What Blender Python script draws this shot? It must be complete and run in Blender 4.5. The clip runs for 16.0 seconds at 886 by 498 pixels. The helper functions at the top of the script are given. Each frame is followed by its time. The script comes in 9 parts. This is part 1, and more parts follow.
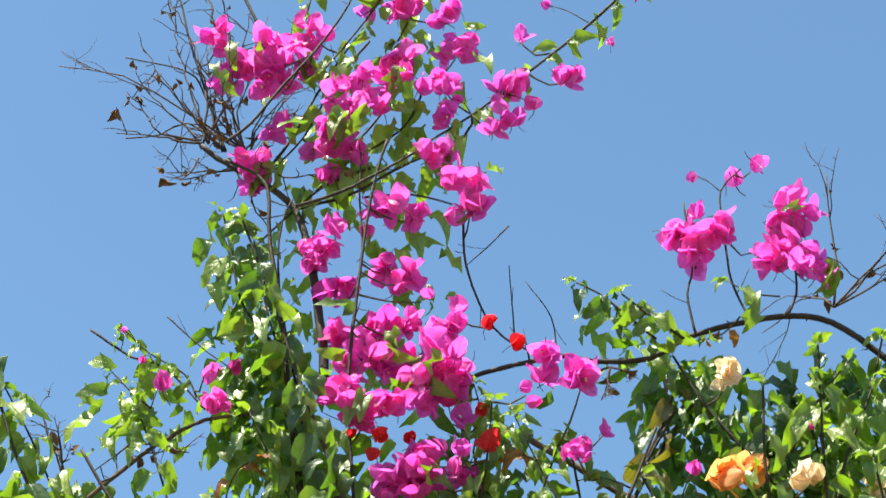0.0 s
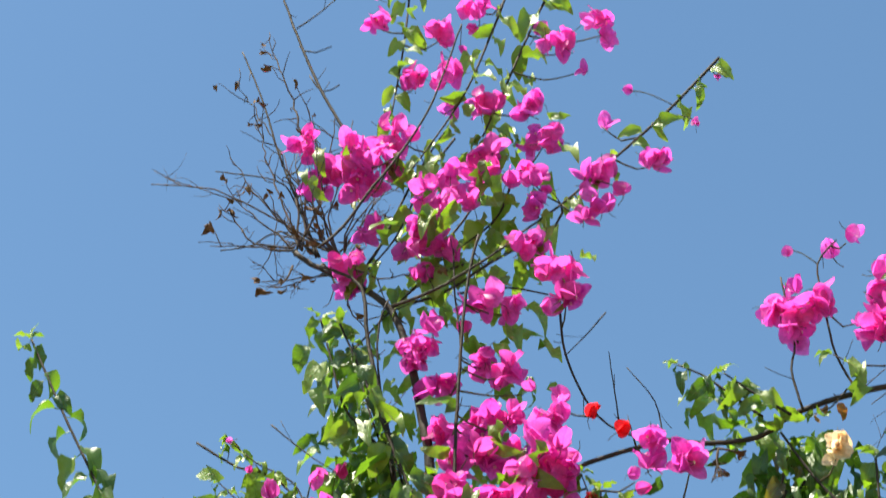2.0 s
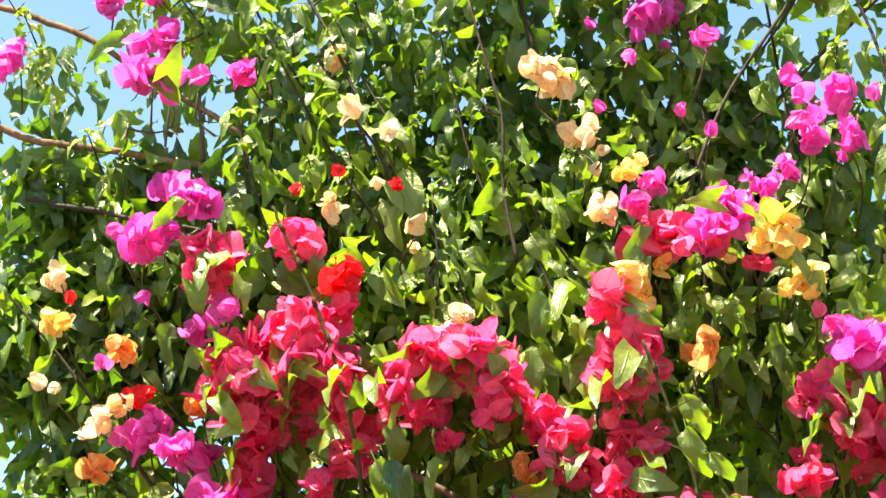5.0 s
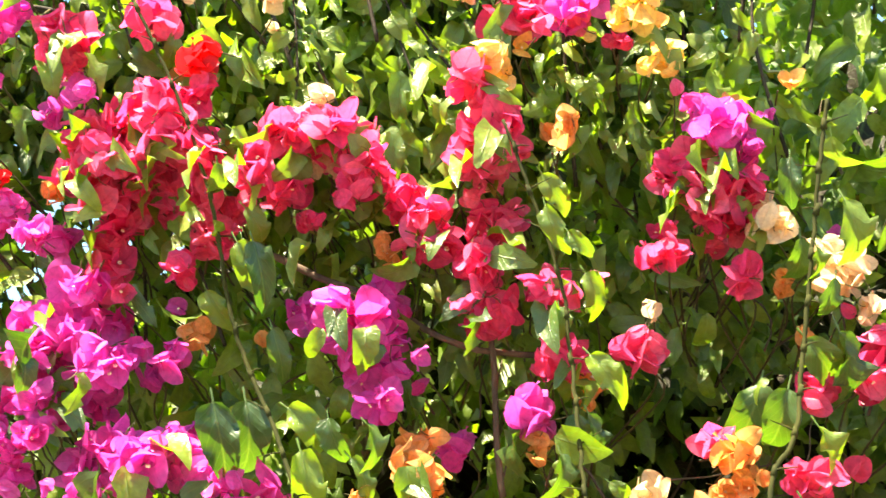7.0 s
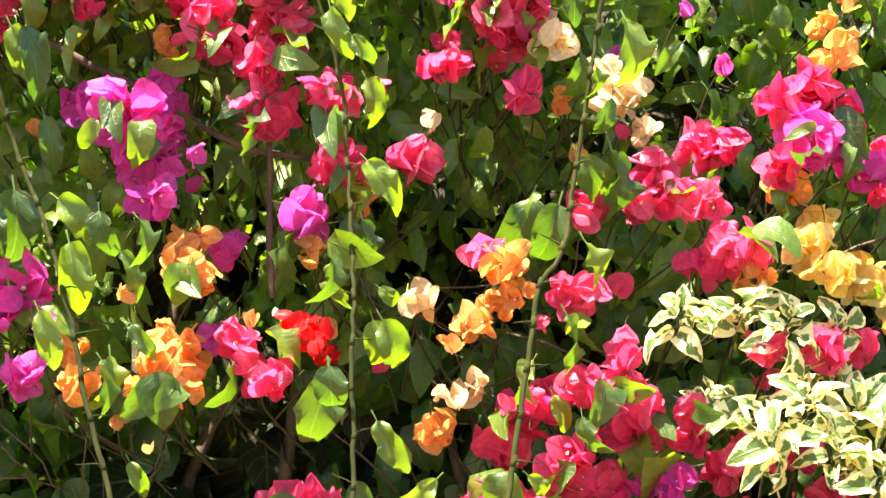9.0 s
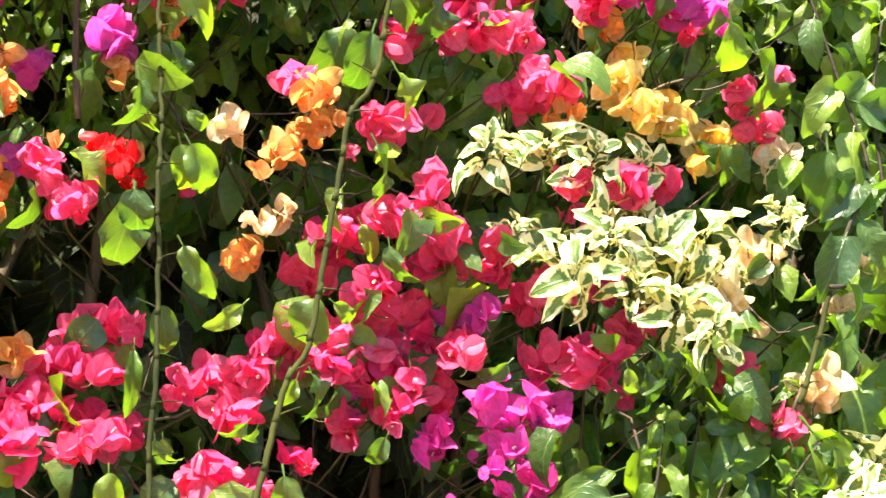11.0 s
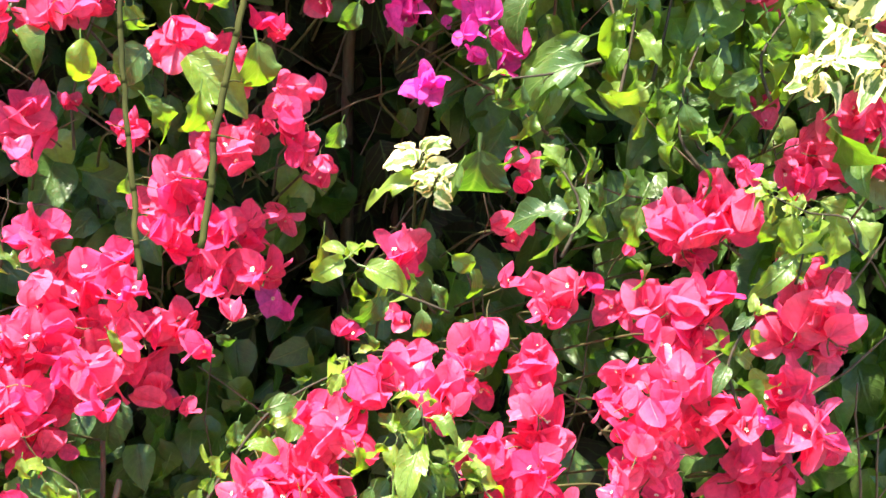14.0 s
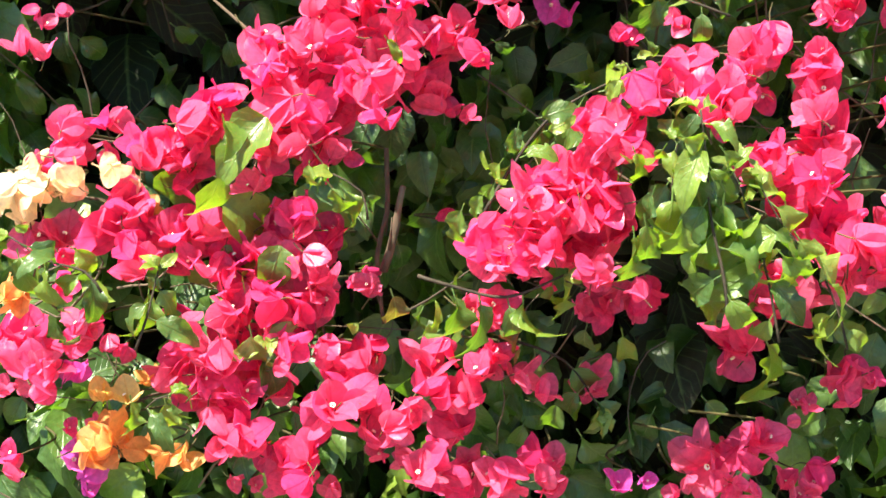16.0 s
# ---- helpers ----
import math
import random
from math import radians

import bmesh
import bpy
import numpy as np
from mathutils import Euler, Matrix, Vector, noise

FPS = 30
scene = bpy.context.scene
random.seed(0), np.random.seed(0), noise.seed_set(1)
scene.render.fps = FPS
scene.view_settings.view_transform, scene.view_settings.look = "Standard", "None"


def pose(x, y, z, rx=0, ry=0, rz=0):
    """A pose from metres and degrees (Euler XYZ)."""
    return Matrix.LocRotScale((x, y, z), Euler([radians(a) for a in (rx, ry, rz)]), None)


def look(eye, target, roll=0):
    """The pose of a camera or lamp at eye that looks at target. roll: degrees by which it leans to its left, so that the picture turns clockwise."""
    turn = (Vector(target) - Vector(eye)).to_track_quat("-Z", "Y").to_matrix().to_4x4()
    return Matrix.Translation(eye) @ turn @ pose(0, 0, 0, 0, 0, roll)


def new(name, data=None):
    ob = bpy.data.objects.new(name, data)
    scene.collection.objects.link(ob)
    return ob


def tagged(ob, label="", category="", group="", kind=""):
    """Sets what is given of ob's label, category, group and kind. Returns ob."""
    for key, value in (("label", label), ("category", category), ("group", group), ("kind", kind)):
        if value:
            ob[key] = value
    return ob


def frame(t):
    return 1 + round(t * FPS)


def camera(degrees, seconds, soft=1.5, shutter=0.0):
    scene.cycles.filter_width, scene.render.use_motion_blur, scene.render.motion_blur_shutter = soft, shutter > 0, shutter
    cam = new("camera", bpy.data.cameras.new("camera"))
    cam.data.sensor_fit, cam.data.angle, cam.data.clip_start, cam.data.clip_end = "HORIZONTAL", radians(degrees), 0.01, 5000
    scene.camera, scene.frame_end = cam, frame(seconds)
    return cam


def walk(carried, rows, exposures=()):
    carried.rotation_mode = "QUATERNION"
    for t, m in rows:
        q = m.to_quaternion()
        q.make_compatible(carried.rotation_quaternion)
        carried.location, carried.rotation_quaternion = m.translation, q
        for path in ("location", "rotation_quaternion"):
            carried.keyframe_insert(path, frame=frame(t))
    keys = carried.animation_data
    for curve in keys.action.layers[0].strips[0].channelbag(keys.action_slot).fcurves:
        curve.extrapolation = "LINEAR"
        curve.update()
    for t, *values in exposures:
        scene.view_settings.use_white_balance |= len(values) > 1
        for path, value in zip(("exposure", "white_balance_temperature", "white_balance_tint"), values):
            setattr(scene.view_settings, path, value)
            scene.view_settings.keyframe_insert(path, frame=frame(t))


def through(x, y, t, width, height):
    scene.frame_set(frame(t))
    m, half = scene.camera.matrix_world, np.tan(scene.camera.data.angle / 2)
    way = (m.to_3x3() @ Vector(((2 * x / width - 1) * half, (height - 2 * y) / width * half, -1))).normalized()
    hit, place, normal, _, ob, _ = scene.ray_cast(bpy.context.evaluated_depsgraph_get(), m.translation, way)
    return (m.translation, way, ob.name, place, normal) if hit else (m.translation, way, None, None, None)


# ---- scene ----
cam = camera(28.0, 16.0, soft=1.45, shutter=0.16)
PATH = [
    (0, (0.015, -0.010, 1.668), (-0.0265, 1.5336, 2.9390), -2.71),
    (0.5, (0.016, -0.009, 1.668), (-0.0474, 1.4683, 3.0139), -0.40),
    (1, (0.017, -0.009, 1.667), (-0.1091, 1.4354, 3.0451), 1.64),
    (1.5, (0.018, -0.008, 1.667), (-0.1028, 1.3662, 3.1149), 0.28),
    (2, (0.019, -0.007, 1.666), (-0.1217, 1.4553, 3.0231), -3.87),
    (2.5, (0.020, -0.007, 1.666), (-0.1770, 1.5758, 2.8730), -0.53),
    (3, (0.021, -0.006, 1.666), (-0.2099, 1.6335, 2.7874), -0.39),
    (3.5, (0.022, -0.006, 1.665), (-0.2436, 1.7210, 2.6392), 0.46),
    (4, (0.022, -0.005, 1.665), (-0.2559, 1.7598, 2.5639), 0.32),
    (4.2, (0.023, -0.005, 1.665), (-0.2521, 1.7716, 2.5418), 0.52),
    (6.3, (0.027, -0.002, 1.663), (-0.2568, 1.8883, 2.2515), 0.44),
    (6.5, (0.027, -0.002, 1.663), (-0.2190, 1.8992, 2.2336), -0.38),
    (7, (0.028, -0.001, 1.663), (-0.1110, 1.9204, 2.1994), -1.37),
    (7.5, (0.029, -0.001, 1.662), (0.0225, 1.9372, 2.1571), -1.40),
    (8, (0.030, 0.000, 1.662), (0.1059, 1.9501, 2.0994), -1.48),
    (8.2, (0.030, 0.000, 1.662), (0.1003, 1.9548, 2.0799), -0.77),
    (10.3, (0.034, 0.003, 1.660), (0.2514, 1.9843, 1.8243), 0.86),
    (10.5, (0.035, 0.003, 1.660), (0.2803, 1.9824, 1.8093), 0.87),
    (11, (0.036, 0.004, 1.660), (0.3514, 1.9741, 1.7937), 0.95),
    (11.5, (0.037, 0.004, 1.659), (0.4532, 1.9580, 1.7573), 0.79),
    (12, (0.037, 0.005, 1.659), (0.4600, 1.9599, 1.6614), 0.75),
    (12.5, (0.038, 0.006, 1.659), (0.4876, 1.9537, 1.6010), 0.80),
    (13, (0.039, 0.006, 1.658), (0.4856, 1.9491, 1.4960), 0.72),
    (13.5, (0.040, 0.007, 1.658), (0.4500, 1.9474, 1.3999), 1.21),
    (14, (0.041, 0.008, 1.657), (0.3842, 1.9469, 1.3093), 0.92),
    (14.5, (0.042, 0.008, 1.657), (0.3365, 1.9353, 1.2106), 0.63),
    (15, (0.043, 0.009, 1.657), (0.2561, 1.9268, 1.1317), 0.01),
    (15.5, (0.044, 0.009, 1.656), (0.1488, 1.9182, 1.0687), -1.24),
    (16, (0.045, 0.010, 1.656), (0.0641, 1.8968, 0.9931), -1.95),
]
EXPOSURES = [(0, 1.45, 6500, 10), (1.5, 1.34, 6500, 10), (2.5, 1.2, 6500, 10), (3, 1.35, 6700, 11), (3.5, 1.65, 6900, 13), (4.2, 1.85, 7300, 12), (6.5, 2.58, 7650, 11), (8, 2.5, 7550, 10), (10.5, 2.38, 7000, 10), (12, 2.1, 6800, 10), (12.5, 1.88, 6750, 10), (13, 2.12, 6700, 10), (14, 2.46, 6650, 10), (15.2, 2.36, 6650, 10), (16, 2.15, 6650, 10)]
walk(cam, [(t, look(eye, target, roll)) for t, eye, target, roll in PATH], EXPOSURES)

# ---------------------------------------------------------------- light
SUN_TO = Vector((-0.26, -0.25, 0.93)).normalized()
world = bpy.data.worlds.new("sky")
scene.world = world
world.use_nodes = True
wn = world.node_tree.nodes
sky = wn.new("ShaderNodeTexSky")
sky.sky_type = "NISHITA"
sky.sun_disc = False
sky.sun_elevation = math.asin(SUN_TO.z)
sky.sun_rotation = math.atan2(SUN_TO.x, SUN_TO.y)
sky.altitude, sky.air_density, sky.dust_density, sky.ozone_density = 50, 1.0, 0.4, 1.6
wn["Background"].inputs["Strength"].default_value = 0.085
haze = wn.new("ShaderNodeMix")
haze.data_type, haze.blend_type = "RGBA", "MULTIPLY"
haze.inputs[0].default_value = 1.0
haze.inputs[7].default_value = (0.84, 1.02, 1.0, 1)
world.node_tree.links.new(sky.outputs[0], haze.inputs[6])
world.node_tree.links.new(haze.outputs[2], wn["Background"].inputs["Color"])
sun = new("sun", bpy.data.lights.new("sun", "SUN"))
sun.data.energy, sun.data.angle, sun.data.color = 5.0, radians(0.53), (1.0, 0.94, 0.79)
sun.matrix_world = look((-4, -4, 8), Vector((-4, -4, 8)) - SUN_TO)


# ---------------------------------------------------------------- materials
def mat(name):
    m = bpy.data.materials.new(name)
    m.use_nodes = True
    m.node_tree.nodes.clear()
    return m, m.node_tree.nodes, m.node_tree.links


def node(ns, kind, **values):
    n = ns.new(kind)
    for key, v in values.items():
        n.inputs[key.replace("_", " ")].default_value = v
    return n


def ramp(ns, *stops):
    r = ns.new("ShaderNodeValToRGB")
    while len(r.color_ramp.elements) < len(stops):
        r.color_ramp.elements.new(0.5)
    for e, (at, c) in zip(r.color_ramp.elements, stops):
        e.position, e.color = at, (*c, 1)
    return r


def blade(name, tones, through, rough, gloss, share, vein, island=False, edge=None):
    """Leaf or bract: base colour by piece, veins along the blade, light passing through."""
    m, ns, ln = mat(name)
    out = ns.new("ShaderNodeOutputMaterial")
    src = ns.new("ShaderNodeNewGeometry" if island else "ShaderNodeObjectInfo")
    rnd = src.outputs["Random Per Island" if island else "Random"]
    steps = [(i / max(1, len(tones) - 1), c) for i, c in enumerate(tones)]
    base = ramp(ns, *steps)
    ln.new(rnd, base.inputs[0])
    uv = ns.new("ShaderNodeUVMap")
    sep = ns.new("ShaderNodeSeparateXYZ")
    ln.new(uv.outputs[0], sep.inputs[0])
    # distance from the midrib, 0 to 1
    off = ns.new("ShaderNodeMath")
    off.operation = "MULTIPLY_ADD"
    off.inputs[1].default_value, off.inputs[2].default_value = 2.0, -1.0
    ln.new(sep.outputs[0], off.inputs[0])
    mid = ns.new("ShaderNodeMath")
    mid.operation = "ABSOLUTE"
    ln.new(off.outputs[0], mid.inputs[0])
    # side veins run outward and forward
    skew = ns.new("ShaderNodeMath")
    skew.operation = "MULTIPLY_ADD"
    skew.inputs[1].default_value = -0.35
    ln.new(mid.outputs[0], skew.inputs[0])
    ln.new(sep.outputs[1], skew.inputs[2])
    wave = ns.new("ShaderNodeMath")
    wave.operation = "MULTIPLY"
    wave.inputs[1].default_value = 44.0
    ln.new(skew.outputs[0], wave.inputs[0])
    sine = ns.new("ShaderNodeMath")
    sine.operation = "SINE"
    ln.new(wave.outputs[0], sine.inputs[0])
    ribs = ramp(ns, (0.82, (0, 0, 0)), (1.0, (1, 1, 1)))
    ln.new(sine.outputs[0], ribs.inputs[0])
    rib = ramp(ns, (0.0, (1, 1, 1)), (0.09, (0, 0, 0)))
    ln.new(mid.outputs[0], rib.inputs[0])
    both = ns.new("ShaderNodeMath")
    both.operation = "MULTIPLY_ADD"
    both.inputs[1].default_value = 0.35
    ln.new(ribs.outputs[0], both.inputs[0])
    ln.new(rib.outputs[0], both.inputs[2])
    coords = ns.new("ShaderNodeTexCoord")
    grain = node(ns, "ShaderNodeTexNoise", Scale=140.0, Detail=3.0)
    ln.new(coords.outputs["Object"], grain.inputs["Vector"])
    veined = ns.new("ShaderNodeMix")
    veined.data_type = "RGBA"
    veined.inputs[7].default_value = (*vein, 1)
    amount = ns.new("ShaderNodeMath")
    amount.operation = "MULTIPLY"
    amount.inputs[1].default_value = 0.45
    ln.new(both.outputs[0], amount.inputs[0])
    ln.new(amount.outputs[0], veined.inputs[0])
    ln.new(base.outputs[0], veined.inputs[6])
    colour = veined.outputs[2]
    if edge:
        rag = node(ns, "ShaderNodeTexNoise", Scale=5.0, Detail=3.0)
        rag.noise_dimensions = "4D"
        ln.new(coords.outputs["Object"], rag.inputs["Vector"])
        each = ns.new("ShaderNodeMath")
        each.operation = "MULTIPLY"
        each.inputs[1].default_value = 40.0
        ln.new(rnd, each.inputs[0])
        ln.new(each.outputs[0], rag.inputs["W"])
        wob = ns.new("ShaderNodeMath")
        wob.operation = "MULTIPLY_ADD"
        wob.inputs[1].default_value = 2.2
        ln.new(rag.outputs[0], wob.inputs[0])
        shift = ns.new("ShaderNodeMath")
        shift.operation = "ADD"
        shift.inputs[1].default_value = -1.2
        ln.new(mid.outputs[0], shift.inputs[0])
        ln.new(shift.outputs[0], wob.inputs[2])
        cut = ramp(ns, (0.31, (0, 0, 0)), (0.38, (1, 1, 1)))
        ln.new(wob.outputs[0], cut.inputs[0])
        pale = ns.new("ShaderNodeMix")
        pale.data_type = "RGBA"
        pale.inputs[7].default_value = (*edge, 1)
        ln.new(cut.outputs[0], pale.inputs[0])
        ln.new(colour, pale.inputs[6])
        colour = pale.outputs[2]
    tone = ns.new("ShaderNodeHueSaturation")
    worn = ramp(ns, (0.3, (0.82, 0.82, 0.82)), (0.7, (1.12, 1.12, 1.12)))
    ln.new(grain.outputs[0], worn.inputs[0])
    ln.new(worn.outputs[0], tone.inputs["Value"])
    ln.new(colour, tone.inputs["Color"])
    blister = node(ns, "ShaderNodeTexNoise", Scale=110.0 if island else 6.5, Detail=2.0)
    ln.new(coords.outputs["Object"], blister.inputs["Vector"])
    relief = ns.new("ShaderNodeMath")
    relief.operation = "MULTIPLY_ADD"
    relief.inputs[1].default_value = 2.4
    ln.new(blister.outputs[0], relief.inputs[0])
    ln.new(both.outputs[0], relief.inputs[2])
    bump = node(ns, "ShaderNodeBump", Strength=0.55, Distance=0.0014)
    ln.new(relief.outputs[0], bump.inputs["Height"])
    skin = node(ns, "ShaderNodeBsdfPrincipled", Roughness=rough)
    skin.inputs["Specular IOR Level"].default_value = gloss
    ln.new(tone.outputs[0], skin.inputs["Base Color"])
    ln.new(bump.outputs[0], skin.inputs["Normal"])
    lit = ns.new("ShaderNodeBsdfTranslucent")
    glow = ns.new("ShaderNodeMix")
    glow.data_type, glow.blend_type = "RGBA", "MULTIPLY"
    glow.inputs[0].default_value = 1.0
    glow.inputs[7].default_value = (*through, 1)
    ln.new(tone.outputs[0], glow.inputs[6])
    ln.new(glow.outputs[2], lit.inputs["Color"])
    mix = ns.new("ShaderNodeMixShader")
    mix.inputs[0].default_value = share
    ln.new(skin.outputs[0], mix.inputs[1])
    ln.new(lit.outputs[0], mix.inputs[2])
    ln.new(mix.outputs[0], out.inputs["Surface"])
    return m


def solid(name, dark, light, scale, rough, bump=0.3, stretch=(1, 1, 1)):
    m, ns, ln = mat(name)
    out = ns.new("ShaderNodeOutputMaterial")
    coords = ns.new("ShaderNodeTexCoord")
    mp = ns.new("ShaderNodeMapping")
    mp.inputs["Scale"].default_value = stretch
    ln.new(coords.outputs["Object"], mp.inputs[0])
    fine = node(ns, "ShaderNodeTexNoise", Scale=scale, Detail=6.0)
    broad = node(ns, "ShaderNodeTexNoise", Scale=scale / 9, Detail=2.0)
    ln.new(mp.outputs[0], fine.inputs["Vector"])
    ln.new(mp.outputs[0], broad.inputs["Vector"])
    add = ns.new("ShaderNodeMath")
    add.operation = "ADD"
    ln.new(fine.outputs[0], add.inputs[0])
    ln.new(broad.outputs[0], add.inputs[1])
    half = ns.new("ShaderNodeMath")
    half.operation = "MULTIPLY"
    half.inputs[1].default_value = 0.5
    ln.new(add.outputs[0], half.inputs[0])
    r = ramp(ns, (0.35, dark), (0.65, light))
    ln.new(half.outputs[0], r.inputs[0])
    b = node(ns, "ShaderNodeBump", Strength=bump, Distance=0.004)
    ln.new(fine.outputs[0], b.inputs["Height"])
    p = node(ns, "ShaderNodeBsdfPrincipled", Roughness=rough, Specular_IOR_Level=0.25)
    ln.new(r.outputs[0], p.inputs["Base Color"])
    ln.new(b.outputs[0], p.inputs["Normal"])
    ln.new(p.outputs[0], out.inputs["Surface"])
    return m


BARK = solid("bark", (0.05, 0.035, 0.025), (0.15, 0.105, 0.07), 160, 0.85, 0.6, (1, 1, 0.3))
TAN = solid("tan_bark", (0.07, 0.045, 0.025), (0.22, 0.14, 0.08), 160, 0.85, 0.6, (1, 1, 0.3))
DRY = solid("dry_leaf", (0.07, 0.04, 0.02), (0.22, 0.12, 0.05), 180, 0.85, 0.4)
DEAD = solid("dead_wood", (0.035, 0.026, 0.022), (0.12, 0.09, 0.07), 200, 0.9, 0.5)
YOUNG = solid("young_wood", (0.016, 0.012, 0.008), (0.052, 0.038, 0.024), 150, 0.7, 0.4)
STEM = solid("green_stem", (0.015, 0.019, 0.003), (0.046, 0.047, 0.008), 120, 0.9, 0.4, (1, 1, 0.35))
TWIG = solid("flower_stalk", (0.035, 0.038, 0.014), (0.095, 0.078, 0.032), 200, 0.7, 0.2)
SOIL = solid("dry_soil", (0.09, 0.068, 0.046), (0.20, 0.15, 0.105), 9, 0.95, 0.8)
TUBE = solid("flower_tube", (0.75, 0.66, 0.42), (0.85, 0.78, 0.6), 300, 0.6, 0.1)

GREENS = {
    # dark and light also put shade and sun into a leaf's colour
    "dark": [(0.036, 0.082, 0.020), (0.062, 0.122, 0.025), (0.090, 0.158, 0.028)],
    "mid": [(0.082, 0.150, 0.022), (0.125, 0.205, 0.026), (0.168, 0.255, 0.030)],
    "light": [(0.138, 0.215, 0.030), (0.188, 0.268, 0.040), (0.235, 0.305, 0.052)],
    "copper": [(0.20, 0.055, 0.025), (0.30, 0.10, 0.035), (0.24, 0.13, 0.04)],
    # brown leaves taken near black: the hedge's inner shade is in the colour
    "old_shaded": [(0.020, 0.019, 0.008), (0.030, 0.023, 0.010), (0.014, 0.024, 0.007), (0.036, 0.023, 0.012)],
    "olive": [(0.085, 0.075, 0.025), (0.130, 0.100, 0.030), (0.10, 0.12, 0.03)],
}
LEAF, LEAF_MASS = {}, {}
for tone_name, greens in GREENS.items():
    for store, island in ((LEAF, False), (LEAF_MASS, True)):
        store[tone_name] = blade("leaf_" + tone_name, greens, (1.4, 1.7, 0.5) if tone_name == "light" else (2.1, 2.4, 0.5), 0.62 if tone_name == "old_shaded" else 0.40, 0.3 if tone_name == "old_shaded" else 0.75, 0.25 if tone_name == "old_shaded" else 0.42, (0.16, 0.24, 0.08), island)
VARIEGATED = blade("leaf_variegated", [(0.08, 0.15, 0.035), (0.15, 0.23, 0.06)], (1.5, 1.4, 0.8), 0.45, 0.45, 0.3, (0.3, 0.34, 0.16), False, (0.84, 0.78, 0.44))
BRACT_LOOK = {
    # tones by piece, tint of the light that passes through, roughness, veins
    "magenta": ([(0.76, 0.08, 0.50), (0.80, 0.14, 0.60), (0.80, 0.07, 0.42), (0.82, 0.17, 0.62)], (1.15, 1.1, 1.15), 0.42, (0.62, 0.04, 0.34)),
    "crimson": ([(0.84, 0.065, 0.230), (0.88, 0.185, 0.350), (0.82, 0.055, 0.240), (0.88, 0.145, 0.300)], (1.1, 1.0, 1.05), 0.38, (0.70, 0.02, 0.13)),
    "scarlet": ([(0.74, 0.02, 0.035), (0.80, 0.035, 0.045)], (1.15, 0.9, 0.9), 0.42, (0.6, 0.02, 0.03)),
    "orange": ([(0.80, 0.40, 0.11), (0.86, 0.50, 0.20), (0.84, 0.46, 0.17)], (1.15, 1.0, 0.8), 0.45, (0.72, 0.28, 0.07)),
    "yellow": ([(0.90, 0.70, 0.20), (0.91, 0.79, 0.42), (0.89, 0.63, 0.14)], (1.12, 1.0, 0.7), 0.45, (0.76, 0.44, 0.08)),
    "cream": ([(0.86, 0.72, 0.48), (0.88, 0.79, 0.61), (0.85, 0.66, 0.41)], (1.1, 1.0, 0.88), 0.45, (0.72, 0.50, 0.26)),
}
BRACT, BRACT_MASS = {}, {}
for colour, (tones, passed, rough, vein) in BRACT_LOOK.items():
    BRACT[colour] = blade("bract_" + colour, tones, passed, rough, 0.5, 0.66, vein)
    BRACT_MASS[colour] = blade("bract_" + colour, tones, passed, rough, 0.5, 0.66, vein, True)


# ---------------------------------------------------------------- mesh pieces
def mesh(name, verts, faces, materials, slots=None, uvs=None):
    me = bpy.data.meshes.new(name)
    me.from_pydata([tuple(v) for v in verts], [], faces)
    for m in materials:
        me.materials.append(m)
    if slots is not None:
        me.polygons.foreach_set("material_index", slots)
    me.polygons.foreach_set("use_smooth", [True] * len(faces))
    if uvs is not None:
        layer = me.uv_layers.new(name="UVMap")
        idx = np.empty(len(me.loops), dtype=np.int32)
        me.loops.foreach_get("vertex_index", idx)
        layer.data.foreach_set("uv", np.asarray(uvs, dtype=np.float32)[idx].ravel())
    me.update()
    return me


def part(name, me, parent, at=None, label="", kind=""):
    ob = new(name, me)
    ob.parent = parent
    if at is not None:
        ob.matrix_basis = at
    return tagged(ob, label, kind=kind)


def sheet(rows, cols, place, ends=False):
    """A grid of vertices from place(u, v), u in -1..1 and v in 0..1; ends: closer rows at both ends."""
    verts, uvs = [], []
    for i in range(rows + 1):
        for j in range(cols + 1):
            u, v = 2 * j / cols - 1, i / rows
            if ends:
                v = 0.6 * (0.5 - 0.5 * math.cos(math.pi * v)) + 0.4 * v
            verts.append(place(u, v))
            uvs.append(((u + 1) / 2, v))
    faces = [(a, a + 1, a + cols + 2, a + cols + 1) for i in range(rows) for a in range(i * (cols + 1), i * (cols + 1) + cols)]
    return verts, faces, uvs


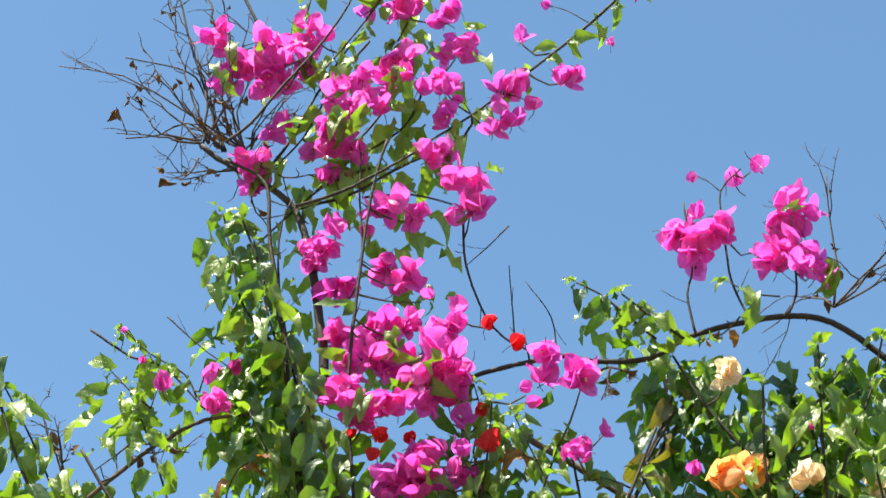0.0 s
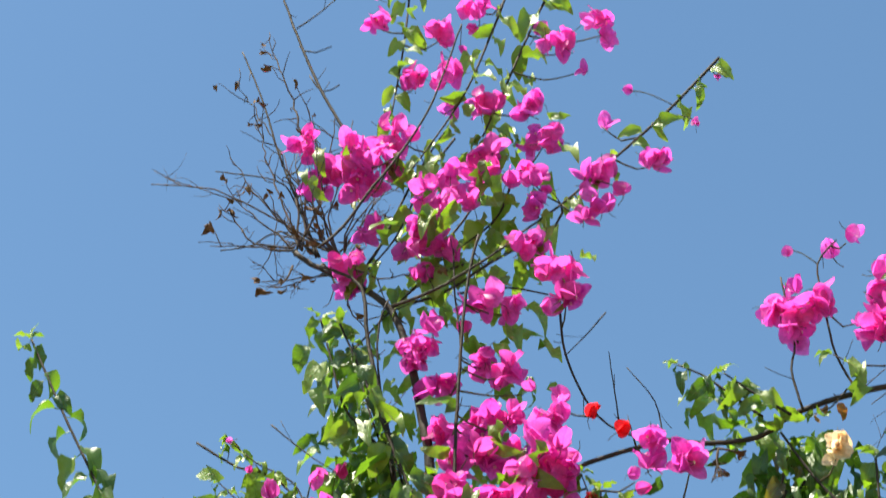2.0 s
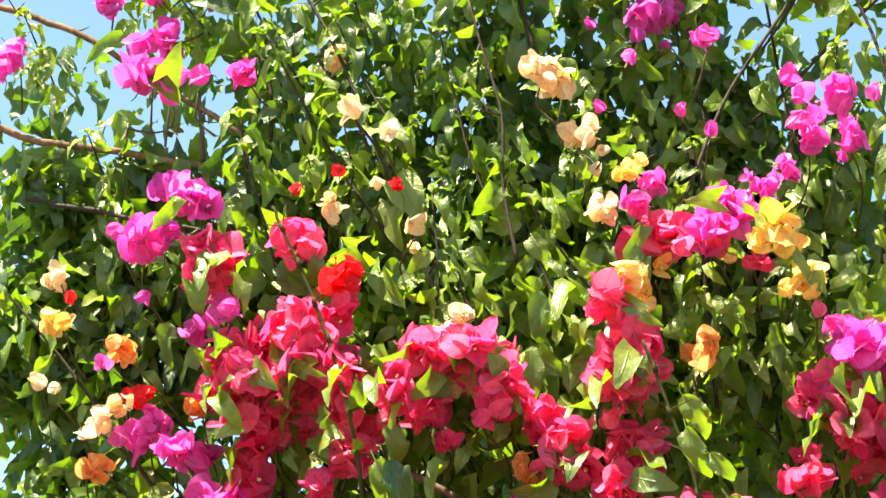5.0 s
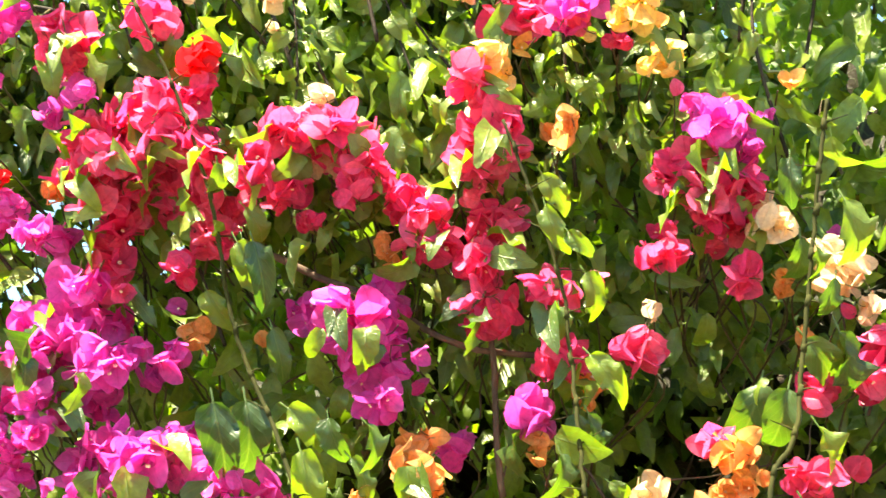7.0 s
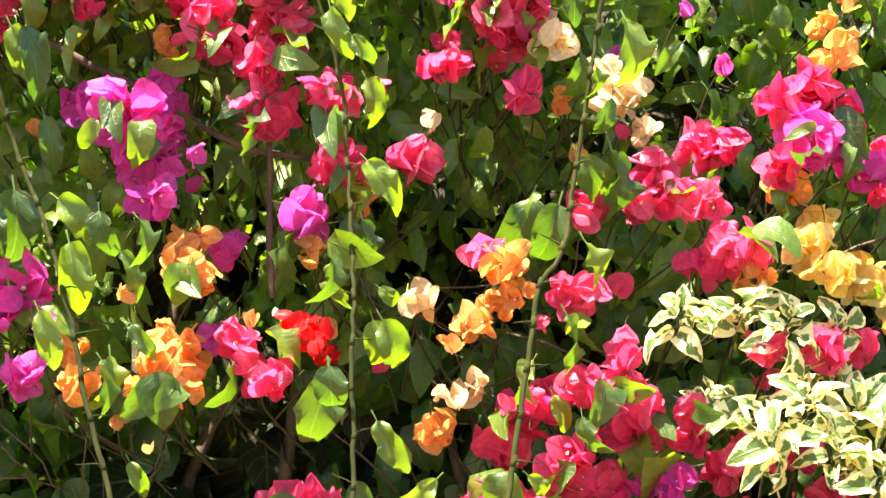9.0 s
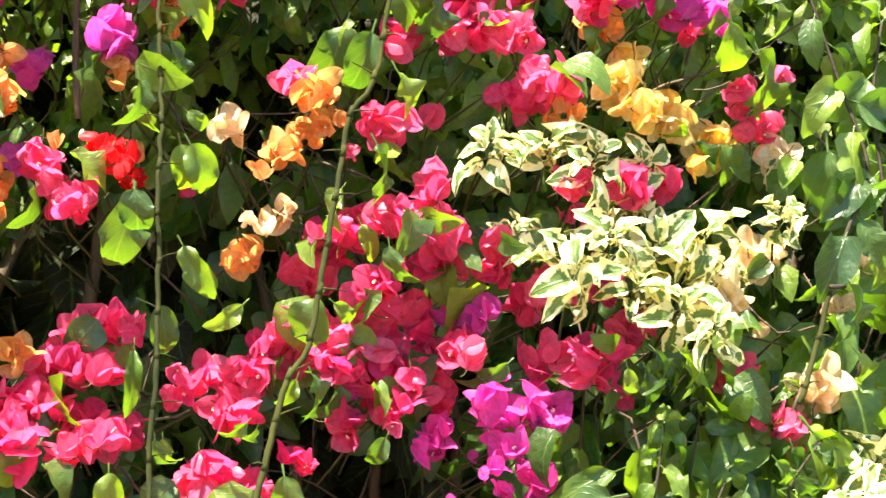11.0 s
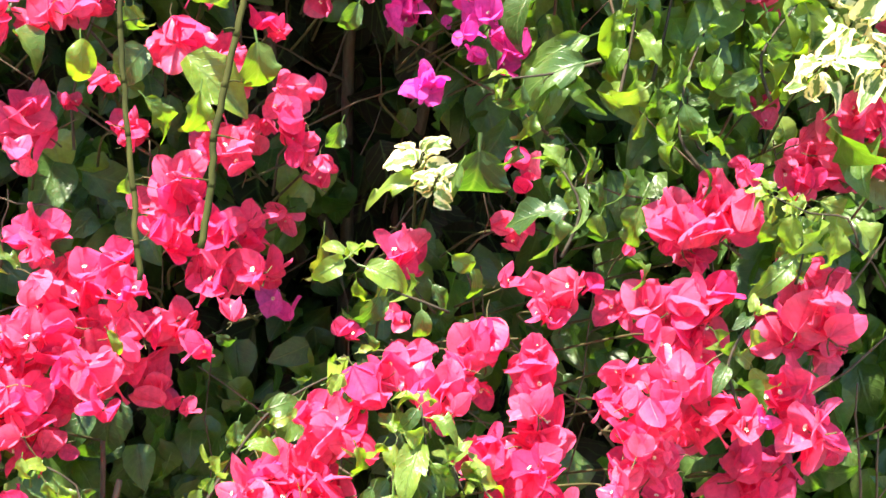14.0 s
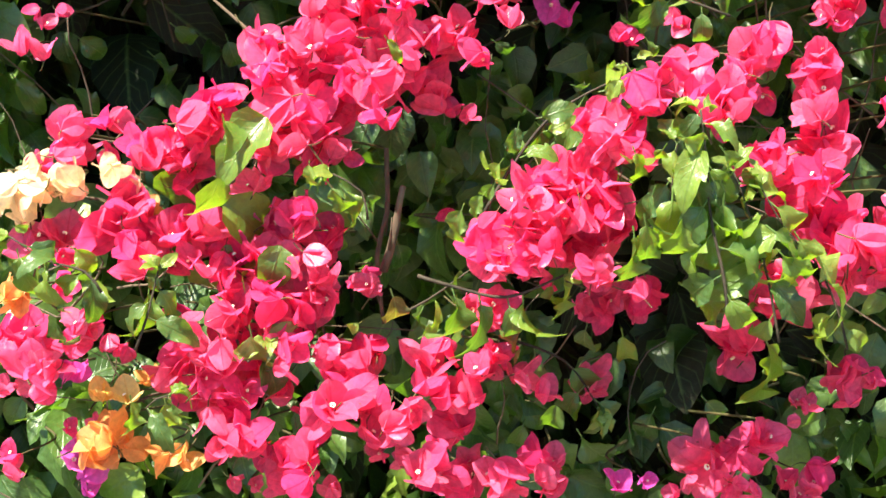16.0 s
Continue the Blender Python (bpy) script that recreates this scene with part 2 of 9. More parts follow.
def leaf_shape(rng, rows=7, cols=4, narrow=1.0, stalk=True, curl=1.0):
    """An ovate leaf of unit length along +Y, its upper face to +Z: folded on the midrib, wavy, its tip bent down."""
    bend, fold, wavy, ph, twist, w0 = rng.uniform(0.4, 1.5) * curl, rng.uniform(0.05, 0.6) * curl, rng.uniform(0.04, 0.13) * curl, rng.uniform(0, 6), rng.uniform(-0.6, 0.6) * curl, rng.uniform(0.26, 0.37) * narrow

    def place(u, v):
        w = w0 / 0.391 * v ** 0.55 * (1 - v) ** 0.85 if 0 < v < 1 else 0.010
        a = bend * v
        y, z = math.sin(a) / bend, -(1 - math.cos(a)) / bend
        x = u * w
        z += fold * abs(u) * w + wavy * abs(u) ** 1.5 * (math.sin(ph + 11 * v + 2.0 * u) + 0.45 * math.sin(2 * ph + 23 * v - 1.5 * u)) * (w / w0)
        c, s = math.cos(twist * v), math.sin(twist * v)
        return (x * c - z * s * 0.4, y + 0.16, z + x * s)

    v, f, t = sheet(rows, cols, place, True)
    if not stalk:
        return v, f, t
    n = len(v)
    for k in range(3):
        a = 2.094 * k
        v.append((0.018 * math.cos(a), 0, 0.018 * math.sin(a)))
        v.append((0.012 * math.cos(a), 0.18, 0.012 * math.sin(a)))
        t += [(0.5, 0), (0.5, 0.05)]
    f += [(n + 2 * k, n + 2 * ((k + 1) % 3), n + 2 * ((k + 1) % 3) + 1, n + 2 * k + 1) for k in range(3)]
    return v, f, t


def flower_shape(rng, closed=False):
    """Three papery bracts round a slim tube with a small pale star; opens along +Z, about 4 cm across."""
    verts, faces, uvs, slots = [], [], [], []
    start = rng.uniform(0, 2.1)
    for k in range(3):
        az = start + 2.094 * k + rng.uniform(-0.5, 0.5)
        length = rng.uniform(0.032, 0.042) * (0.72 if closed else 1)
        w0 = rng.uniform(0.0175, 0.0230) * (0.75 if closed else 1)
        a0, a1 = (0.5, -0.25) if closed else (rng.uniform(0.15, 0.75), rng.uniform(0.2, 1.2))
        cup, wob, ph = rng.uniform(-0.25, 0.5), rng.uniform(0.0010, 0.0028), rng.uniform(0, 6)
        ca, sa = math.cos(az), math.sin(az)

        def place(u, v):
            w = w0 / 0.553 * v ** 0.45 * (1 - v) ** 0.62 * (1 - 0.12 * v) if 0 < v < 1 else 0.0010
            r = z = 0.0
            for s in range(8):
                a = a0 + (a1 - a0) * v * (s + 0.5) / 8
                r += math.sin(a) * length * v / 8
                z += math.cos(a) * length * v / 8
            a = a0 + (a1 - a0) * v
            lift = cup * u * u * w + wob * math.sin(ph + 6 * v + 2.4 * u) * (abs(u) + 0.3) * v
            r, z = r - math.cos(a) * lift, z + math.sin(a) * lift
            return (r * ca - u * w * sa, r * sa + u * w * ca, z)

        v, f, t = sheet(7, 4, place, True)
        n = len(verts)
        verts += v
        faces += [tuple(n + i for i in q) for q in f]
        uvs += t
        slots += [0] * len(f)
    # the tube and its star
    n = len(verts)
    lean, h = rng.uniform(0, 6.28), rng.uniform(0.014, 0.019)
    rings = [(0.0011, 0.0), (0.0013, h * 0.6), (0.0010, h * 0.92), (0.0030, h)]
    for r, z in rings:
        for k in range(5):
            a = lean + 1.2566 * k
            verts.append((r * math.cos(a) + 0.15 * z * math.cos(lean), r * math.sin(a) + 0.15 * z * math.sin(lean), z))
            uvs.append((0.5, 0.5))
    for i in range(3):
        for k in range(5):
            faces.append((n + 5 * i + k, n + 5 * i + (k + 1) % 5, n + 5 * i + 5 + (k + 1) % 5, n + 5 * i + 5 + k))
            slots.append(1 if i == 2 else 0)
    # its own stalk
    n = len(verts)
    bx, by, drop = rng.uniform(-0.012, 0.012), rng.uniform(-0.012, 0.012), rng.uniform(0.010, 0.018)
    for s in (0.0, 0.5, 1.0):
        for k in range(4):
            a = 1.5708 * k
            verts.append((bx * s * s + 0.0008 * math.cos(a), by * s * s + 0.0008 * math.sin(a), -drop * s))
            uvs.append((0.5, 0.5))
    for i in range(2):
        for k in range(4):
            faces.append((n + 4 * i + k, n + 4 * i + 4 + k, n + 4 * i + 4 + (k + 1) % 4, n + 4 * i + (k + 1) % 4))
            slots.append(2)
    return verts, faces, uvs, slots


shape_rng = random.Random(11)
LEAF_SHAPES = [leaf_shape(shape_rng, 8, 4, 0.84, True, 1.4) for _ in range(9)]
MASS_SHAPES = [leaf_shape(shape_rng, 6, 2, 0.66, False, 1.6) for _ in range(10)] + [leaf_shape(shape_rng, 6, 4 if k < 4 else 2, 1.0, False, 1.25) for k in range(10)] + [leaf_shape(shape_rng, 4, 2, 1.0, False) for _ in range(6)]
CURLED_SHAPES = [leaf_shape(shape_rng, 9, 4, 0.68, True, 1.6) for _ in range(9)]
SLIM_SHAPES = [leaf_shape(shape_rng, 8, 4, 0.8, True, 1.4) for _ in range(8)]
LEAF_MESH = {t: [mesh("leaf", v, f, [m], None, uv) for v, f, uv in LEAF_SHAPES] for t, m in LEAF.items()}
CURLED_MESH = {t: [mesh("leaf", v, f, [m], None, uv) for v, f, uv in CURLED_SHAPES] for t, m in LEAF.items()}
BROAD_SHAPES = [leaf_shape(shape_rng, 12, 6, 0.66, True, 1.5) for _ in range(9)]
BROAD_MESH = {t: [mesh("leaf", v, f, [m], None, uv) for v, f, uv in BROAD_SHAPES] for t, m in LEAF.items()}
DRY_MESH = [mesh("dry_leaf", v, f, [DRY], None, uv) for v, f, uv in [leaf_shape(shape_rng, 5, 2, 0.8, False, 2.2) for _ in range(4)]]
PALE_MESH = [mesh("leaf", v, f, [VARIEGATED], None, uv) for v, f, uv in SLIM_SHAPES]
OPEN_SHAPES = [flower_shape(shape_rng) for _ in range(10)]
BUD_SHAPES = [flower_shape(shape_rng, True) for _ in range(3)]
FLOWER_MESH = {c: [mesh("flower", v, f, [m, TUBE, TWIG], s, uv) for v, f, uv, s in OPEN_SHAPES] for c, m in BRACT.items()}
FLOWER_ARRAYS = [(np.array(v), np.array(f), np.array(uv), np.array(s)) for v, f, uv, s in OPEN_SHAPES]
BUD_MESH = {c: [mesh("flower_bud", v, f, [m, TUBE, TWIG], s, uv) for v, f, uv, s in BUD_SHAPES] for c, m in BRACT.items()}


def smooth_line(points, step):
    """Points along a smooth curve through the given ones."""
    pts = [Vector(p) for p in points]
    out = []
    for i in range(len(pts) - 1):
        p0, p1, p2, p3 = pts[max(0, i - 1)], pts[i], pts[i + 1], pts[min(len(pts) - 1, i + 2)]
        n = max(1, round((p2 - p1).length / step))
        for k in range(n):
            t = k / n
            out.append(0.5 * (2 * p1 + (p2 - p0) * t + (2 * p0 - 5 * p1 + 4 * p2 - p3) * t * t + (3 * p1 - p0 - 3 * p2 + p3) * t ** 3))
    out.append(pts[-1])
    return out


def tube(lines, sides=6):
    """Vertices and faces of tapering round stems: each line is (points, radius at start, radius at end)."""
    verts, faces = [], []
    for pts, r0, r1 in lines:
        base = len(verts)
        for i, p in enumerate(pts):
            d = (pts[min(i + 1, len(pts) - 1)] - pts[max(i - 1, 0)]).normalized()
            side = d.cross(Vector((0.31, 0.87, 0.39))).normalized()
            other = d.cross(side)
            r = r0 + (r1 - r0) * i / max(1, len(pts) - 1)
            for k in range(sides):
                a = 2 * math.pi * k / sides
                verts.append(p + side * (r * math.cos(a)) + other * (r * math.sin(a)))
        for i in range(len(pts) - 1):
            for k in range(sides):
                a, b = base + i * sides + k, base + i * sides + (k + 1) % sides
                faces.append((a, b, b + sides, a + sides))
        faces.append(tuple(base + k for k in reversed(range(sides))))
        faces.append(tuple(base + (len(pts) - 1) * sides + k for k in range(sides)))
    return verts, faces


def aim(axis, spin=0.0, face=None):
    """A turn that lays +Y along axis, with +Z as near to face as it goes."""
    y = Vector(axis).normalized()
    f = Vector(face or (0, -0.4, 1))
    x = y.cross(f)
    x = x.normalized() if x.length > 1e-4 else y.orthogonal().normalized()
    z = x.cross(y)
    return Matrix((x, y, z)).transposed().to_4x4() @ Matrix.Rotation(spin, 4, "Y")


# ---------------------------------------------------------------- setting
def ground():
    def place(u, v):
        far = lambda s: math.copysign(abs(s) ** 3, s) * 400
        x, y = far(u), far(2 * v - 1)
        near = max(0, 1 - math.hypot(x, y) / 12)
        return (x, y, 0.03 * near * noise.noise((x * 1.7, y * 1.7, 0)))

    v, f, t = sheet(80, 80, place)
    tagged(new("ground", mesh("ground", v, f, [SOIL])), "dry bare brown soil around the shrubs", "ground", kind="structure")


ground()

# ---------------------------------------------------------------- the plants
class Plant:
    """One shrub: an empty at its foot, its flower colour, and the lists that become its parts."""

    def __init__(self, colour, x, y, label, height):
        self.colour, self.foot = colour, Vector((x, y, 0))
        self.root = tagged(new("bougainvillea"), label, "shrub", "bougainvillea hedge")
        self.root.location = self.foot
        self.rng = random.Random(sum(map(ord, colour)))
        self.mass, self.frame_points = {}, []
        # a bundle of trunks from the ground up
        for k in range(4):
            a = self.rng.uniform(-0.5, 0.5)
            pts = [Vector((0.10 * math.cos(2 * k), 0.05 * math.sin(2 * k), -0.03))]
            for i in range(1, 6):
                s = i / 5
                pts.append(Vector((a * s * s + self.rng.uniform(-0.05, 0.05) + 0.1 * math.cos(2 * k), self.rng.uniform(-0.06, 0.06) - 0.05 * s, height * s)))
            v, f = tube([(smooth_line(pts, 0.05), 0.018, 0.006)], 7)
            part("trunk", mesh("trunk", v, f, [BARK]), self.root)


magenta = Plant("magenta", -0.35, 2.55, "tall bougainvillea with magenta bracts and arching leafy shoots", 2.6)
crimson = Plant("crimson", 0.35, 2.5, "dense bougainvillea with crimson-pink bracts and dark green leaves", 1.9)
scarlet = Plant("scarlet", 0.0, 2.75, "bougainvillea with a few small scarlet bracts inside the hedge", 2.2)
orange = Plant("orange", -0.1, 2.65, "bougainvillea with apricot-orange bracts in loose sprays", 1.7)
yellow = Plant("yellow", 0.5, 2.7, "bougainvillea with bright golden yellow bracts", 1.9)
cream = Plant("cream", 0.85, 2.55, "bougainvillea with fading cream and peach bracts", 2.1)
variegated = Plant("variegated", 0.75, 2.45, "variegated bougainvillea with cream-edged green leaves", 1.5)
dark, mid, light, olive, copper, old_shaded = "dark", "mid", "light", "olive", "copper", "old_shaded"


def spray(plant, x, y, z, rx, rz, n):
    """A cluster of n flowers that fills the oval rx by rz about (x, y, z), on one forking stalk."""
    rng = plant.rng
    c = Vector((x, y, z))
    heart = Vector((0, 0.03, -0.2 * rz))
    tail = [heart, heart + Vector((rng.uniform(-0.01, 0.01), 0.015, -0.025)), heart + Vector((rng.uniform(-0.02, 0.02), 0.02, -0.05))]
    near = min(plant.frame_points, key=lambda q: (q - c).length + 0.6 * max(0, q.z - z), default=None)
    if near is not None and z > 2.3 and (near - c).length < (0.2 if z > 2.85 else 0.09):
        sag = (near - c) * 0.5 + Vector((0, 0.01, -0.02 * rng.random()))
        tail = [heart * 0.4, sag, near - c]
    elif z < 2.6:
        tail = [heart, heart + Vector((rng.uniform(-0.03, 0.03), 0.08, -0.02)), heart + Vector((rng.uniform(-0.06, 0.06), 0.22, -0.07))]
    v, f = tube([(smooth_line(tail, 0.02), 0.0010, 0.0018)], 5)
    stalk = part("inflorescence", mesh("inflorescence", v, f, [TWIG]), plant.root, Matrix.Translation(c - plant.foot))
    # the low, forward clusters carry the largest bracts
    large = 1.0 + 0.4 * min(1, max(0, (1.68 - z) / 0.3))
    fit_size = min(0.86 if z > 2.7 else large, max(0.42, min(rx, rz) / 0.022))
    inset = 0.004 * fit_size
    ry = 0.5 * min(rx, rz) + 0.008
    n = n if n < 2 else max(2, round(2.3 * n / large ** 2))
    poses = []
    for k in range(n):
        a, r = 2.4 * k + rng.uniform(-0.5, 0.5), math.sqrt((k + 0.5) / n)
        p = Vector((r * math.cos(a) * max(0.002, rx - inset), rng.uniform(-ry, 0.8 * ry), r * math.sin(a) * max(0.002, rz - inset)))
        axis = Vector((0.7 * p.x / (rx + 0.02), -0.25, 0.5 * p.z / (rz + 0.02) + (0.3 if z < 1.9 else 0.0))) + Vector((rng.gauss(0, 0.7), rng.gauss(0, 0.45), rng.gauss(0, 0.75)))
        axis.normalize()
        turn = axis.to_track_quat("Z", "Y").to_matrix().to_4x4() @ Matrix.Rotation(rng.uniform(0, 6.28), 4, "Z")
        poses.append(Matrix.Translation(p - axis * 0.016) @ turn @ Matrix.Scale(rng.uniform(0.85, 1.12) * fit_size, 4))
    poses.sort(key=lambda m: m.translation.y)
    # leaves that grow out between the flowers
    if n > 6 and z > 1.42:
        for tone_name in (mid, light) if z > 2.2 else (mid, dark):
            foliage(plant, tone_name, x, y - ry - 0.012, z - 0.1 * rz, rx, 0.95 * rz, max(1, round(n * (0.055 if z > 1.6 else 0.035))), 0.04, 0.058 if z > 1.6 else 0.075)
    for m in poses[:4]:
        part("flower", rng.choice(FLOWER_MESH[plant.colour]), stalk, m)
    # the rest of a full cluster, behind those in front
    if len(poses) > 4:
        verts, faces, uvs, slots, count = [], [], [], [], 0
        for m in poses[4:]:
            v, f, uv, sl = rng.choice(FLOWER_ARRAYS)
            a = np.array(m)
            verts.append(v @ a[:3, :3].T + a[:3, 3])
            faces.append(f + count)
            uvs.append(uv)
            slots.append(sl)
            count += len(v)
        me = mesh("flowers", np.concatenate(verts).tolist(), np.concatenate(faces).tolist(), [BRACT_MASS[plant.colour], TUBE, TWIG], np.concatenate(slots).tolist(), np.concatenate(uvs))
        part("flowers", me, stalk, kind="stuff")


def bud(plant, x, y, z, r):
    """A single half-closed flower on its stalk."""
    rng = plant.rng
    axis = Vector((rng.gauss(0, 0.5), rng.gauss(-0.3, 0.4), rng.gauss(0.5, 0.4))).normalized()
    turn = axis.to_track_quat("Z", "Y").to_matrix().to_4x4()
    c = Vector((x, y, z))
    near = min(plant.frame_points, key=lambda q: (q - c).length, default=c)
    if (near - c).length > (0.2 if z > 2.85 else 0.08):
        near = c + Vector((rng.uniform(-0.03, 0.03), 0.06, -0.05))
    v, f = tube([(smooth_line([near - c, (near - c) * 0.5 + Vector((0, 0, 0.008)), axis * 0.002], 0.012), 0.001, 0.0008)], 4)
    stalk = part("inflorescence", mesh("inflorescence", v, f, [TWIG]), plant.root, Matrix.Translation(c - plant.foot))
    part("flower_bud", rng.choice(BUD_MESH[plant.colour]), stalk, Matrix.Translation(-axis * 0.01) @ turn @ Matrix.Scale(min(1.1, r / 0.014), 4))


def branch(plant, r0, r1, *points):
    """A bare woody branch with knots and short spurs."""
    rng = plant.rng
    pts = smooth_line(points, 0.02)
    pts = [p + Vector((rng.gauss(0, 0.12), rng.gauss(0, 0.12), rng.gauss(0, 0.12))) * min(r0, 0.006) for p in pts]
    plant.frame_points += pts[::2]
    lines = [(pts, r0, r1)]
    for i in range(3, len(pts) - 1, 5):
        d = Vector((rng.gauss(0, 1), rng.gauss(0, 1), rng.gauss(0.4, 1))).normalized()
        q = pts[i]
        n = rng.uniform(0.01, 0.05)
        lines.append(([q, q + d * n * 0.5, q + d * n + Vector((0, 0, 0.004))], r1 * 0.5, 0.0005))
    v, f = tube([([p - plant.foot for p in ln], a, b) for ln, a, b in lines], 7)
    part("branch", mesh("branch", v, f, [YOUNG if points[0][2] + points[-1][2] > (6.0 if r0 > 0.0033 else 4.9) else TAN if r0 > 0.0045 else BARK]), plant.root)


def shoot(plant, tone_name, size, gap, radius, *points):
    """A green shoot with leaves set alternately along it, smaller towards its top."""
    rng = plant.rng
    pts = smooth_line(points, 0.015)
    plant.frame_points += pts[::2]
    start = pts[0].copy()
    pts = [p - start for p in pts]
    v, f = tube([(pts, radius * 0.7, radius * 1.25)], 6)
    stem = part("leafy_shoot", mesh("leafy_shoot", v, f, [YOUNG if plant.colour == "magenta" or radius < 0.0026 else STEM]), plant.root, Matrix.Translation(start - plant.foot))
    length = sum((b - a).length for a, b in zip(pts, pts[1:]))
    gap *= 0.78 if size > 0.055 and points[-1][2] < 2.25 else 0.68
    size *= 1.2
    low = points[0][2] < 1.45 and size < 0.06
    if low:
        gap, size = gap * 1.8, size * 1.5
    kinds = CURLED_MESH if low or 1.45 < points[0][2] < 3.25 and size < 0.085 else LEAF_MESH
    n = max(2, int(length / gap))
    for k in range(n):
        s = (k + rng.uniform(-0.25, 0.25)) / n
        i = min(len(pts) - 2, max(0, int(s * (len(pts) - 1))))
        along = (pts[i + 1] - pts[i]).normalized()
        side = Vector((1 if k % 2 else -1, 0, 0)) if abs(along.z) > 0.4 else Vector((0, 0, 1 if k % 2 else -1))
        out = side * rng.uniform(0.4, 1.0) + Vector((0, rng.uniform(-0.8, 0.2), rng.uniform(-1.5, -0.1))) - along * rng.uniform(-0.1, 0.3)
        face = Vector((rng.gauss(0, 0.5), rng.gauss(-0.7, 0.5), rng.uniform(0.2, 1.1)))
        grow = size * rng.uniform(0.72, 1.12) * (0.55 + 0.45 * min(1, s * 5 + 0.1))
        # low shoots get fewer light, more dark leaves: shade put into their tone
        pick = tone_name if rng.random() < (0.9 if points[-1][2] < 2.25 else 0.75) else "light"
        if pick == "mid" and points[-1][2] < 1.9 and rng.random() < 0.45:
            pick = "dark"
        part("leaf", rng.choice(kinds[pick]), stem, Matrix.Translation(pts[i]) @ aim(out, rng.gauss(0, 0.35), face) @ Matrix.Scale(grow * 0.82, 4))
    # the youngest leaves at the tip
    for k in range(3):
        out = (pts[0] - pts[1]).normalized() + Vector((rng.gauss(0, 0.7), rng.gauss(-0.2, 0.5), rng.gauss(0, 0.4)))
        part("leaf", rng.choice(LEAF_MESH["light"]), stem, aim(out, rng.gauss(0, 0.5)) @ Matrix.Scale(size * 0.36, 4))


def stem(plant, radius, *points):
    """A long climbing green stem, knotted where its leaves sit."""
    rng = plant.rng
    pts = smooth_line(points, 0.012)
    pts = [p - plant.foot + Vector((rng.gauss(0, 0.0007), rng.gauss(0, 0.0007), 0)) for p in pts]
    lines = [(pts, radius * 0.75, radius * 1.25)]
    # a swelling at each node, with the spur of a fallen leaf or a thorn
    for i in range(3, len(pts) - 2, 4):
        d = (pts[i + 1] - pts[i]).normalized()
        q = pts[i]
        lines.append(([q - d * 0.006, q, q + d * 0.006], radius * 0.9, radius * 1.35))
        out = Vector((rng.choice((-1, 1)), rng.uniform(-0.6, 0.2), rng.uniform(-0.2, 0.8))).normalized()
        lines.append(([q, q + out * 0.008, q + out * rng.uniform(0.012, 0.03) + Vector((0, 0, -0.003))], radius * 0.5, radius * 0.15))
    v, f = tube(lines, 7)
    part("stem", mesh("stem", v, f, [STEM]), plant.root)


def big_leaf(plant, tone_name, foot, tip, wide):
    """One leaf that can be told apart, from its foot to its tip."""
    rng = plant.rng
    foot, along = Vector(foot), Vector(tip) - Vector(foot)
    along.y = rng.uniform(-0.35, 0.1) * along.length
    face = Vector((rng.gauss(0, 0.45), -1.0, rng.uniform(0.1, 0.9)))
    n = along.length * 1.02
    part("leaf", rng.choice(BROAD_MESH[tone_name]), plant.root, Matrix.Translation(foot - plant.foot) @ aim(along, rng.gauss(0, 0.3), face) @ Matrix.Diagonal((n * wide, n, n, 1)))


def rosette(plant, x, y, z, size):
    """A tuft of slim cream-edged leaves round a short twig."""
    rng = plant.rng
    c = Vector((x, y, z))
    tail = Vector((rng.uniform(-0.03, 0.03), 0.10, -0.10))
    v, f = tube([(smooth_line([tail, tail * 0.4 + Vector((0, 0.02, 0)), Vector((0, 0, 0))], 0.02), 0.002, 0.001)], 5)
    twig = part("leaf_rosette", mesh("leaf_rosette", v, f, [STEM]), plant.root, Matrix.Translation(c - plant.foot))
    for k in range(11):
        a = 2.4 * k + rng.gauss(0, 0.5)
        out = Vector((math.cos(a), -0.35 + rng.gauss(0, 0.5), 0.8 * math.sin(a) + 0.3))
        part("leaf", rng.choice(PALE_MESH), twig, Matrix.Translation(tail * (k / 40)) @ aim(out, rng.gauss(0, 0.4), (rng.gauss(0, 0.4), -0.8, 0.8)) @ Matrix.Scale(size * rng.uniform(0.42, 0.92), 4))


def foliage(plant, tone_name, x, y, z, rx, rz, n, depth=0.10, size=0.0):
    """Leaves too many to count: gathered here, and made into one mesh for each plant and tone at the end."""
    rng = plant.rng
    store = plant.mass.setdefault(tone_name, [])
    size = size or (0.054 if z > 1.9 else 0.068)
    for _ in range(n):
        p = Vector((x + rng.uniform(-rx, rx), y + rng.uniform(-0.2, 1) * depth, z + rng.uniform(-rz, rz)))
        out = Vector((rng.gauss(0, 0.6), rng.gauss(-0.45, 0.4), rng.gauss(-0.8, 0.4)))
        face = Vector((rng.gauss(0, 0.5), rng.gauss(-0.5, 0.5), rng.uniform(0.1, 1.0)))
        m = Matrix.Translation(p - plant.foot) @ aim(out, rng.gauss(0, 0.4), face) @ Matrix.Scale(size * rng.uniform(0.6, 1.25), 4)
        store.append((m, 20 + rng.randrange(6) if tone_name == old_shaded or size > 0.09 or abs(p.x) > 1.3 else rng.randrange(10) + (0 if p.z > 2.0 else 10)))


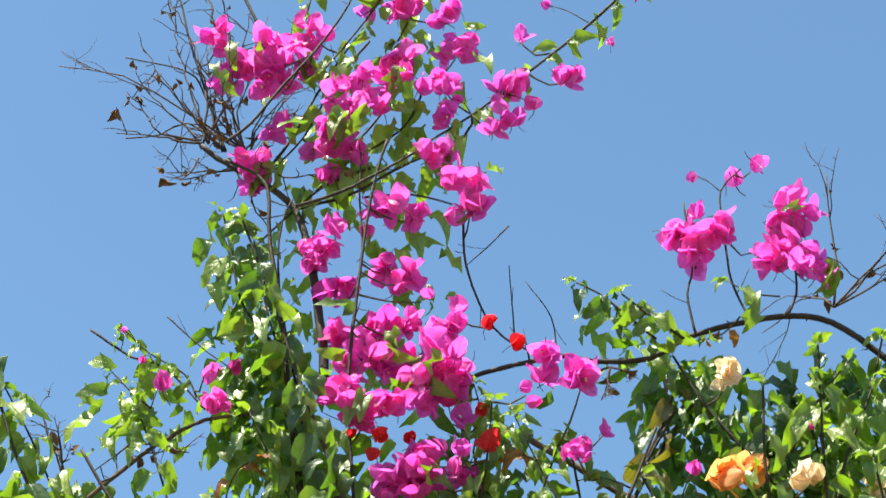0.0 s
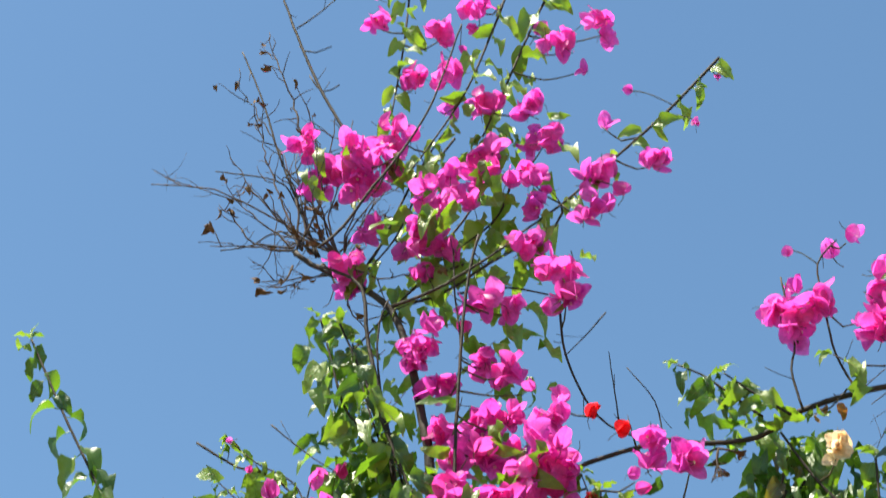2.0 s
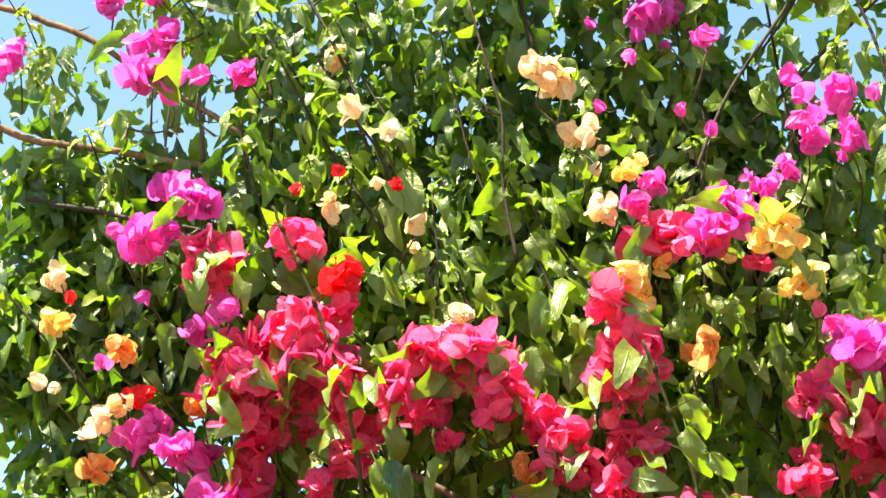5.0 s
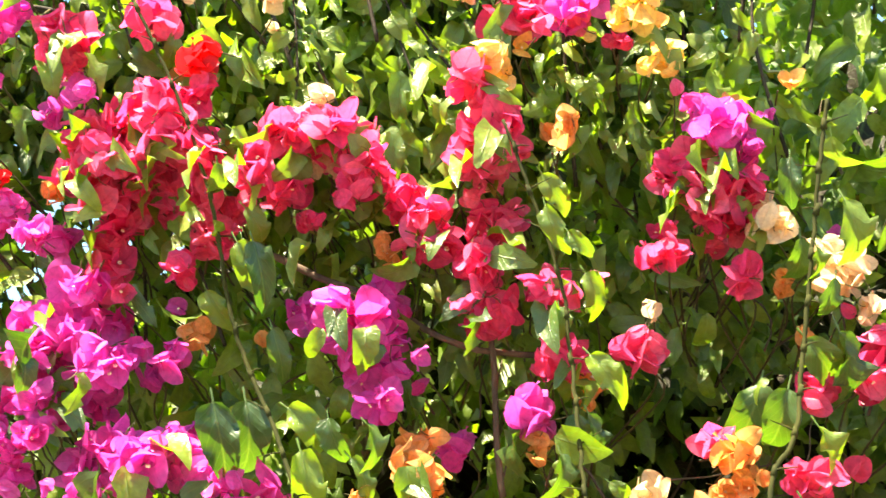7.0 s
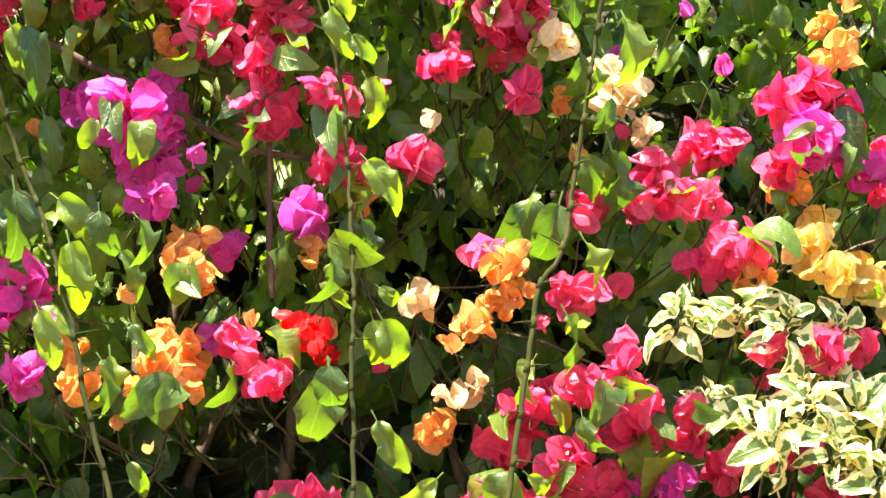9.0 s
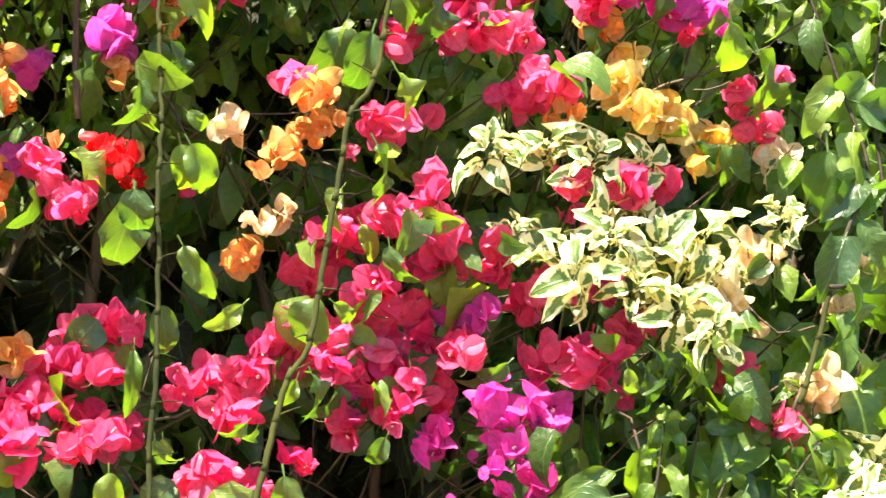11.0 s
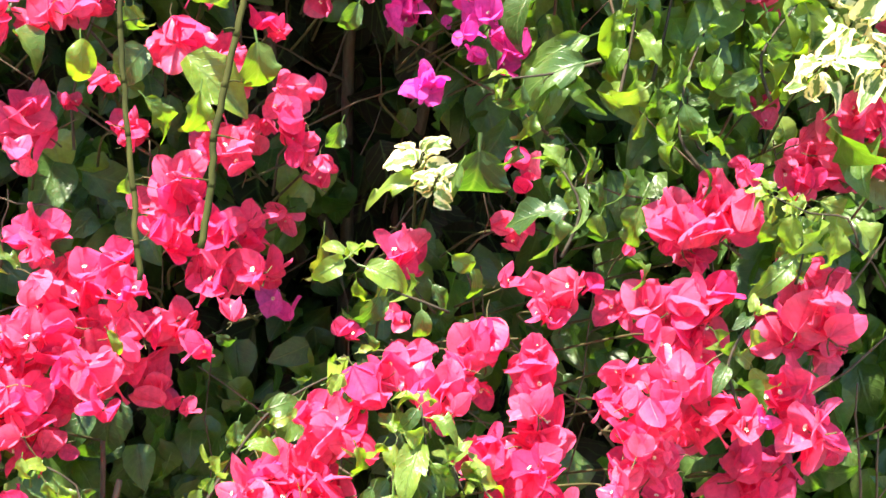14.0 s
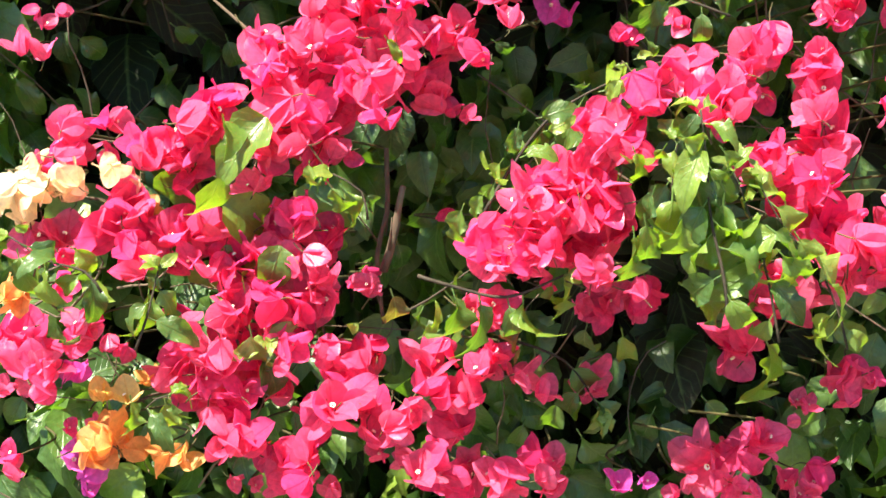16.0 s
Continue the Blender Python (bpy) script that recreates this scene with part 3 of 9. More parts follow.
def gather(plant):
    for tone_name, items in plant.mass.items():
        verts, faces, uvs, n = [], [], [], 0
        shapes = [(np.array(v), np.array(f), np.array(t)) for v, f, t in MASS_SHAPES]
        for m, k in items:
            v, f, t = shapes[k]
            a = np.array(m)
            verts.append(v @ a[:3, :3].T + a[:3, 3])
            faces.append(f + n)
            uvs.append(t)
            n += len(v)
        me = bpy.data.meshes.new("leaves")
        allv, allf = np.concatenate(verts), np.concatenate(faces)
        me.vertices.add(len(allv))
        me.vertices.foreach_set("co", allv.astype(np.float32).ravel())
        me.loops.add(allf.size)
        me.loops.foreach_set("vertex_index", allf.astype(np.int32).ravel())
        me.polygons.add(len(allf))
        me.polygons.foreach_set("loop_start", np.arange(0, allf.size, 4, dtype=np.int32))
        me.polygons.foreach_set("use_smooth", np.ones(len(allf), dtype=bool))
        layer = me.uv_layers.new(name="UVMap")
        layer.data.foreach_set("uv", np.concatenate(uvs)[allf.ravel()].astype(np.float32).ravel())
        me.materials.append(LEAF_MASS[tone_name])
        me.update(calc_edges=True)
        part("leaves", me, plant.root, kind="stuff")


# woody branches
branch(cream, 0.0026, 0.0032, (0.292, 2.02, 3.037), (0.25, 2.02, 2.981), (0.181, 2.02, 2.867))
branch(cream, 0.0029, 0.0023, (-0.441, 1.96, 2.764), (-0.397, 1.96, 2.695), (-0.365, 1.96, 2.614), (-0.32, 1.96, 2.528), (-0.259, 1.96, 2.416))
branch(cream, 0.0025, 0.0019, (0.262, 2, 3.011), (0.19, 2, 2.89), (0.162, 2, 2.822), (0.121, 2, 2.759))
branch(cream, 0.0031, 0.0019, (0.309, 2, 2.862), (0.245, 2, 2.8), (0.191, 2, 2.746), (0.116, 2, 2.67), (0.044, 2, 2.628))
branch(cream, 0.0029, 0.0024, (0.764, 1.871, 1.79), (0.756, 1.857, 1.731), (0.737, 1.844, 1.674), (0.711, 1.83, 1.62))
branch(cream, 0.0014, 0.001, (0.752, 1.873, 1.713), (0.708, 1.871, 1.705), (0.673, 1.879, 1.738))
branch(cream, 0.0018, 0.0026, (0.229, 1.94, 2.95), (0.185, 1.94, 2.853), (0.144, 1.94, 2.774), (0.074, 1.94, 2.669), (0.027, 1.94, 2.559), (-0.004, 1.94, 2.487))
branch(crimson, 0.0025, 0.002, (0.995, 1.901, 1.745), (0.923, 1.895, 1.72), (0.867, 1.891, 1.703), (0.823, 1.882, 1.67))
branch(crimson, 0.0028, 0.0024, (0.007, 1.828, 1.134), (0.005, 1.811, 1.067), (-0.008, 1.799, 1.021), (-0.003, 1.782, 0.951))
branch(crimson, 0.0036, 0.0046, (-0.011, 1.945, 2.079), (-0.074, 1.945, 2.087), (-0.118, 1.945, 2.103), (-0.156, 1.945, 2.128), (-0.207, 1.945, 2.158), (-0.258, 1.945, 2.18), (-0.304, 1.945, 2.205), (-0.35, 1.945, 2.218))
branch(crimson, 0.0035, 0.004, (-0.061, 1.93, 2.096), (-0.057, 1.93, 2.057), (-0.058, 1.93, 1.994), (-0.053, 1.93, 1.92))
branch(crimson, 0.003, 0.004, (0.954, 1.87, 1.726), (0.908, 1.87, 1.703), (0.874, 1.87, 1.68), (0.84, 1.87, 1.648))
branch(crimson, 0.003, 0.005, (0.024, 1.72, 1.124), (0.015, 1.72, 1.082), (0.001, 1.72, 1.034))
branch(magenta, 0.0053, 0.0024, (-0.23, 1.96, 2.847), (-0.252, 1.96, 3.007), (-0.27, 1.96, 3.2), (-0.289, 1.96, 3.324), (-0.298, 1.96, 3.438), (-0.359, 1.96, 3.49))
branch(magenta, 0.0024, 0.0012, (-0.167, 1.97, 2.85), (-0.174, 1.97, 2.973), (-0.176, 1.97, 3.105), (-0.156, 1.97, 3.298), (-0.158, 1.97, 3.408), (-0.155, 1.97, 3.498))
branch(magenta, 0.0027, 0.002, (-0.261, 2.02, 3.437), (-0.177, 2.02, 3.458), (-0.107, 2.02, 3.504), (0.001, 2.02, 3.563), (0.016, 2.02, 3.609))
branch(magenta, 0.002, 0.0014, (-0.159, 2.02, 3.451), (-0.082, 2.02, 3.45), (-0.022, 2.02, 3.425))
branch(magenta, 0.0028, 0.0014, (-0.315, 2.03, 3.514), (-0.271, 2.03, 3.592), (-0.219, 2.03, 3.714), (-0.164, 2.03, 3.816))
branch(magenta, 0.0021, 0.0014, (-0.173, 2.03, 3.57), (-0.118, 2.03, 3.655), (-0.089, 2.03, 3.796))
branch(magenta, 0.0048, 0.0033, (0.58, 2, 3.053), (0.531, 2, 3.115), (0.483, 2, 3.153), (0.428, 2, 3.161), (0.364, 2, 3.152), (0.299, 2, 3.137), (0.24, 2, 3.104), (0.162, 2, 3.104), (0.108, 2, 3.118), (-0.021, 2, 3.088))
branch(magenta, 0.0019, 0.0013, (0.305, 1.98, 3.127), (0.302, 1.98, 3.197), (0.316, 1.98, 3.247), (0.317, 1.98, 3.365))
branch(magenta, 0.0019, 0.0013, (0.385, 1.98, 3.141), (0.367, 1.98, 3.212), (0.369, 1.98, 3.316), (0.374, 1.98, 3.382), (0.409, 1.98, 3.423))
branch(magenta, 0.002, 0.0013, (0.432, 1.98, 3.147), (0.454, 1.98, 3.184), (0.461, 1.98, 3.277))
branch(magenta, 0.002, 0.0014, (-0.007, 2.02, 3.393), (-0.007, 2.02, 3.306), (0.017, 2.02, 3.21), (0.054, 2.02, 3.157), (0.109, 2.02, 3.133))
branch(magenta, 0.0014, 0.0007, (0.06, 2.02, 3.376), (0.024, 2.02, 3.335), (-0.005, 2.02, 3.307))
branch(magenta, 0.0013, 0.0007, (0.113, 2.02, 3.132), (0.11, 2.02, 3.202), (0.078, 2.02, 3.268))
branch(magenta, 0.0013, 0.0007, (0.056, 2.02, 3.176), (0.056, 2.02, 3.227), (0.056, 2.02, 3.301))
branch(magenta, 0.0044, 0.0057, (0.068, 2.03, 3.001), (0.127, 2.03, 2.953), (0.184, 2.03, 2.906), (0.248, 2.03, 2.861))
branch(magenta, 0.0055, 0.0043, (-0.988, 2, 2.747), (-0.886, 2, 2.715), (-0.82, 2, 2.689), (-0.724, 2, 2.671), (-0.645, 2, 2.65), (-0.582, 2, 2.633), (-0.504, 2, 2.586))
branch(magenta, 0.0051, 0.0038, (-1.019, 2, 2.945), (-0.913, 2, 2.904), (-0.843, 2, 2.876), (-0.757, 2, 2.834), (-0.671, 2, 2.767), (-0.572, 2, 2.701), (-0.509, 2, 2.649))
branch(magenta, 0.0029, 0.0023, (-0.824, 1.98, 2.599), (-0.745, 1.98, 2.579), (-0.668, 1.98, 2.559), (-0.553, 1.98, 2.526), (-0.502, 1.98, 2.512))
branch(magenta, 0.0035, 0.0029, (-0.598, 2, 2.647), (-0.601, 2, 2.687), (-0.61, 2, 2.746))
branch(magenta, 0.0037, 0.0025, (-0.583, 2.02, 2.897), (-0.505, 2.02, 2.972), (-0.447, 2.02, 3.023), (-0.379, 2.02, 3.061), (-0.3, 2.02, 3.067))
branch(magenta, 0.002, 0.0013, (-0.554, 2.02, 3.23), (-0.491, 2.02, 3.177), (-0.44, 2.02, 3.152), (-0.381, 2.02, 3.078))
branch(magenta, 0.0013, 0.0007, (-0.444, 2.02, 3.246), (-0.383, 2.02, 3.178), (-0.316, 2.02, 3.12))
branch(magenta, 0.003, 0.0015, (-0.324, 2.02, 3.833), (-0.376, 2.02, 3.981), (-0.422, 2.02, 4.154), (-0.461, 2.02, 4.342), (-0.491, 2.02, 4.603))
branch(magenta, 0.0015, 0.0011, (-0.388, 2.02, 3.996), (-0.365, 2.02, 3.95), (-0.336, 2.02, 3.962))
branch(magenta, 0.0016, 0.0011, (-0.411, 2.02, 4.129), (-0.376, 2.02, 4.158), (-0.34, 2.02, 4.195))
branch(magenta, 0.0017, 0.0012, (-0.456, 2.02, 4.324), (-0.421, 2.02, 4.312), (-0.399, 2.02, 4.268))
branch(magenta, 0.0017, 0.0012, (-0.469, 2.02, 4.428), (-0.418, 2.02, 4.436), (-0.38, 2.02, 4.459))
branch(magenta, 0.0017, 0.0012, (-0.47, 2.02, 4.399), (-0.514, 2.02, 4.464), (-0.541, 2.02, 4.458))
branch(magenta, 0.0016, 0.0011, (-0.402, 2.02, 4.066), (-0.376, 2.02, 4.056), (-0.349, 2.02, 4.066))
branch(magenta, 0.0025, 0.0014, (-0.379, 2.03, 3.575), (-0.403, 2.03, 3.677), (-0.44, 2.03, 3.812), (-0.476, 2.03, 3.972), (-0.512, 2.03, 4.096))
branch(magenta, 0.0021, 0.0011, (-0.374, 2.03, 3.575), (-0.414, 2.03, 3.703), (-0.446, 2.03, 3.759), (-0.55, 2.03, 3.801))
branch(magenta, 0.0021, 0.0011, (-0.374, 2.03, 3.575), (-0.438, 2.03, 3.642), (-0.481, 2.03, 3.62), (-0.535, 2.03, 3.617))
branch(magenta, 0.0078, 0.0042, (-0.21, 1.995, 3.063), (-0.216, 1.995, 3.169), (-0.228, 1.995, 3.281), (-0.244, 1.995, 3.37), (-0.269, 1.995, 3.432), (-0.317, 1.995, 3.48), (-0.379, 1.995, 3.528), (-0.408, 1.995, 3.561))
branch(magenta, 0.0030, 0.0018, (-0.251, 1.95, 3.381), (-0.186, 1.95, 3.403), (-0.136, 1.95, 3.431), (-0.073, 1.95, 3.473))
branch(magenta, 0.0026, 0.0014, (-0.358, 1.94, 3.509), (-0.32, 1.94, 3.546), (-0.272, 1.94, 3.624), (-0.227, 1.94, 3.688), (-0.17, 1.94, 3.798), (-0.111, 1.94, 3.982))
branch(magenta, 0.0026, 0.0022, (-0.178, 1.95, 3.013), (-0.17, 1.95, 3.124), (-0.159, 1.95, 3.232), (-0.146, 1.95, 3.347), (-0.134, 1.95, 3.423), (-0.114, 1.95, 3.502))
branch(magenta, 0.0020, 0.0014, (-0.242, 1.97, 3.047), (-0.263, 1.97, 3.162), (-0.277, 1.97, 3.284), (-0.273, 1.97, 3.369), (-0.258, 1.97, 3.413))
branch(magenta, 0.0032, 0.0022, (-0.788, 1.97, 2.584), (-0.727, 1.97, 2.573), (-0.666, 1.97, 2.554), (-0.606, 1.97, 2.543), (-0.554, 1.97, 2.527), (-0.496, 1.97, 2.506))
branch(magenta, 0.0022, 0.0030, (-0.524, 1.93, 2.964), (-0.482, 1.93, 2.89), (-0.426, 1.93, 2.791), (-0.386, 1.93, 2.699), (-0.348, 1.93, 2.602), (-0.305, 1.93, 2.494), (-0.278, 1.93, 2.413))
branch(magenta, 0.0018, 0.0026, (-0.243, 1.93, 2.818), (-0.222, 1.93, 2.734), (-0.201, 1.93, 2.653), (-0.199, 1.93, 2.554), (-0.183, 1.93, 2.458))

# long climbing stems
stem(crimson, 0.0024, (-0.454, 1.82, 2.496), (-0.432, 1.82, 2.446), (-0.401, 1.82, 2.376), (-0.373, 1.82, 2.301), (-0.354, 1.82, 2.235), (-0.343, 1.82, 2.171), (-0.331, 1.82, 2.107), (-0.311, 1.819, 2.045), (-0.281, 1.802, 1.979), (-0.26, 1.786, 1.919), (-0.238, 1.768, 1.848), (-0.227, 1.754, 1.797), (-0.198, 1.731, 1.708), (-0.181, 1.712, 1.633), (-0.164, 1.693, 1.561))
stem(crimson, 0.0024, (-0.034, 1.82, 2.314), (-0.016, 1.82, 2.256), (0.005, 1.82, 2.187), (0.02, 1.82, 2.131), (0.027, 1.82, 2.058), (0.031, 1.801, 1.977), (0.035, 1.782, 1.904), (0.033, 1.761, 1.824), (0.037, 1.748, 1.773), (0.036, 1.732, 1.712), (0.036, 1.715, 1.647), (0.032, 1.696, 1.573), (0.035, 1.68, 1.511), (0.039, 1.664, 1.451), (0.044, 1.648, 1.39), (0.046, 1.635, 1.34))
stem(crimson, 0.0029, (0.314, 1.82, 2.32), (0.299, 1.82, 2.243), (0.288, 1.82, 2.174), (0.276, 1.82, 2.099), (0.263, 1.814, 2.025), (0.247, 1.794, 1.95), (0.225, 1.786, 1.918), (0.212, 1.769, 1.852), (0.198, 1.747, 1.771), (0.181, 1.724, 1.681), (0.159, 1.714, 1.642), (0.146, 1.7, 1.589), (0.131, 1.685, 1.531), (0.117, 1.669, 1.47), (0.114, 1.658, 1.428), (0.103, 1.643, 1.368))
stem(cream, 0.0026, (0.756, 1.76, 1.821), (0.735, 1.751, 1.784), (0.714, 1.738, 1.736), (0.693, 1.723, 1.677), (0.674, 1.711, 1.631))

# leafy shoots
shoot(crimson, dark, 0.089, 0.037, 0.0022, (0.712, 1.804, 2.082), (0.742, 1.778, 1.966), (0.764, 1.755, 1.873), (0.732, 1.738, 1.8), (0.727, 1.726, 1.75), (0.711, 1.726, 1.749))
shoot(crimson, mid, 0.084, 0.037, 0.0022, (0.797, 1.797, 2.039), (0.778, 1.775, 1.948), (0.78, 1.751, 1.85), (0.778, 1.74, 1.804))
shoot(crimson, mid, 0.05, 0.026, 0.0016, (-0.228, 1.953, 2.688), (-0.193, 1.953, 2.6), (-0.159, 1.953, 2.523), (-0.098, 1.953, 2.426))
shoot(crimson, mid, 0.05, 0.026, 0.0016, (-0.421, 1.983, 2.636), (-0.433, 1.983, 2.574), (-0.416, 1.983, 2.513), (-0.378, 1.983, 2.438))
shoot(crimson, dark, 0.051, 0.026, 0.0016, (-0.498, 1.954, 2.807), (-0.486, 1.954, 2.723), (-0.452, 1.954, 2.641))
shoot(crimson, dark, 0.051, 0.026, 0.0016, (-0.413, 1.935, 2.804), (-0.378, 1.935, 2.721), (-0.332, 1.935, 2.639))
shoot(crimson, dark, 0.051, 0.026, 0.0016, (-0.285, 1.966, 2.795), (-0.267, 1.966, 2.713), (-0.245, 1.966, 2.617), (-0.209, 1.966, 2.524))
shoot(crimson, light, 0.05, 0.027, 0.0015, (-0.203, 1.947, 2.589), (-0.178, 1.947, 2.529), (-0.153, 1.947, 2.449), (-0.125, 1.947, 2.371))
shoot(crimson, light, 0.049, 0.026, 0.0015, (-0.286, 1.928, 2.55), (-0.279, 1.928, 2.478), (-0.277, 1.928, 2.41))
shoot(crimson, mid, 0.047, 0.018, 0.0016, (0.244, 1.683, 1.238), (0.205, 1.679, 1.223), (0.165, 1.673, 1.198), (0.128, 1.662, 1.153), (0.102, 1.651, 1.114))
shoot(crimson, mid, 0.043, 0.015, 0.0015, (0.295, 1.545, 1.239), (0.299, 1.534, 1.195), (0.302, 1.522, 1.145), (0.312, 1.509, 1.095), (0.316, 1.499, 1.055))
shoot(crimson, dark, 0.043, 0.016, 0.0011, (0.28, 1.585, 1.197), (0.273, 1.573, 1.15), (0.266, 1.561, 1.098))
shoot(crimson, light, 0.045, 0.016, 0.0011, (0.355, 1.557, 1.158), (0.376, 1.548, 1.122), (0.403, 1.541, 1.091), (0.422, 1.53, 1.049), (0.431, 1.521, 1.012))
shoot(crimson, mid, 0.043, 0.017, 0.0011, (0.329, 1.562, 1.175), (0.344, 1.552, 1.133), (0.358, 1.539, 1.081), (0.368, 1.524, 1.02))
shoot(crimson, mid, 0.048, 0.017, 0.0017, (0.563, 1.815, 1.666), (0.601, 1.819, 1.685), (0.645, 1.816, 1.673))
shoot(crimson, mid, 0.053, 0.022, 0.0017, (0.554, 1.781, 1.607), (0.543, 1.767, 1.55), (0.528, 1.753, 1.494))
shoot(crimson, mid, 0.05, 0.022, 0.0017, (0.622, 1.771, 1.562), (0.601, 1.759, 1.516), (0.592, 1.745, 1.459), (0.614, 1.737, 1.425))
shoot(crimson, dark, 0.056, 0.025, 0.0017, (0.72, 1.769, 1.592), (0.679, 1.756, 1.54), (0.688, 1.745, 1.494))
shoot(crimson, dark, 0.059, 0.024, 0.0016, (0.416, 1.751, 1.517), (0.468, 1.753, 1.523), (0.51, 1.755, 1.534))
shoot(crimson, mid, 0.041, 0.019, 0.0012, (0.477, 1.768, 1.458), (0.5, 1.76, 1.425), (0.486, 1.749, 1.381))
shoot(crimson, light, 0.04, 0.014, 0.0012, (0.66, 1.65, 1.41), (0.696, 1.646, 1.394), (0.736, 1.645, 1.388), (0.746, 1.638, 1.36))
shoot(crimson, mid, 0.041, 0.016, 0.0012, (0.689, 1.674, 1.384), (0.7, 1.666, 1.351), (0.69, 1.658, 1.32))
shoot(crimson, mid, 0.043, 0.02, 0.0012, (-0.043, 1.675, 1.153), (-0.016, 1.671, 1.135), (-0.011, 1.664, 1.108))
shoot(crimson, mid, 0.044, 0.016, 0.0012, (-0.346, 1.606, 1.123), (-0.316, 1.601, 1.101), (-0.279, 1.598, 1.089), (-0.264, 1.593, 1.069))
shoot(crimson, mid, 0.038, 0.016, 0.0012, (-0.214, 1.626, 1.077), (-0.227, 1.615, 1.034), (-0.24, 1.607, 1.003))
shoot(crimson, dark, 0.044, 0.02, 0.0012, (-0.213, 1.615, 0.951), (-0.235, 1.612, 0.94), (-0.215, 1.604, 0.907))
shoot(crimson, dark, 0.047, 0.021, 0.0013, (-0.113, 1.657, 0.989), (-0.137, 1.651, 0.968), (-0.147, 1.657, 0.99))
shoot(crimson, dark, 0.045, 0.019, 0.0013, (0.088, 1.701, 1.038), (0.046, 1.694, 1.011), (0.011, 1.69, 0.995))
shoot(crimson, dark, 0.045, 0.019, 0.0013, (0.213, 1.65, 0.905), (0.181, 1.661, 0.951), (0.124, 1.667, 0.976))
shoot(crimson, mid, 0.047, 0.021, 0.0016, (0.45, 1.661, 1.435), (0.466, 1.652, 1.398), (0.446, 1.642, 1.354))
shoot(crimson, mid, 0.047, 0.018, 0.0012, (0.244, 1.671, 1.353), (0.276, 1.665, 1.325), (0.313, 1.661, 1.31), (0.34, 1.658, 1.299))
shoot(crimson, mid, 0.044, 0.018, 0.0016, (0.174, 1.582, 1.073), (0.12, 1.577, 1.055), (0.068, 1.58, 1.067), (0.036, 1.582, 1.078))
shoot(crimson, dark, 0.051, 0.022, 0.0016, (0.644, 1.649, 1.291), (0.617, 1.638, 1.246), (0.627, 1.628, 1.202))
shoot(crimson, mid, 0.062, 0.029, 0.0018, (0.724, 1.846, 1.64), (0.671, 1.84, 1.615), (0.619, 1.834, 1.591))
shoot(crimson, mid, 0.06, 0.026, 0.0017, (0.604, 1.821, 1.615), (0.593, 1.809, 1.568), (0.576, 1.795, 1.51))
shoot(crimson, dark, 0.059, 0.027, 0.0018, (0.686, 1.846, 1.59), (0.688, 1.832, 1.537), (0.659, 1.819, 1.483))
shoot(crimson, mid, 0.059, 0.027, 0.0018, (0.825, 1.836, 1.629), (0.8, 1.821, 1.567), (0.77, 1.809, 1.52))
shoot(magenta, dark, 0.064, 0.036, 0.0026, (-0.805, 1.966, 3.423), (-0.738, 1.966, 3.266), (-0.671, 1.966, 3.118), (-0.618, 1.966, 2.977), (-0.561, 1.966, 2.866), (-0.542, 1.966, 2.842), (-0.504, 1.966, 2.73), (-0.5, 1.966, 2.632), (-0.493, 1.966, 2.539))
shoot(magenta, light, 0.044, 0.024, 0.0012, (-0.871, 1.997, 3.006), (-0.815, 1.997, 2.993), (-0.762, 1.997, 2.967), (-0.708, 1.997, 2.918), (-0.648, 1.997, 2.867))
shoot(magenta, mid, 0.047, 0.025, 0.0012, (-0.771, 1.957, 3.036), (-0.722, 1.957, 3.008), (-0.675, 1.957, 2.94), (-0.638, 1.957, 2.878), (-0.585, 1.957, 2.806))
shoot(magenta, mid, 0.052, 0.026, 0.0018, (-0.667, 1.988, 3.132), (-0.612, 1.988, 3.028), (-0.564, 1.988, 2.924), (-0.518, 1.988, 2.825), (-0.465, 1.988, 2.738))
shoot(magenta, mid, 0.051, 0.027, 0.0018, (-0.469, 1.989, 3.068), (-0.432, 1.989, 2.962), (-0.404, 1.989, 2.869), (-0.381, 1.989, 2.799))
shoot(magenta, light, 0.039, 0.021, 0.0012, (-0.506, 2.02, 3.228), (-0.466, 2.02, 3.182), (-0.413, 2.02, 3.141), (-0.394, 2.02, 3.1))
shoot(magenta, light, 0.036, 0.021, 0.0012, (-0.512, 2.001, 3.139), (-0.485, 2.001, 3.106), (-0.453, 2.001, 3.073))
shoot(magenta, dark, 0.061, 0.029, 0.0025, (-0.323, 1.922, 3.336), (-0.285, 1.922, 3.214), (-0.245, 1.922, 3.076), (-0.208, 1.922, 2.954), (-0.171, 1.922, 2.832), (-0.189, 1.922, 2.867), (-0.161, 1.922, 2.738))
shoot(magenta, dark, 0.058, 0.03, 0.0019, (-0.314, 1.973, 3.339), (-0.292, 1.973, 3.212), (-0.255, 1.973, 3.071), (-0.216, 1.973, 2.925))
shoot(magenta, dark, 0.055, 0.028, 0.0018, (-0.265, 1.954, 3.136), (-0.252, 1.954, 3.021), (-0.226, 1.954, 2.93), (-0.177, 1.954, 2.841))
shoot(magenta, dark, 0.058, 0.028, 0.0017, (-0.309, 1.965, 3.03), (-0.28, 1.965, 2.957), (-0.237, 1.965, 2.85), (-0.271, 1.965, 2.897), (-0.233, 1.965, 2.782))
shoot(magenta, mid, 0.047, 0.027, 0.0012, (-0.005, 1.966, 3.054), (0.009, 1.966, 2.963), (-0.007, 1.966, 2.875))
shoot(magenta, mid, 0.046, 0.026, 0.0011, (0.047, 1.946, 2.984), (0.074, 1.946, 2.904), (0.1, 1.946, 2.834))
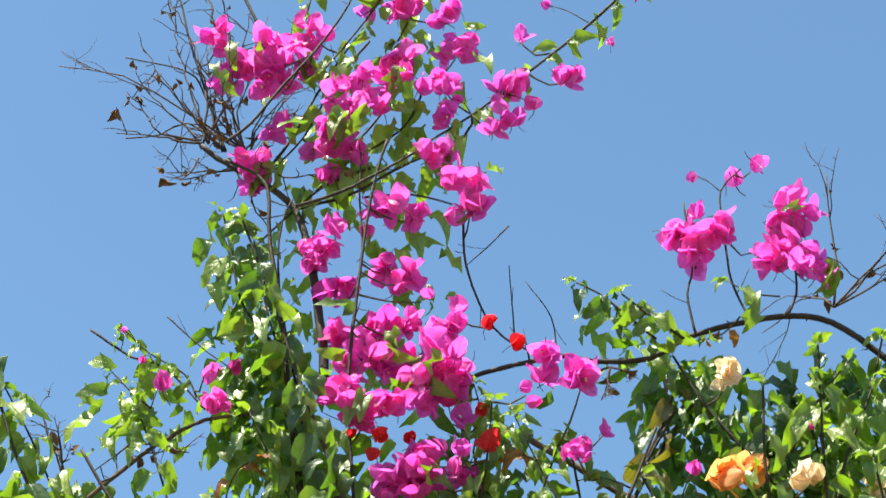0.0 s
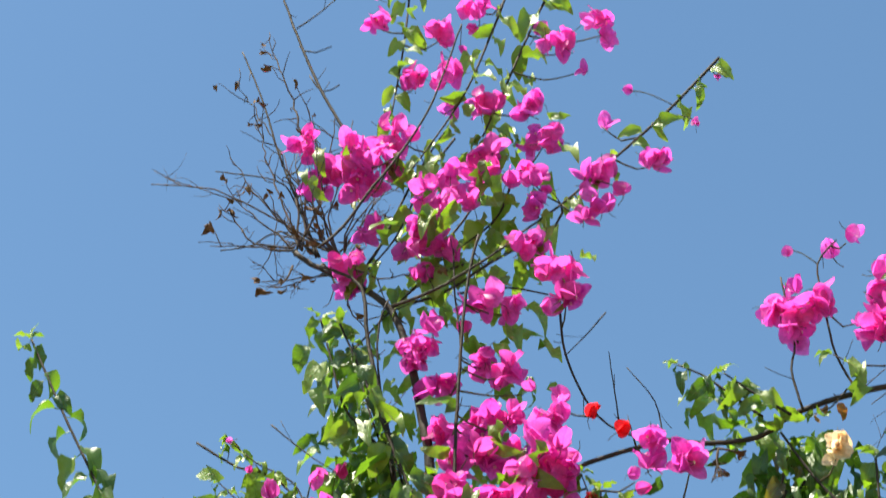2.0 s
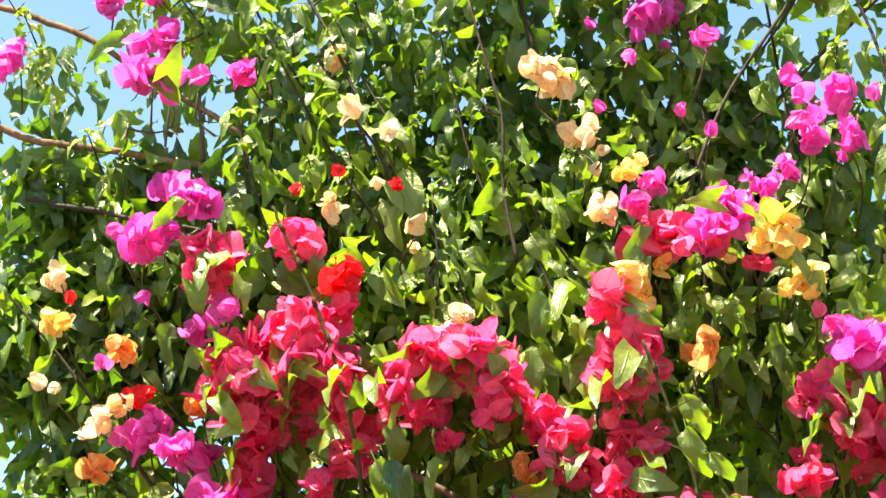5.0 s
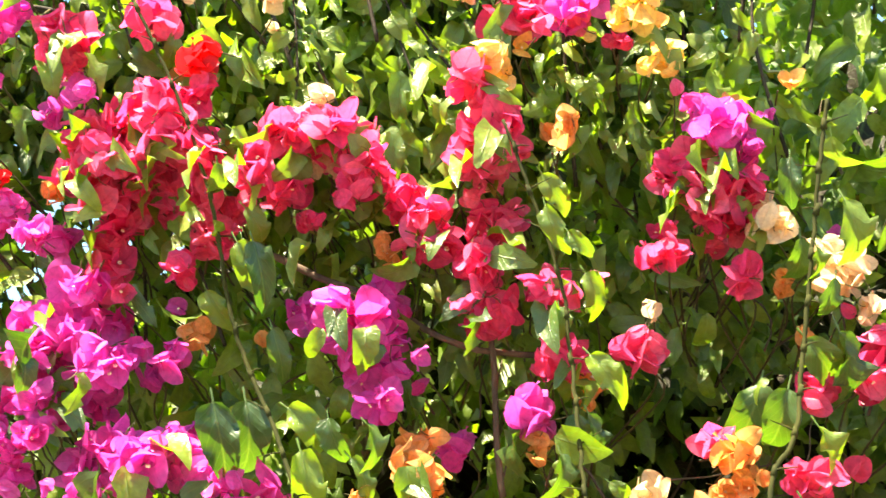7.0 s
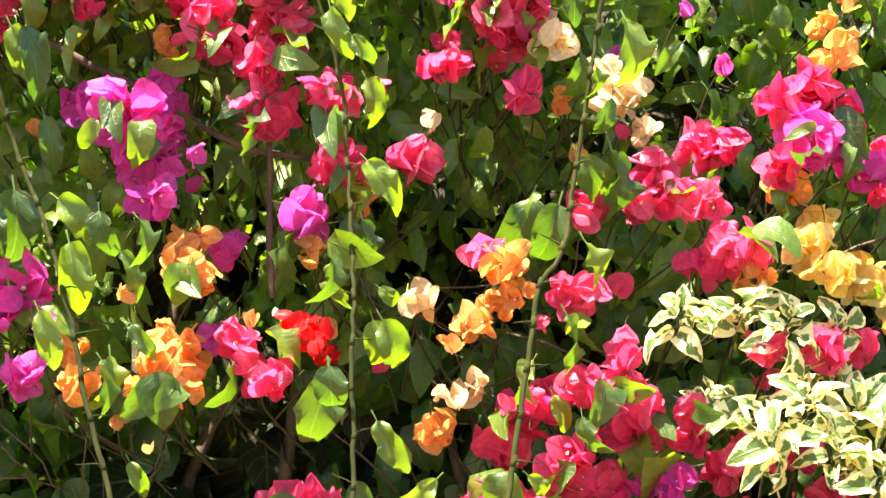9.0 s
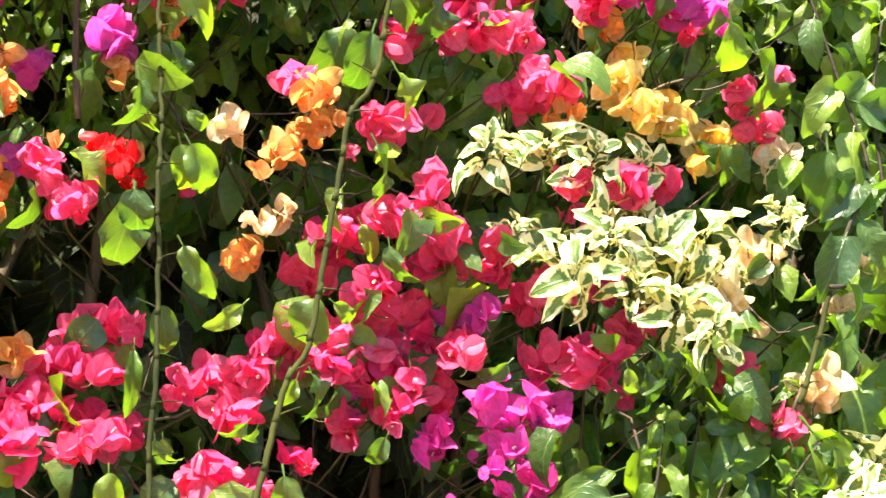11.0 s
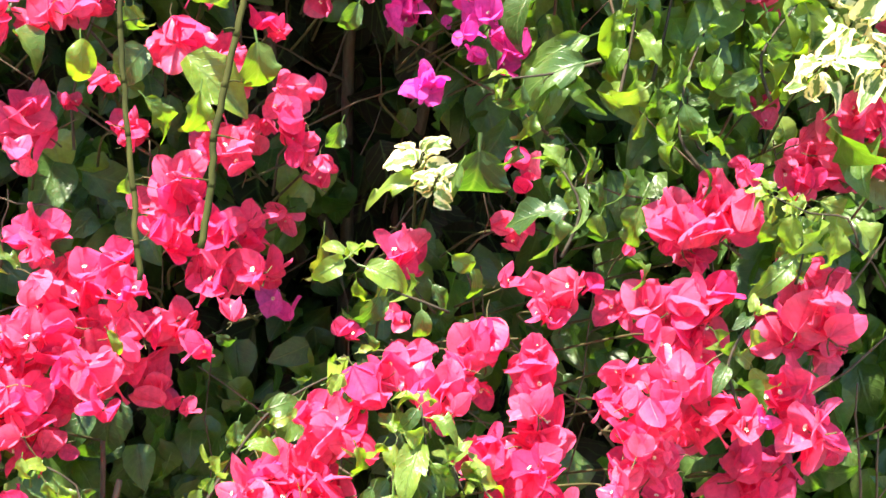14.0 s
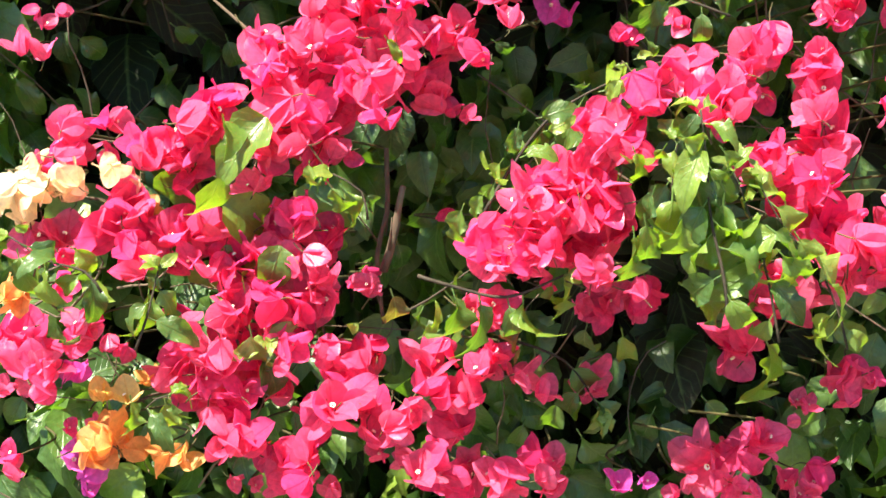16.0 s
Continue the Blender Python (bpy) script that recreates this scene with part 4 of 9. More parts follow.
shoot(magenta, light, 0.056, 0.037, 0.0021, (-0.247, 1.997, 3.83), (-0.222, 1.997, 3.985), (-0.204, 1.997, 4.137), (-0.194, 1.997, 4.294))
shoot(magenta, light, 0.063, 0.056, 0.0027, (-0.095, 1.978, 3.743), (-0.047, 1.978, 3.861), (0.015, 1.978, 4.015), (0.081, 1.978, 4.166), (0.153, 1.978, 4.414), (0.183, 1.978, 4.541))
shoot(magenta, light, 0.049, 0.037, 0.002, (-0.212, 1.959, 3.668), (-0.122, 1.959, 3.819), (-0.063, 1.959, 3.97), (-0.034, 1.959, 4.055))
shoot(magenta, light, 0.047, 0.038, 0.0026, (-0.082, 1.99, 3.511), (0.016, 1.99, 3.58), (0.118, 1.99, 3.673), (0.206, 1.99, 3.756), (0.304, 1.99, 3.863))
shoot(magenta, light, 0.064, 0.043, 0.0019, (-0.308, 1.991, 3.479), (-0.248, 1.991, 3.554), (-0.197, 1.991, 3.673), (-0.142, 1.991, 3.76))
shoot(magenta, light, 0.064, 0.043, 0.0019, (-0.259, 2.022, 3.432), (-0.19, 2.022, 3.517), (-0.092, 2.022, 3.595), (-0.054, 2.022, 3.692))
shoot(magenta, light, 0.054, 0.038, 0.0019, (-0.341, 2.003, 3.325), (-0.223, 2.003, 3.457), (-0.144, 2.003, 3.494))
shoot(magenta, dark, 0.063, 0.028, 0.0019, (-0.358, 1.954, 3.379), (-0.343, 1.954, 3.302), (-0.323, 1.954, 3.207), (-0.28, 1.954, 3.138))
shoot(magenta, light, 0.061, 0.029, 0.0012, (0.359, 1.956, 3.194), (0.387, 1.956, 3.172), (0.425, 1.956, 3.163))
shoot(magenta, mid, 0.05, 0.028, 0.0017, (0.018, 1.951, 3.014), (0.004, 1.951, 2.908), (-0.015, 1.951, 2.824), (-0.046, 1.951, 2.728))
shoot(magenta, mid, 0.05, 0.028, 0.0017, (0.101, 1.982, 2.956), (0.065, 1.982, 2.861), (0.031, 1.982, 2.763), (-0.002, 1.982, 2.669))
shoot(magenta, copper, 0.038, 0.017, 0.0011, (-0.301, 1.973, 2.959), (-0.323, 1.973, 2.947), (-0.336, 1.973, 2.912), (-0.338, 1.973, 2.885))
shoot(magenta, copper, 0.042, 0.023, 0.0012, (0.038, 1.974, 2.958), (0.06, 1.974, 2.94), (0.078, 1.974, 2.926))
shoot(magenta, olive, 0.045, 0.027, 0.0011, (0.153, 1.955, 2.888), (0.174, 1.955, 2.879), (0.188, 1.955, 2.87))
shoot(cream, dark, 0.05, 0.021, 0.0018, (0.149, 1.985, 3.233), (0.179, 1.985, 3.211), (0.208, 1.985, 3.177), (0.25, 1.985, 3.125))
shoot(cream, dark, 0.056, 0.024, 0.0018, (0.209, 1.965, 3.192), (0.245, 1.965, 3.15), (0.286, 1.965, 3.108))
shoot(cream, dark, 0.06, 0.029, 0.0024, (0.269, 1.977, 3.089), (0.303, 1.977, 3.003), (0.352, 1.977, 2.918), (0.392, 1.977, 2.848))
shoot(cream, mid, 0.056, 0.029, 0.0018, (0.498, 1.958, 3.048), (0.441, 1.958, 2.979), (0.4, 1.958, 2.911))
shoot(cream, mid, 0.062, 0.028, 0.0019, (0.559, 1.989, 3.104), (0.525, 1.989, 3.013), (0.48, 1.989, 2.926), (0.452, 1.989, 2.85))
shoot(cream, olive, 0.064, 0.048, 0.0024, (0.278, 2, 3.075), (0.245, 2, 2.995), (0.19, 2, 2.889), (0.162, 2, 2.822))
shoot(cream, copper, 0.036, 0.019, 0.0012, (0.32, 1.986, 3.12), (0.344, 1.986, 3.128), (0.371, 1.986, 3.155))
shoot(cream, light, 0.036, 0.012, 0.0012, (-0.265, 1.93, 2.966), (-0.281, 1.99, 2.939))
shoot(cream, light, 0.036, 0.012, 0.0012, (-0.229, 1.93, 2.735), (-0.241, 1.99, 2.706))
shoot(cream, light, 0.036, 0.012, 0.0012, (-0.043, 1.93, 2.63), (-0.034, 1.99, 2.601))
shoot(cream, light, 0.036, 0.012, 0.0012, (0.207, 1.93, 2.72), (0.2, 1.99, 2.693))
shoot(cream, light, 0.036, 0.012, 0.0012, (0.025, 1.93, 2.408), (0.015, 1.99, 2.378))
shoot(cream, light, 0.036, 0.012, 0.0012, (-0.441, 1.93, 2.608), (-0.442, 1.99, 2.577))
shoot(cream, light, 0.036, 0.012, 0.0012, (-0.383, 1.93, 2.59), (-0.405, 1.99, 2.561))
shoot(cream, light, 0.036, 0.012, 0.0012, (-0.749, 1.93, 2.951), (-0.734, 1.99, 2.919))
shoot(cream, light, 0.036, 0.012, 0.0012, (-0.683, 1.93, 2.908), (-0.675, 1.99, 2.876))
shoot(cream, light, 0.036, 0.012, 0.0012, (-0.636, 1.93, 2.908), (-0.671, 1.99, 2.881))
shoot(cream, light, 0.036, 0.012, 0.0012, (-0.342, 1.93, 2.632), (-0.367, 1.99, 2.604))
shoot(cream, light, 0.036, 0.012, 0.0012, (0.152, 1.93, 2.474), (0.138, 1.99, 2.446))
shoot(cream, light, 0.036, 0.012, 0.0012, (0.062, 1.93, 2.395), (0.04, 1.99, 2.366))
shoot(cream, light, 0.036, 0.012, 0.0012, (-0.113, 1.93, 2.593), (-0.119, 1.99, 2.564))
shoot(cream, light, 0.036, 0.012, 0.0012, (-0.314, 1.93, 2.646), (-0.338, 1.99, 2.618))
shoot(cream, light, 0.036, 0.012, 0.0012, (-0.532, 1.93, 2.44), (-0.56, 1.99, 2.409))
shoot(cream, light, 0.036, 0.012, 0.0012, (-0.833, 1.93, 2.842), (-0.827, 1.99, 2.81))
shoot(cream, light, 0.036, 0.012, 0.0012, (-0.802, 1.93, 2.78), (-0.797, 1.99, 2.748))
shoot(cream, light, 0.036, 0.012, 0.0012, (-0.729, 1.93, 2.66), (-0.724, 1.99, 2.627))
shoot(cream, light, 0.036, 0.012, 0.0012, (0.129, 1.93, 2.511), (0.115, 1.99, 2.483))

# magenta flowers
bud(magenta, -0.262, 1.994, 4.159, 0.013)
bud(magenta, -0.154, 1.98, 4.155, 0.01)
bud(magenta, -0.025, 1.981, 4.167, 0.009)
spray(magenta, 0.011, 1.978, 4.201, 0.018, 0.024, 2)
bud(magenta, 0.03, 1.992, 4.31, 0.015)
spray(magenta, 0.049, 1.987, 4.182, 0.025, 0.027, 1)
bud(magenta, 0.135, 1.979, 4.254, 0.009)
bud(magenta, 0.145, 1.985, 4.145, 0.016)
bud(magenta, 0.161, 1.994, 4.36, 0.009)
spray(magenta, -0.261, 1.98, 4.064, 0.018, 0.018, 2)
spray(magenta, -0.201, 1.991, 3.914, 0.017, 0.029, 2)
spray(magenta, -0.149, 1.986, 4.024, 0.019, 0.018, 2)
spray(magenta, -0.141, 1.972, 3.89, 0.028, 0.03, 2)
bud(magenta, -0.119, 1.993, 3.981, 0.008)
bud(magenta, -0.095, 1.984, 4.015, 0.013)
spray(magenta, -0.079, 1.976, 4.064, 0.03, 0.026, 2)
bud(magenta, 0.018, 1.978, 3.982, 0.015)
spray(magenta, 0.05, 1.983, 3.936, 0.036, 0.024, 2)
spray(magenta, 0.065, 1.994, 3.892, 0.019, 0.015, 1)
spray(magenta, 0.124, 1.983, 3.969, 0.031, 0.031, 2)
spray(magenta, -0.388, 1.975, 3.773, 0.024, 0.026, 2)
spray(magenta, -0.363, 1.988, 3.71, 0.035, 0.037, 3)
spray(magenta, -0.306, 1.973, 3.718, 0.046, 0.046, 5)
spray(magenta, -0.287, 1.984, 3.661, 0.036, 0.023, 2)
spray(magenta, -0.252, 1.982, 3.72, 0.037, 0.032, 3)
spray(magenta, -0.235, 1.982, 3.783, 0.035, 0.024, 2)
spray(magenta, -0.156, 1.984, 3.828, 0.021, 0.021, 1)
spray(magenta, -0.102, 1.988, 3.688, 0.034, 0.041, 4)
spray(magenta, -0.081, 1.972, 3.816, 0.026, 0.028, 2)
spray(magenta, -0.026, 1.973, 3.635, 0.034, 0.022, 2)
spray(magenta, -0.017, 1.982, 3.797, 0.022, 0.019, 2)
spray(magenta, -0.001, 1.988, 3.725, 0.038, 0.029, 3)
spray(magenta, 0.076, 1.975, 3.629, 0.027, 0.021, 2)
spray(magenta, 0.096, 1.985, 3.751, 0.021, 0.022, 1)
bud(magenta, 0.146, 1.987, 3.815, 0.009)
spray(magenta, 0.174, 1.983, 3.646, 0.018, 0.018, 2)
bud(magenta, 0.245, 1.978, 3.711, 0.009)
bud(magenta, 0.296, 1.993, 3.818, 0.007)
spray(magenta, -0.324, 1.993, 3.473, 0.017, 0.015, 2)
spray(magenta, -0.315, 1.978, 3.493, 0.028, 0.028, 2)
spray(magenta, -0.285, 1.994, 3.584, 0.027, 0.018, 2)
spray(magenta, -0.211, 1.976, 3.537, 0.039, 0.036, 4)
spray(magenta, -0.203, 1.991, 3.47, 0.015, 0.017, 2)
spray(magenta, -0.168, 1.972, 3.621, 0.046, 0.049, 6)
spray(magenta, -0.163, 1.978, 3.505, 0.015, 0.017, 2)
spray(magenta, -0.112, 1.974, 3.385, 0.037, 0.022, 2)
spray(magenta, -0.076, 1.986, 3.377, 0.017, 0.015, 2)
spray(magenta, -0.039, 1.979, 3.503, 0.026, 0.026, 2)
spray(magenta, -0.024, 1.992, 3.58, 0.016, 0.018, 2)
bud(magenta, -0.005, 1.994, 3.62, 0.01)
spray(magenta, 0.001, 1.981, 3.428, 0.034, 0.029, 3)
spray(magenta, 0.004, 1.974, 3.377, 0.031, 0.02, 2)
spray(magenta, 0.052, 1.985, 3.6, 0.018, 0.014, 1)
spray(magenta, 0.067, 1.986, 3.559, 0.03, 0.026, 2)
bud(magenta, 0.11, 1.978, 3.582, 0.015)
bud(magenta, 0.337, 1.984, 3.419, 0.009)
bud(magenta, 0.4, 1.994, 3.414, 0.017)
spray(magenta, 0.424, 1.976, 3.424, 0.024, 0.02, 1)
bud(magenta, -0.499, 1.978, 3.196, 0.006)
bud(magenta, -0.467, 1.993, 3.156, 0.006)
bud(magenta, -0.337, 1.991, 3.127, 0.013)
spray(magenta, -0.224, 1.978, 3.321, 0.016, 0.023, 2)
spray(magenta, -0.223, 1.986, 3.296, 0.016, 0.016, 2)
spray(magenta, -0.196, 1.985, 3.352, 0.029, 0.025, 2)
spray(magenta, -0.191, 1.988, 3.172, 0.016, 0.024, 2)
spray(magenta, -0.19, 1.986, 3.251, 0.028, 0.021, 2)
bud(magenta, -0.151, 1.993, 3.361, 0.012)
spray(magenta, -0.135, 1.988, 3.172, 0.04, 0.024, 3)
spray(magenta, -0.125, 1.994, 3.289, 0.015, 0.018, 2)
spray(magenta, -0.094, 1.983, 3.181, 0.021, 0.016, 2)
spray(magenta, -0.088, 1.974, 3.255, 0.024, 0.026, 2)
spray(magenta, -0.073, 1.979, 3.221, 0.014, 0.013, 1)
spray(magenta, -0.039, 1.972, 3.148, 0.024, 0.024, 2)
spray(magenta, -0.034, 1.984, 3.199, 0.022, 0.018, 1)
spray(magenta, 0.306, 1.983, 3.303, 0.025, 0.023, 2)
spray(magenta, 0.323, 1.972, 3.359, 0.018, 0.023, 1)
spray(magenta, 0.326, 1.983, 3.264, 0.026, 0.026, 2)
spray(magenta, 0.362, 1.973, 3.295, 0.021, 0.023, 2)
spray(magenta, 0.411, 1.994, 3.285, 0.013, 0.015, 1)
spray(magenta, 0.441, 1.987, 3.252, 0.026, 0.023, 2)
spray(magenta, 0.458, 1.979, 3.286, 0.028, 0.024, 2)
spray(magenta, 0.469, 1.975, 3.331, 0.037, 0.031, 4)
spray(magenta, 0.483, 1.972, 3.221, 0.033, 0.029, 3)
bud(magenta, -0.875, 1.935, 2.877, 0.011)
bud(magenta, -0.636, 1.968, 2.888, 0.012)
bud(magenta, -0.432, 1.968, 3.089, 0.016)
spray(magenta, -0.379, 1.982, 3.124, 0.013, 0.016, 1)
spray(magenta, -0.355, 1.948, 3.046, 0.014, 0.017, 2)
bud(magenta, -0.343, 1.953, 3.035, 0.008)
spray(magenta, -0.177, 1.929, 3.024, 0.034, 0.023, 3)
spray(magenta, -0.158, 1.977, 3.113, 0.035, 0.023, 3)
spray(magenta, -0.157, 1.952, 2.997, 0.019, 0.015, 2)
spray(magenta, -0.131, 1.943, 2.88, 0.022, 0.011, 1)
spray(magenta, -0.124, 1.969, 2.896, 0.016, 0.013, 2)
spray(magenta, -0.117, 1.926, 2.999, 0.026, 0.019, 2)
spray(magenta, -0.112, 1.938, 2.893, 0.029, 0.018, 2)
spray(magenta, -0.112, 1.988, 3.117, 0.039, 0.027, 4)
spray(magenta, -0.093, 1.939, 2.883, 0.022, 0.014, 2)
spray(magenta, -0.078, 1.943, 2.905, 0.025, 0.028, 3)
spray(magenta, -0.076, 1.952, 2.933, 0.03, 0.021, 2)
spray(magenta, -0.065, 1.949, 3.038, 0.042, 0.03, 5)
spray(magenta, -0.055, 1.924, 3.066, 0.034, 0.03, 4)
spray(magenta, -0.036, 1.957, 2.996, 0.021, 0.019, 1)
bud(magenta, -0.034, 1.94, 2.909, 0.012)
spray(magenta, -0.034, 1.923, 2.921, 0.018, 0.017, 1)
spray(magenta, -0.026, 1.943, 3.05, 0.019, 0.027, 2)
spray(magenta, -0.019, 1.965, 2.903, 0.018, 0.015, 2)
spray(magenta, 0.064, 1.957, 3.034, 0.012, 0.015, 1)
bud(magenta, 0.073, 1.937, 3.001, 0.011)
spray(magenta, 0.097, 1.956, 3.073, 0.02, 0.027, 2)
spray(magenta, 0.124, 1.937, 2.918, 0.014, 0.013, 2)
spray(magenta, 0.139, 1.925, 3.026, 0.022, 0.018, 2)
spray(magenta, 0.162, 1.959, 2.965, 0.015, 0.012, 1)
bud(magenta, 0.27, 1.94, 2.885, 0.011)
bud(magenta, 0.435, 1.969, 2.962, 0.009)
bud(magenta, -0.872, 1.965, 2.776, 0.014)
spray(magenta, -0.845, 1.938, 2.781, 0.025, 0.025, 2)
spray(magenta, -0.725, 1.957, 2.873, 0.015, 0.027, 2)
spray(magenta, -0.694, 1.952, 2.803, 0.018, 0.019, 1)
spray(magenta, -0.658, 1.938, 2.867, 0.015, 0.015, 2)
spray(magenta, -0.64, 1.939, 2.796, 0.021, 0.025, 2)
spray(magenta, -0.625, 1.832, 2.688, 0.031, 0.021, 3)
spray(magenta, -0.617, 1.878, 2.688, 0.018, 0.015, 1)
spray(magenta, -0.591, 1.942, 2.849, 0.012, 0.016, 1)
spray(magenta, -0.565, 1.827, 2.673, 0.019, 0.015, 1)
spray(magenta, -0.513, 1.877, 2.704, 0.013, 0.017, 2)
bud(magenta, -0.127, 1.952, 2.844, 0.012)
bud(magenta, -0.092, 1.943, 2.781, 0.009)
spray(magenta, -0.053, 1.897, 2.701, 0.011, 0.018, 1)
bud(magenta, -0.033, 1.935, 2.756, 0.011)
spray(magenta, -0.021, 1.951, 2.793, 0.019, 0.021, 2)
bud(magenta, 0.001, 1.968, 2.756, 0.009)
spray(magenta, 0.007, 1.966, 2.799, 0.013, 0.014, 2)
bud(magenta, 0.035, 1.949, 2.824, 0.011)
spray(magenta, 0.049, 1.856, 2.699, 0.012, 0.016, 2)
spray(magenta, 0.136, 1.845, 2.629, 0.016, 0.016, 1)
spray(magenta, 0.152, 1.872, 2.628, 0.016, 0.018, 1)
spray(magenta, 0.201, 1.869, 2.626, 0.018, 0.02, 2)
spray(magenta, -0.672, 1.876, 2.505, 0.019, 0.015, 1)
spray(magenta, -0.634, 1.895, 2.407, 0.017, 0.011, 1)
spray(magenta, -0.615, 1.839, 2.47, 0.022, 0.022, 2)
spray(magenta, -0.611, 1.894, 2.498, 0.017, 0.02, 2)
spray(magenta, -0.595, 1.863, 2.553, 0.022, 0.016, 2)
spray(magenta, -0.563, 1.9, 2.381, 0.012, 0.012, 2)
spray(magenta, -0.549, 1.823, 2.51, 0.025, 0.021, 3)
bud(magenta, -0.543, 1.861, 2.475, 0.011)
spray(magenta, -0.518, 1.862, 2.396, 0.013, 0.013, 2)
bud(magenta, -0.078, 1.845, 2.614, 0.009)
spray(magenta, -0.039, 1.843, 2.485, 0.019, 0.013, 2)
spray(magenta, -0.019, 1.885, 2.531, 0.012, 0.012, 2)
bud(magenta, 0.018, 1.88, 2.622, 0.009)
spray(magenta, 0.041, 1.841, 2.445, 0.019, 0.016, 2)
bud(magenta, 0.052, 1.88, 2.594, 0.01)
spray(magenta, 0.062, 1.875, 2.483, 0.028, 0.022, 3)
spray(magenta, 0.074, 1.848, 2.523, 0.013, 0.01, 1)
spray(magenta, 0.111, 1.874, 2.508, 0.015, 0.012, 2)
spray(magenta, 0.137, 1.898, 2.541, 0.016, 0.012, 2)
spray(magenta, 0.158, 1.822, 2.555, 0.015, 0.023, 2)
bud(magenta, 0.195, 1.851, 2.534, 0.009)
spray(magenta, 0.207, 1.85, 2.562, 0.015, 0.022, 2)
bud(magenta, 0.236, 1.843, 2.61, 0.011)
bud(magenta, -0.67, 1.886, 2.339, 0.011)
spray(magenta, -0.668, 1.9, 2.343, 0.011, 0.011, 1)
spray(magenta, -0.624, 1.897, 2.25, 0.023, 0.017, 2)
spray(magenta, -0.6, 1.87, 2.261, 0.011, 0.013, 2)
spray(magenta, -0.599, 1.889, 2.25, 0.016, 0.019, 2)
spray(magenta, -0.568, 1.886, 2.133, 0.025, 0.018, 2)
spray(magenta, -0.565, 1.864, 2.231, 0.018, 0.014, 1)
spray(magenta, -0.563, 1.86, 2.217, 0.023, 0.014, 2)
spray(magenta, -0.553, 1.913, 2.225, 0.021, 0.018, 2)
spray(magenta, -0.534, 1.903, 2.148, 0.025, 0.032, 4)
spray(magenta, -0.506, 1.823, 2.367, 0.025, 0.014, 2)
spray(magenta, -0.502, 1.857, 2.155, 0.019, 0.019, 2)
spray(magenta, -0.418, 1.904, 2.137, 0.014, 0.018, 1)
spray(magenta, -0.264, 1.919, 2.141, 0.02, 0.013, 2)
spray(magenta, -0.178, 1.913, 2.136, 0.022, 0.028, 3)
spray(magenta, 0.183, 1.896, 2.345, 0.012, 0.012, 2)
spray(magenta, 0.193, 1.863, 2.316, 0.012, 0.016, 2)
spray(magenta, 0.194, 1.839, 2.299, 0.024, 0.024, 3)
spray(magenta, 0.2, 1.885, 2.31, 0.032, 0.028, 5)
spray(magenta, 0.21, 1.894, 2.306, 0.028, 0.028, 4)
spray(magenta, 0.226, 1.874, 2.283, 0.019, 0.016, 2)
bud(magenta, 0.264, 1.906, 2.338, 0.008)
spray(magenta, 0.338, 2.032, 2.238, 0.013, 0.011, 1)
bud(magenta, 0.405, 1.915, 2.25, 0.01)
bud(magenta, 0.447, 1.915, 2.183, 0.013)
spray(magenta, -0.71, 1.886, 2.067, 0.016, 0.013, 2)
spray(magenta, -0.693, 1.913, 2.09, 0.026, 0.015, 2)
spray(magenta, -0.684, 1.839, 1.969, 0.024, 0.015, 2)
spray(magenta, -0.664, 1.846, 2.006, 0.021, 0.017, 2)
spray(magenta, -0.66, 1.891, 1.988, 0.021, 0.015, 2)
spray(magenta, -0.651, 1.879, 2.025, 0.028, 0.02, 3)
spray(magenta, -0.627, 1.902, 2.045, 0.024, 0.02, 3)
spray(magenta, -0.623, 1.863, 2.091, 0.028, 0.019, 3)
spray(magenta, -0.607, 1.867, 2.001, 0.019, 0.015, 2)
spray(magenta, -0.592, 1.885, 2.107, 0.016, 0.016, 1)
spray(magenta, -0.58, 1.896, 2.052, 0.022, 0.019, 2)
spray(magenta, -0.578, 1.884, 1.95, 0.021, 0.015, 2)
spray(magenta, -0.578, 1.859, 1.977, 0.012, 0.012, 2)
spray(magenta, -0.561, 1.871, 2.09, 0.028, 0.019, 3)
spray(magenta, -0.55, 1.866, 2.032, 0.022, 0.019, 2)
spray(magenta, -0.549, 1.843, 1.997, 0.018, 0.015, 2)
spray(magenta, -0.541, 1.912, 2.073, 0.032, 0.022, 4)
spray(magenta, -0.539, 1.889, 2.03, 0.025, 0.022, 3)
spray(magenta, -0.526, 1.879, 2.103, 0.028, 0.02, 3)
spray(magenta, -0.505, 1.848, 1.933, 0.027, 0.011, 2)
spray(magenta, -0.5, 1.891, 1.966, 0.031, 0.022, 4)
spray(magenta, -0.493, 1.907, 2.032, 0.022, 0.019, 2)
spray(magenta, -0.488, 1.86, 2.066, 0.028, 0.022, 3)
spray(magenta, -0.483, 1.908, 2.124, 0.022, 0.018, 2)
spray(magenta, -0.464, 1.85, 1.986, 0.027, 0.015, 2)
spray(magenta, -0.463, 1.86, 2.072, 0.018, 0.018, 2)
spray(magenta, -0.453, 1.881, 1.939, 0.03, 0.015, 3)
spray(magenta, -0.447, 1.87, 2.086, 0.015, 0.015, 1)
spray(magenta, -0.438, 1.927, 2.068, 0.015, 0.013, 2)
spray(magenta, -0.437, 1.84, 1.963, 0.03, 0.024, 4)
spray(magenta, -0.407, 1.87, 1.972, 0.03, 0.018, 3)
spray(magenta, -0.405, 1.88, 2.074, 0.017, 0.02, 2)
spray(magenta, -0.391, 1.879, 1.992, 0.012, 0.013, 2)
spray(magenta, -0.383, 1.873, 1.947, 0.027, 0.018, 3)
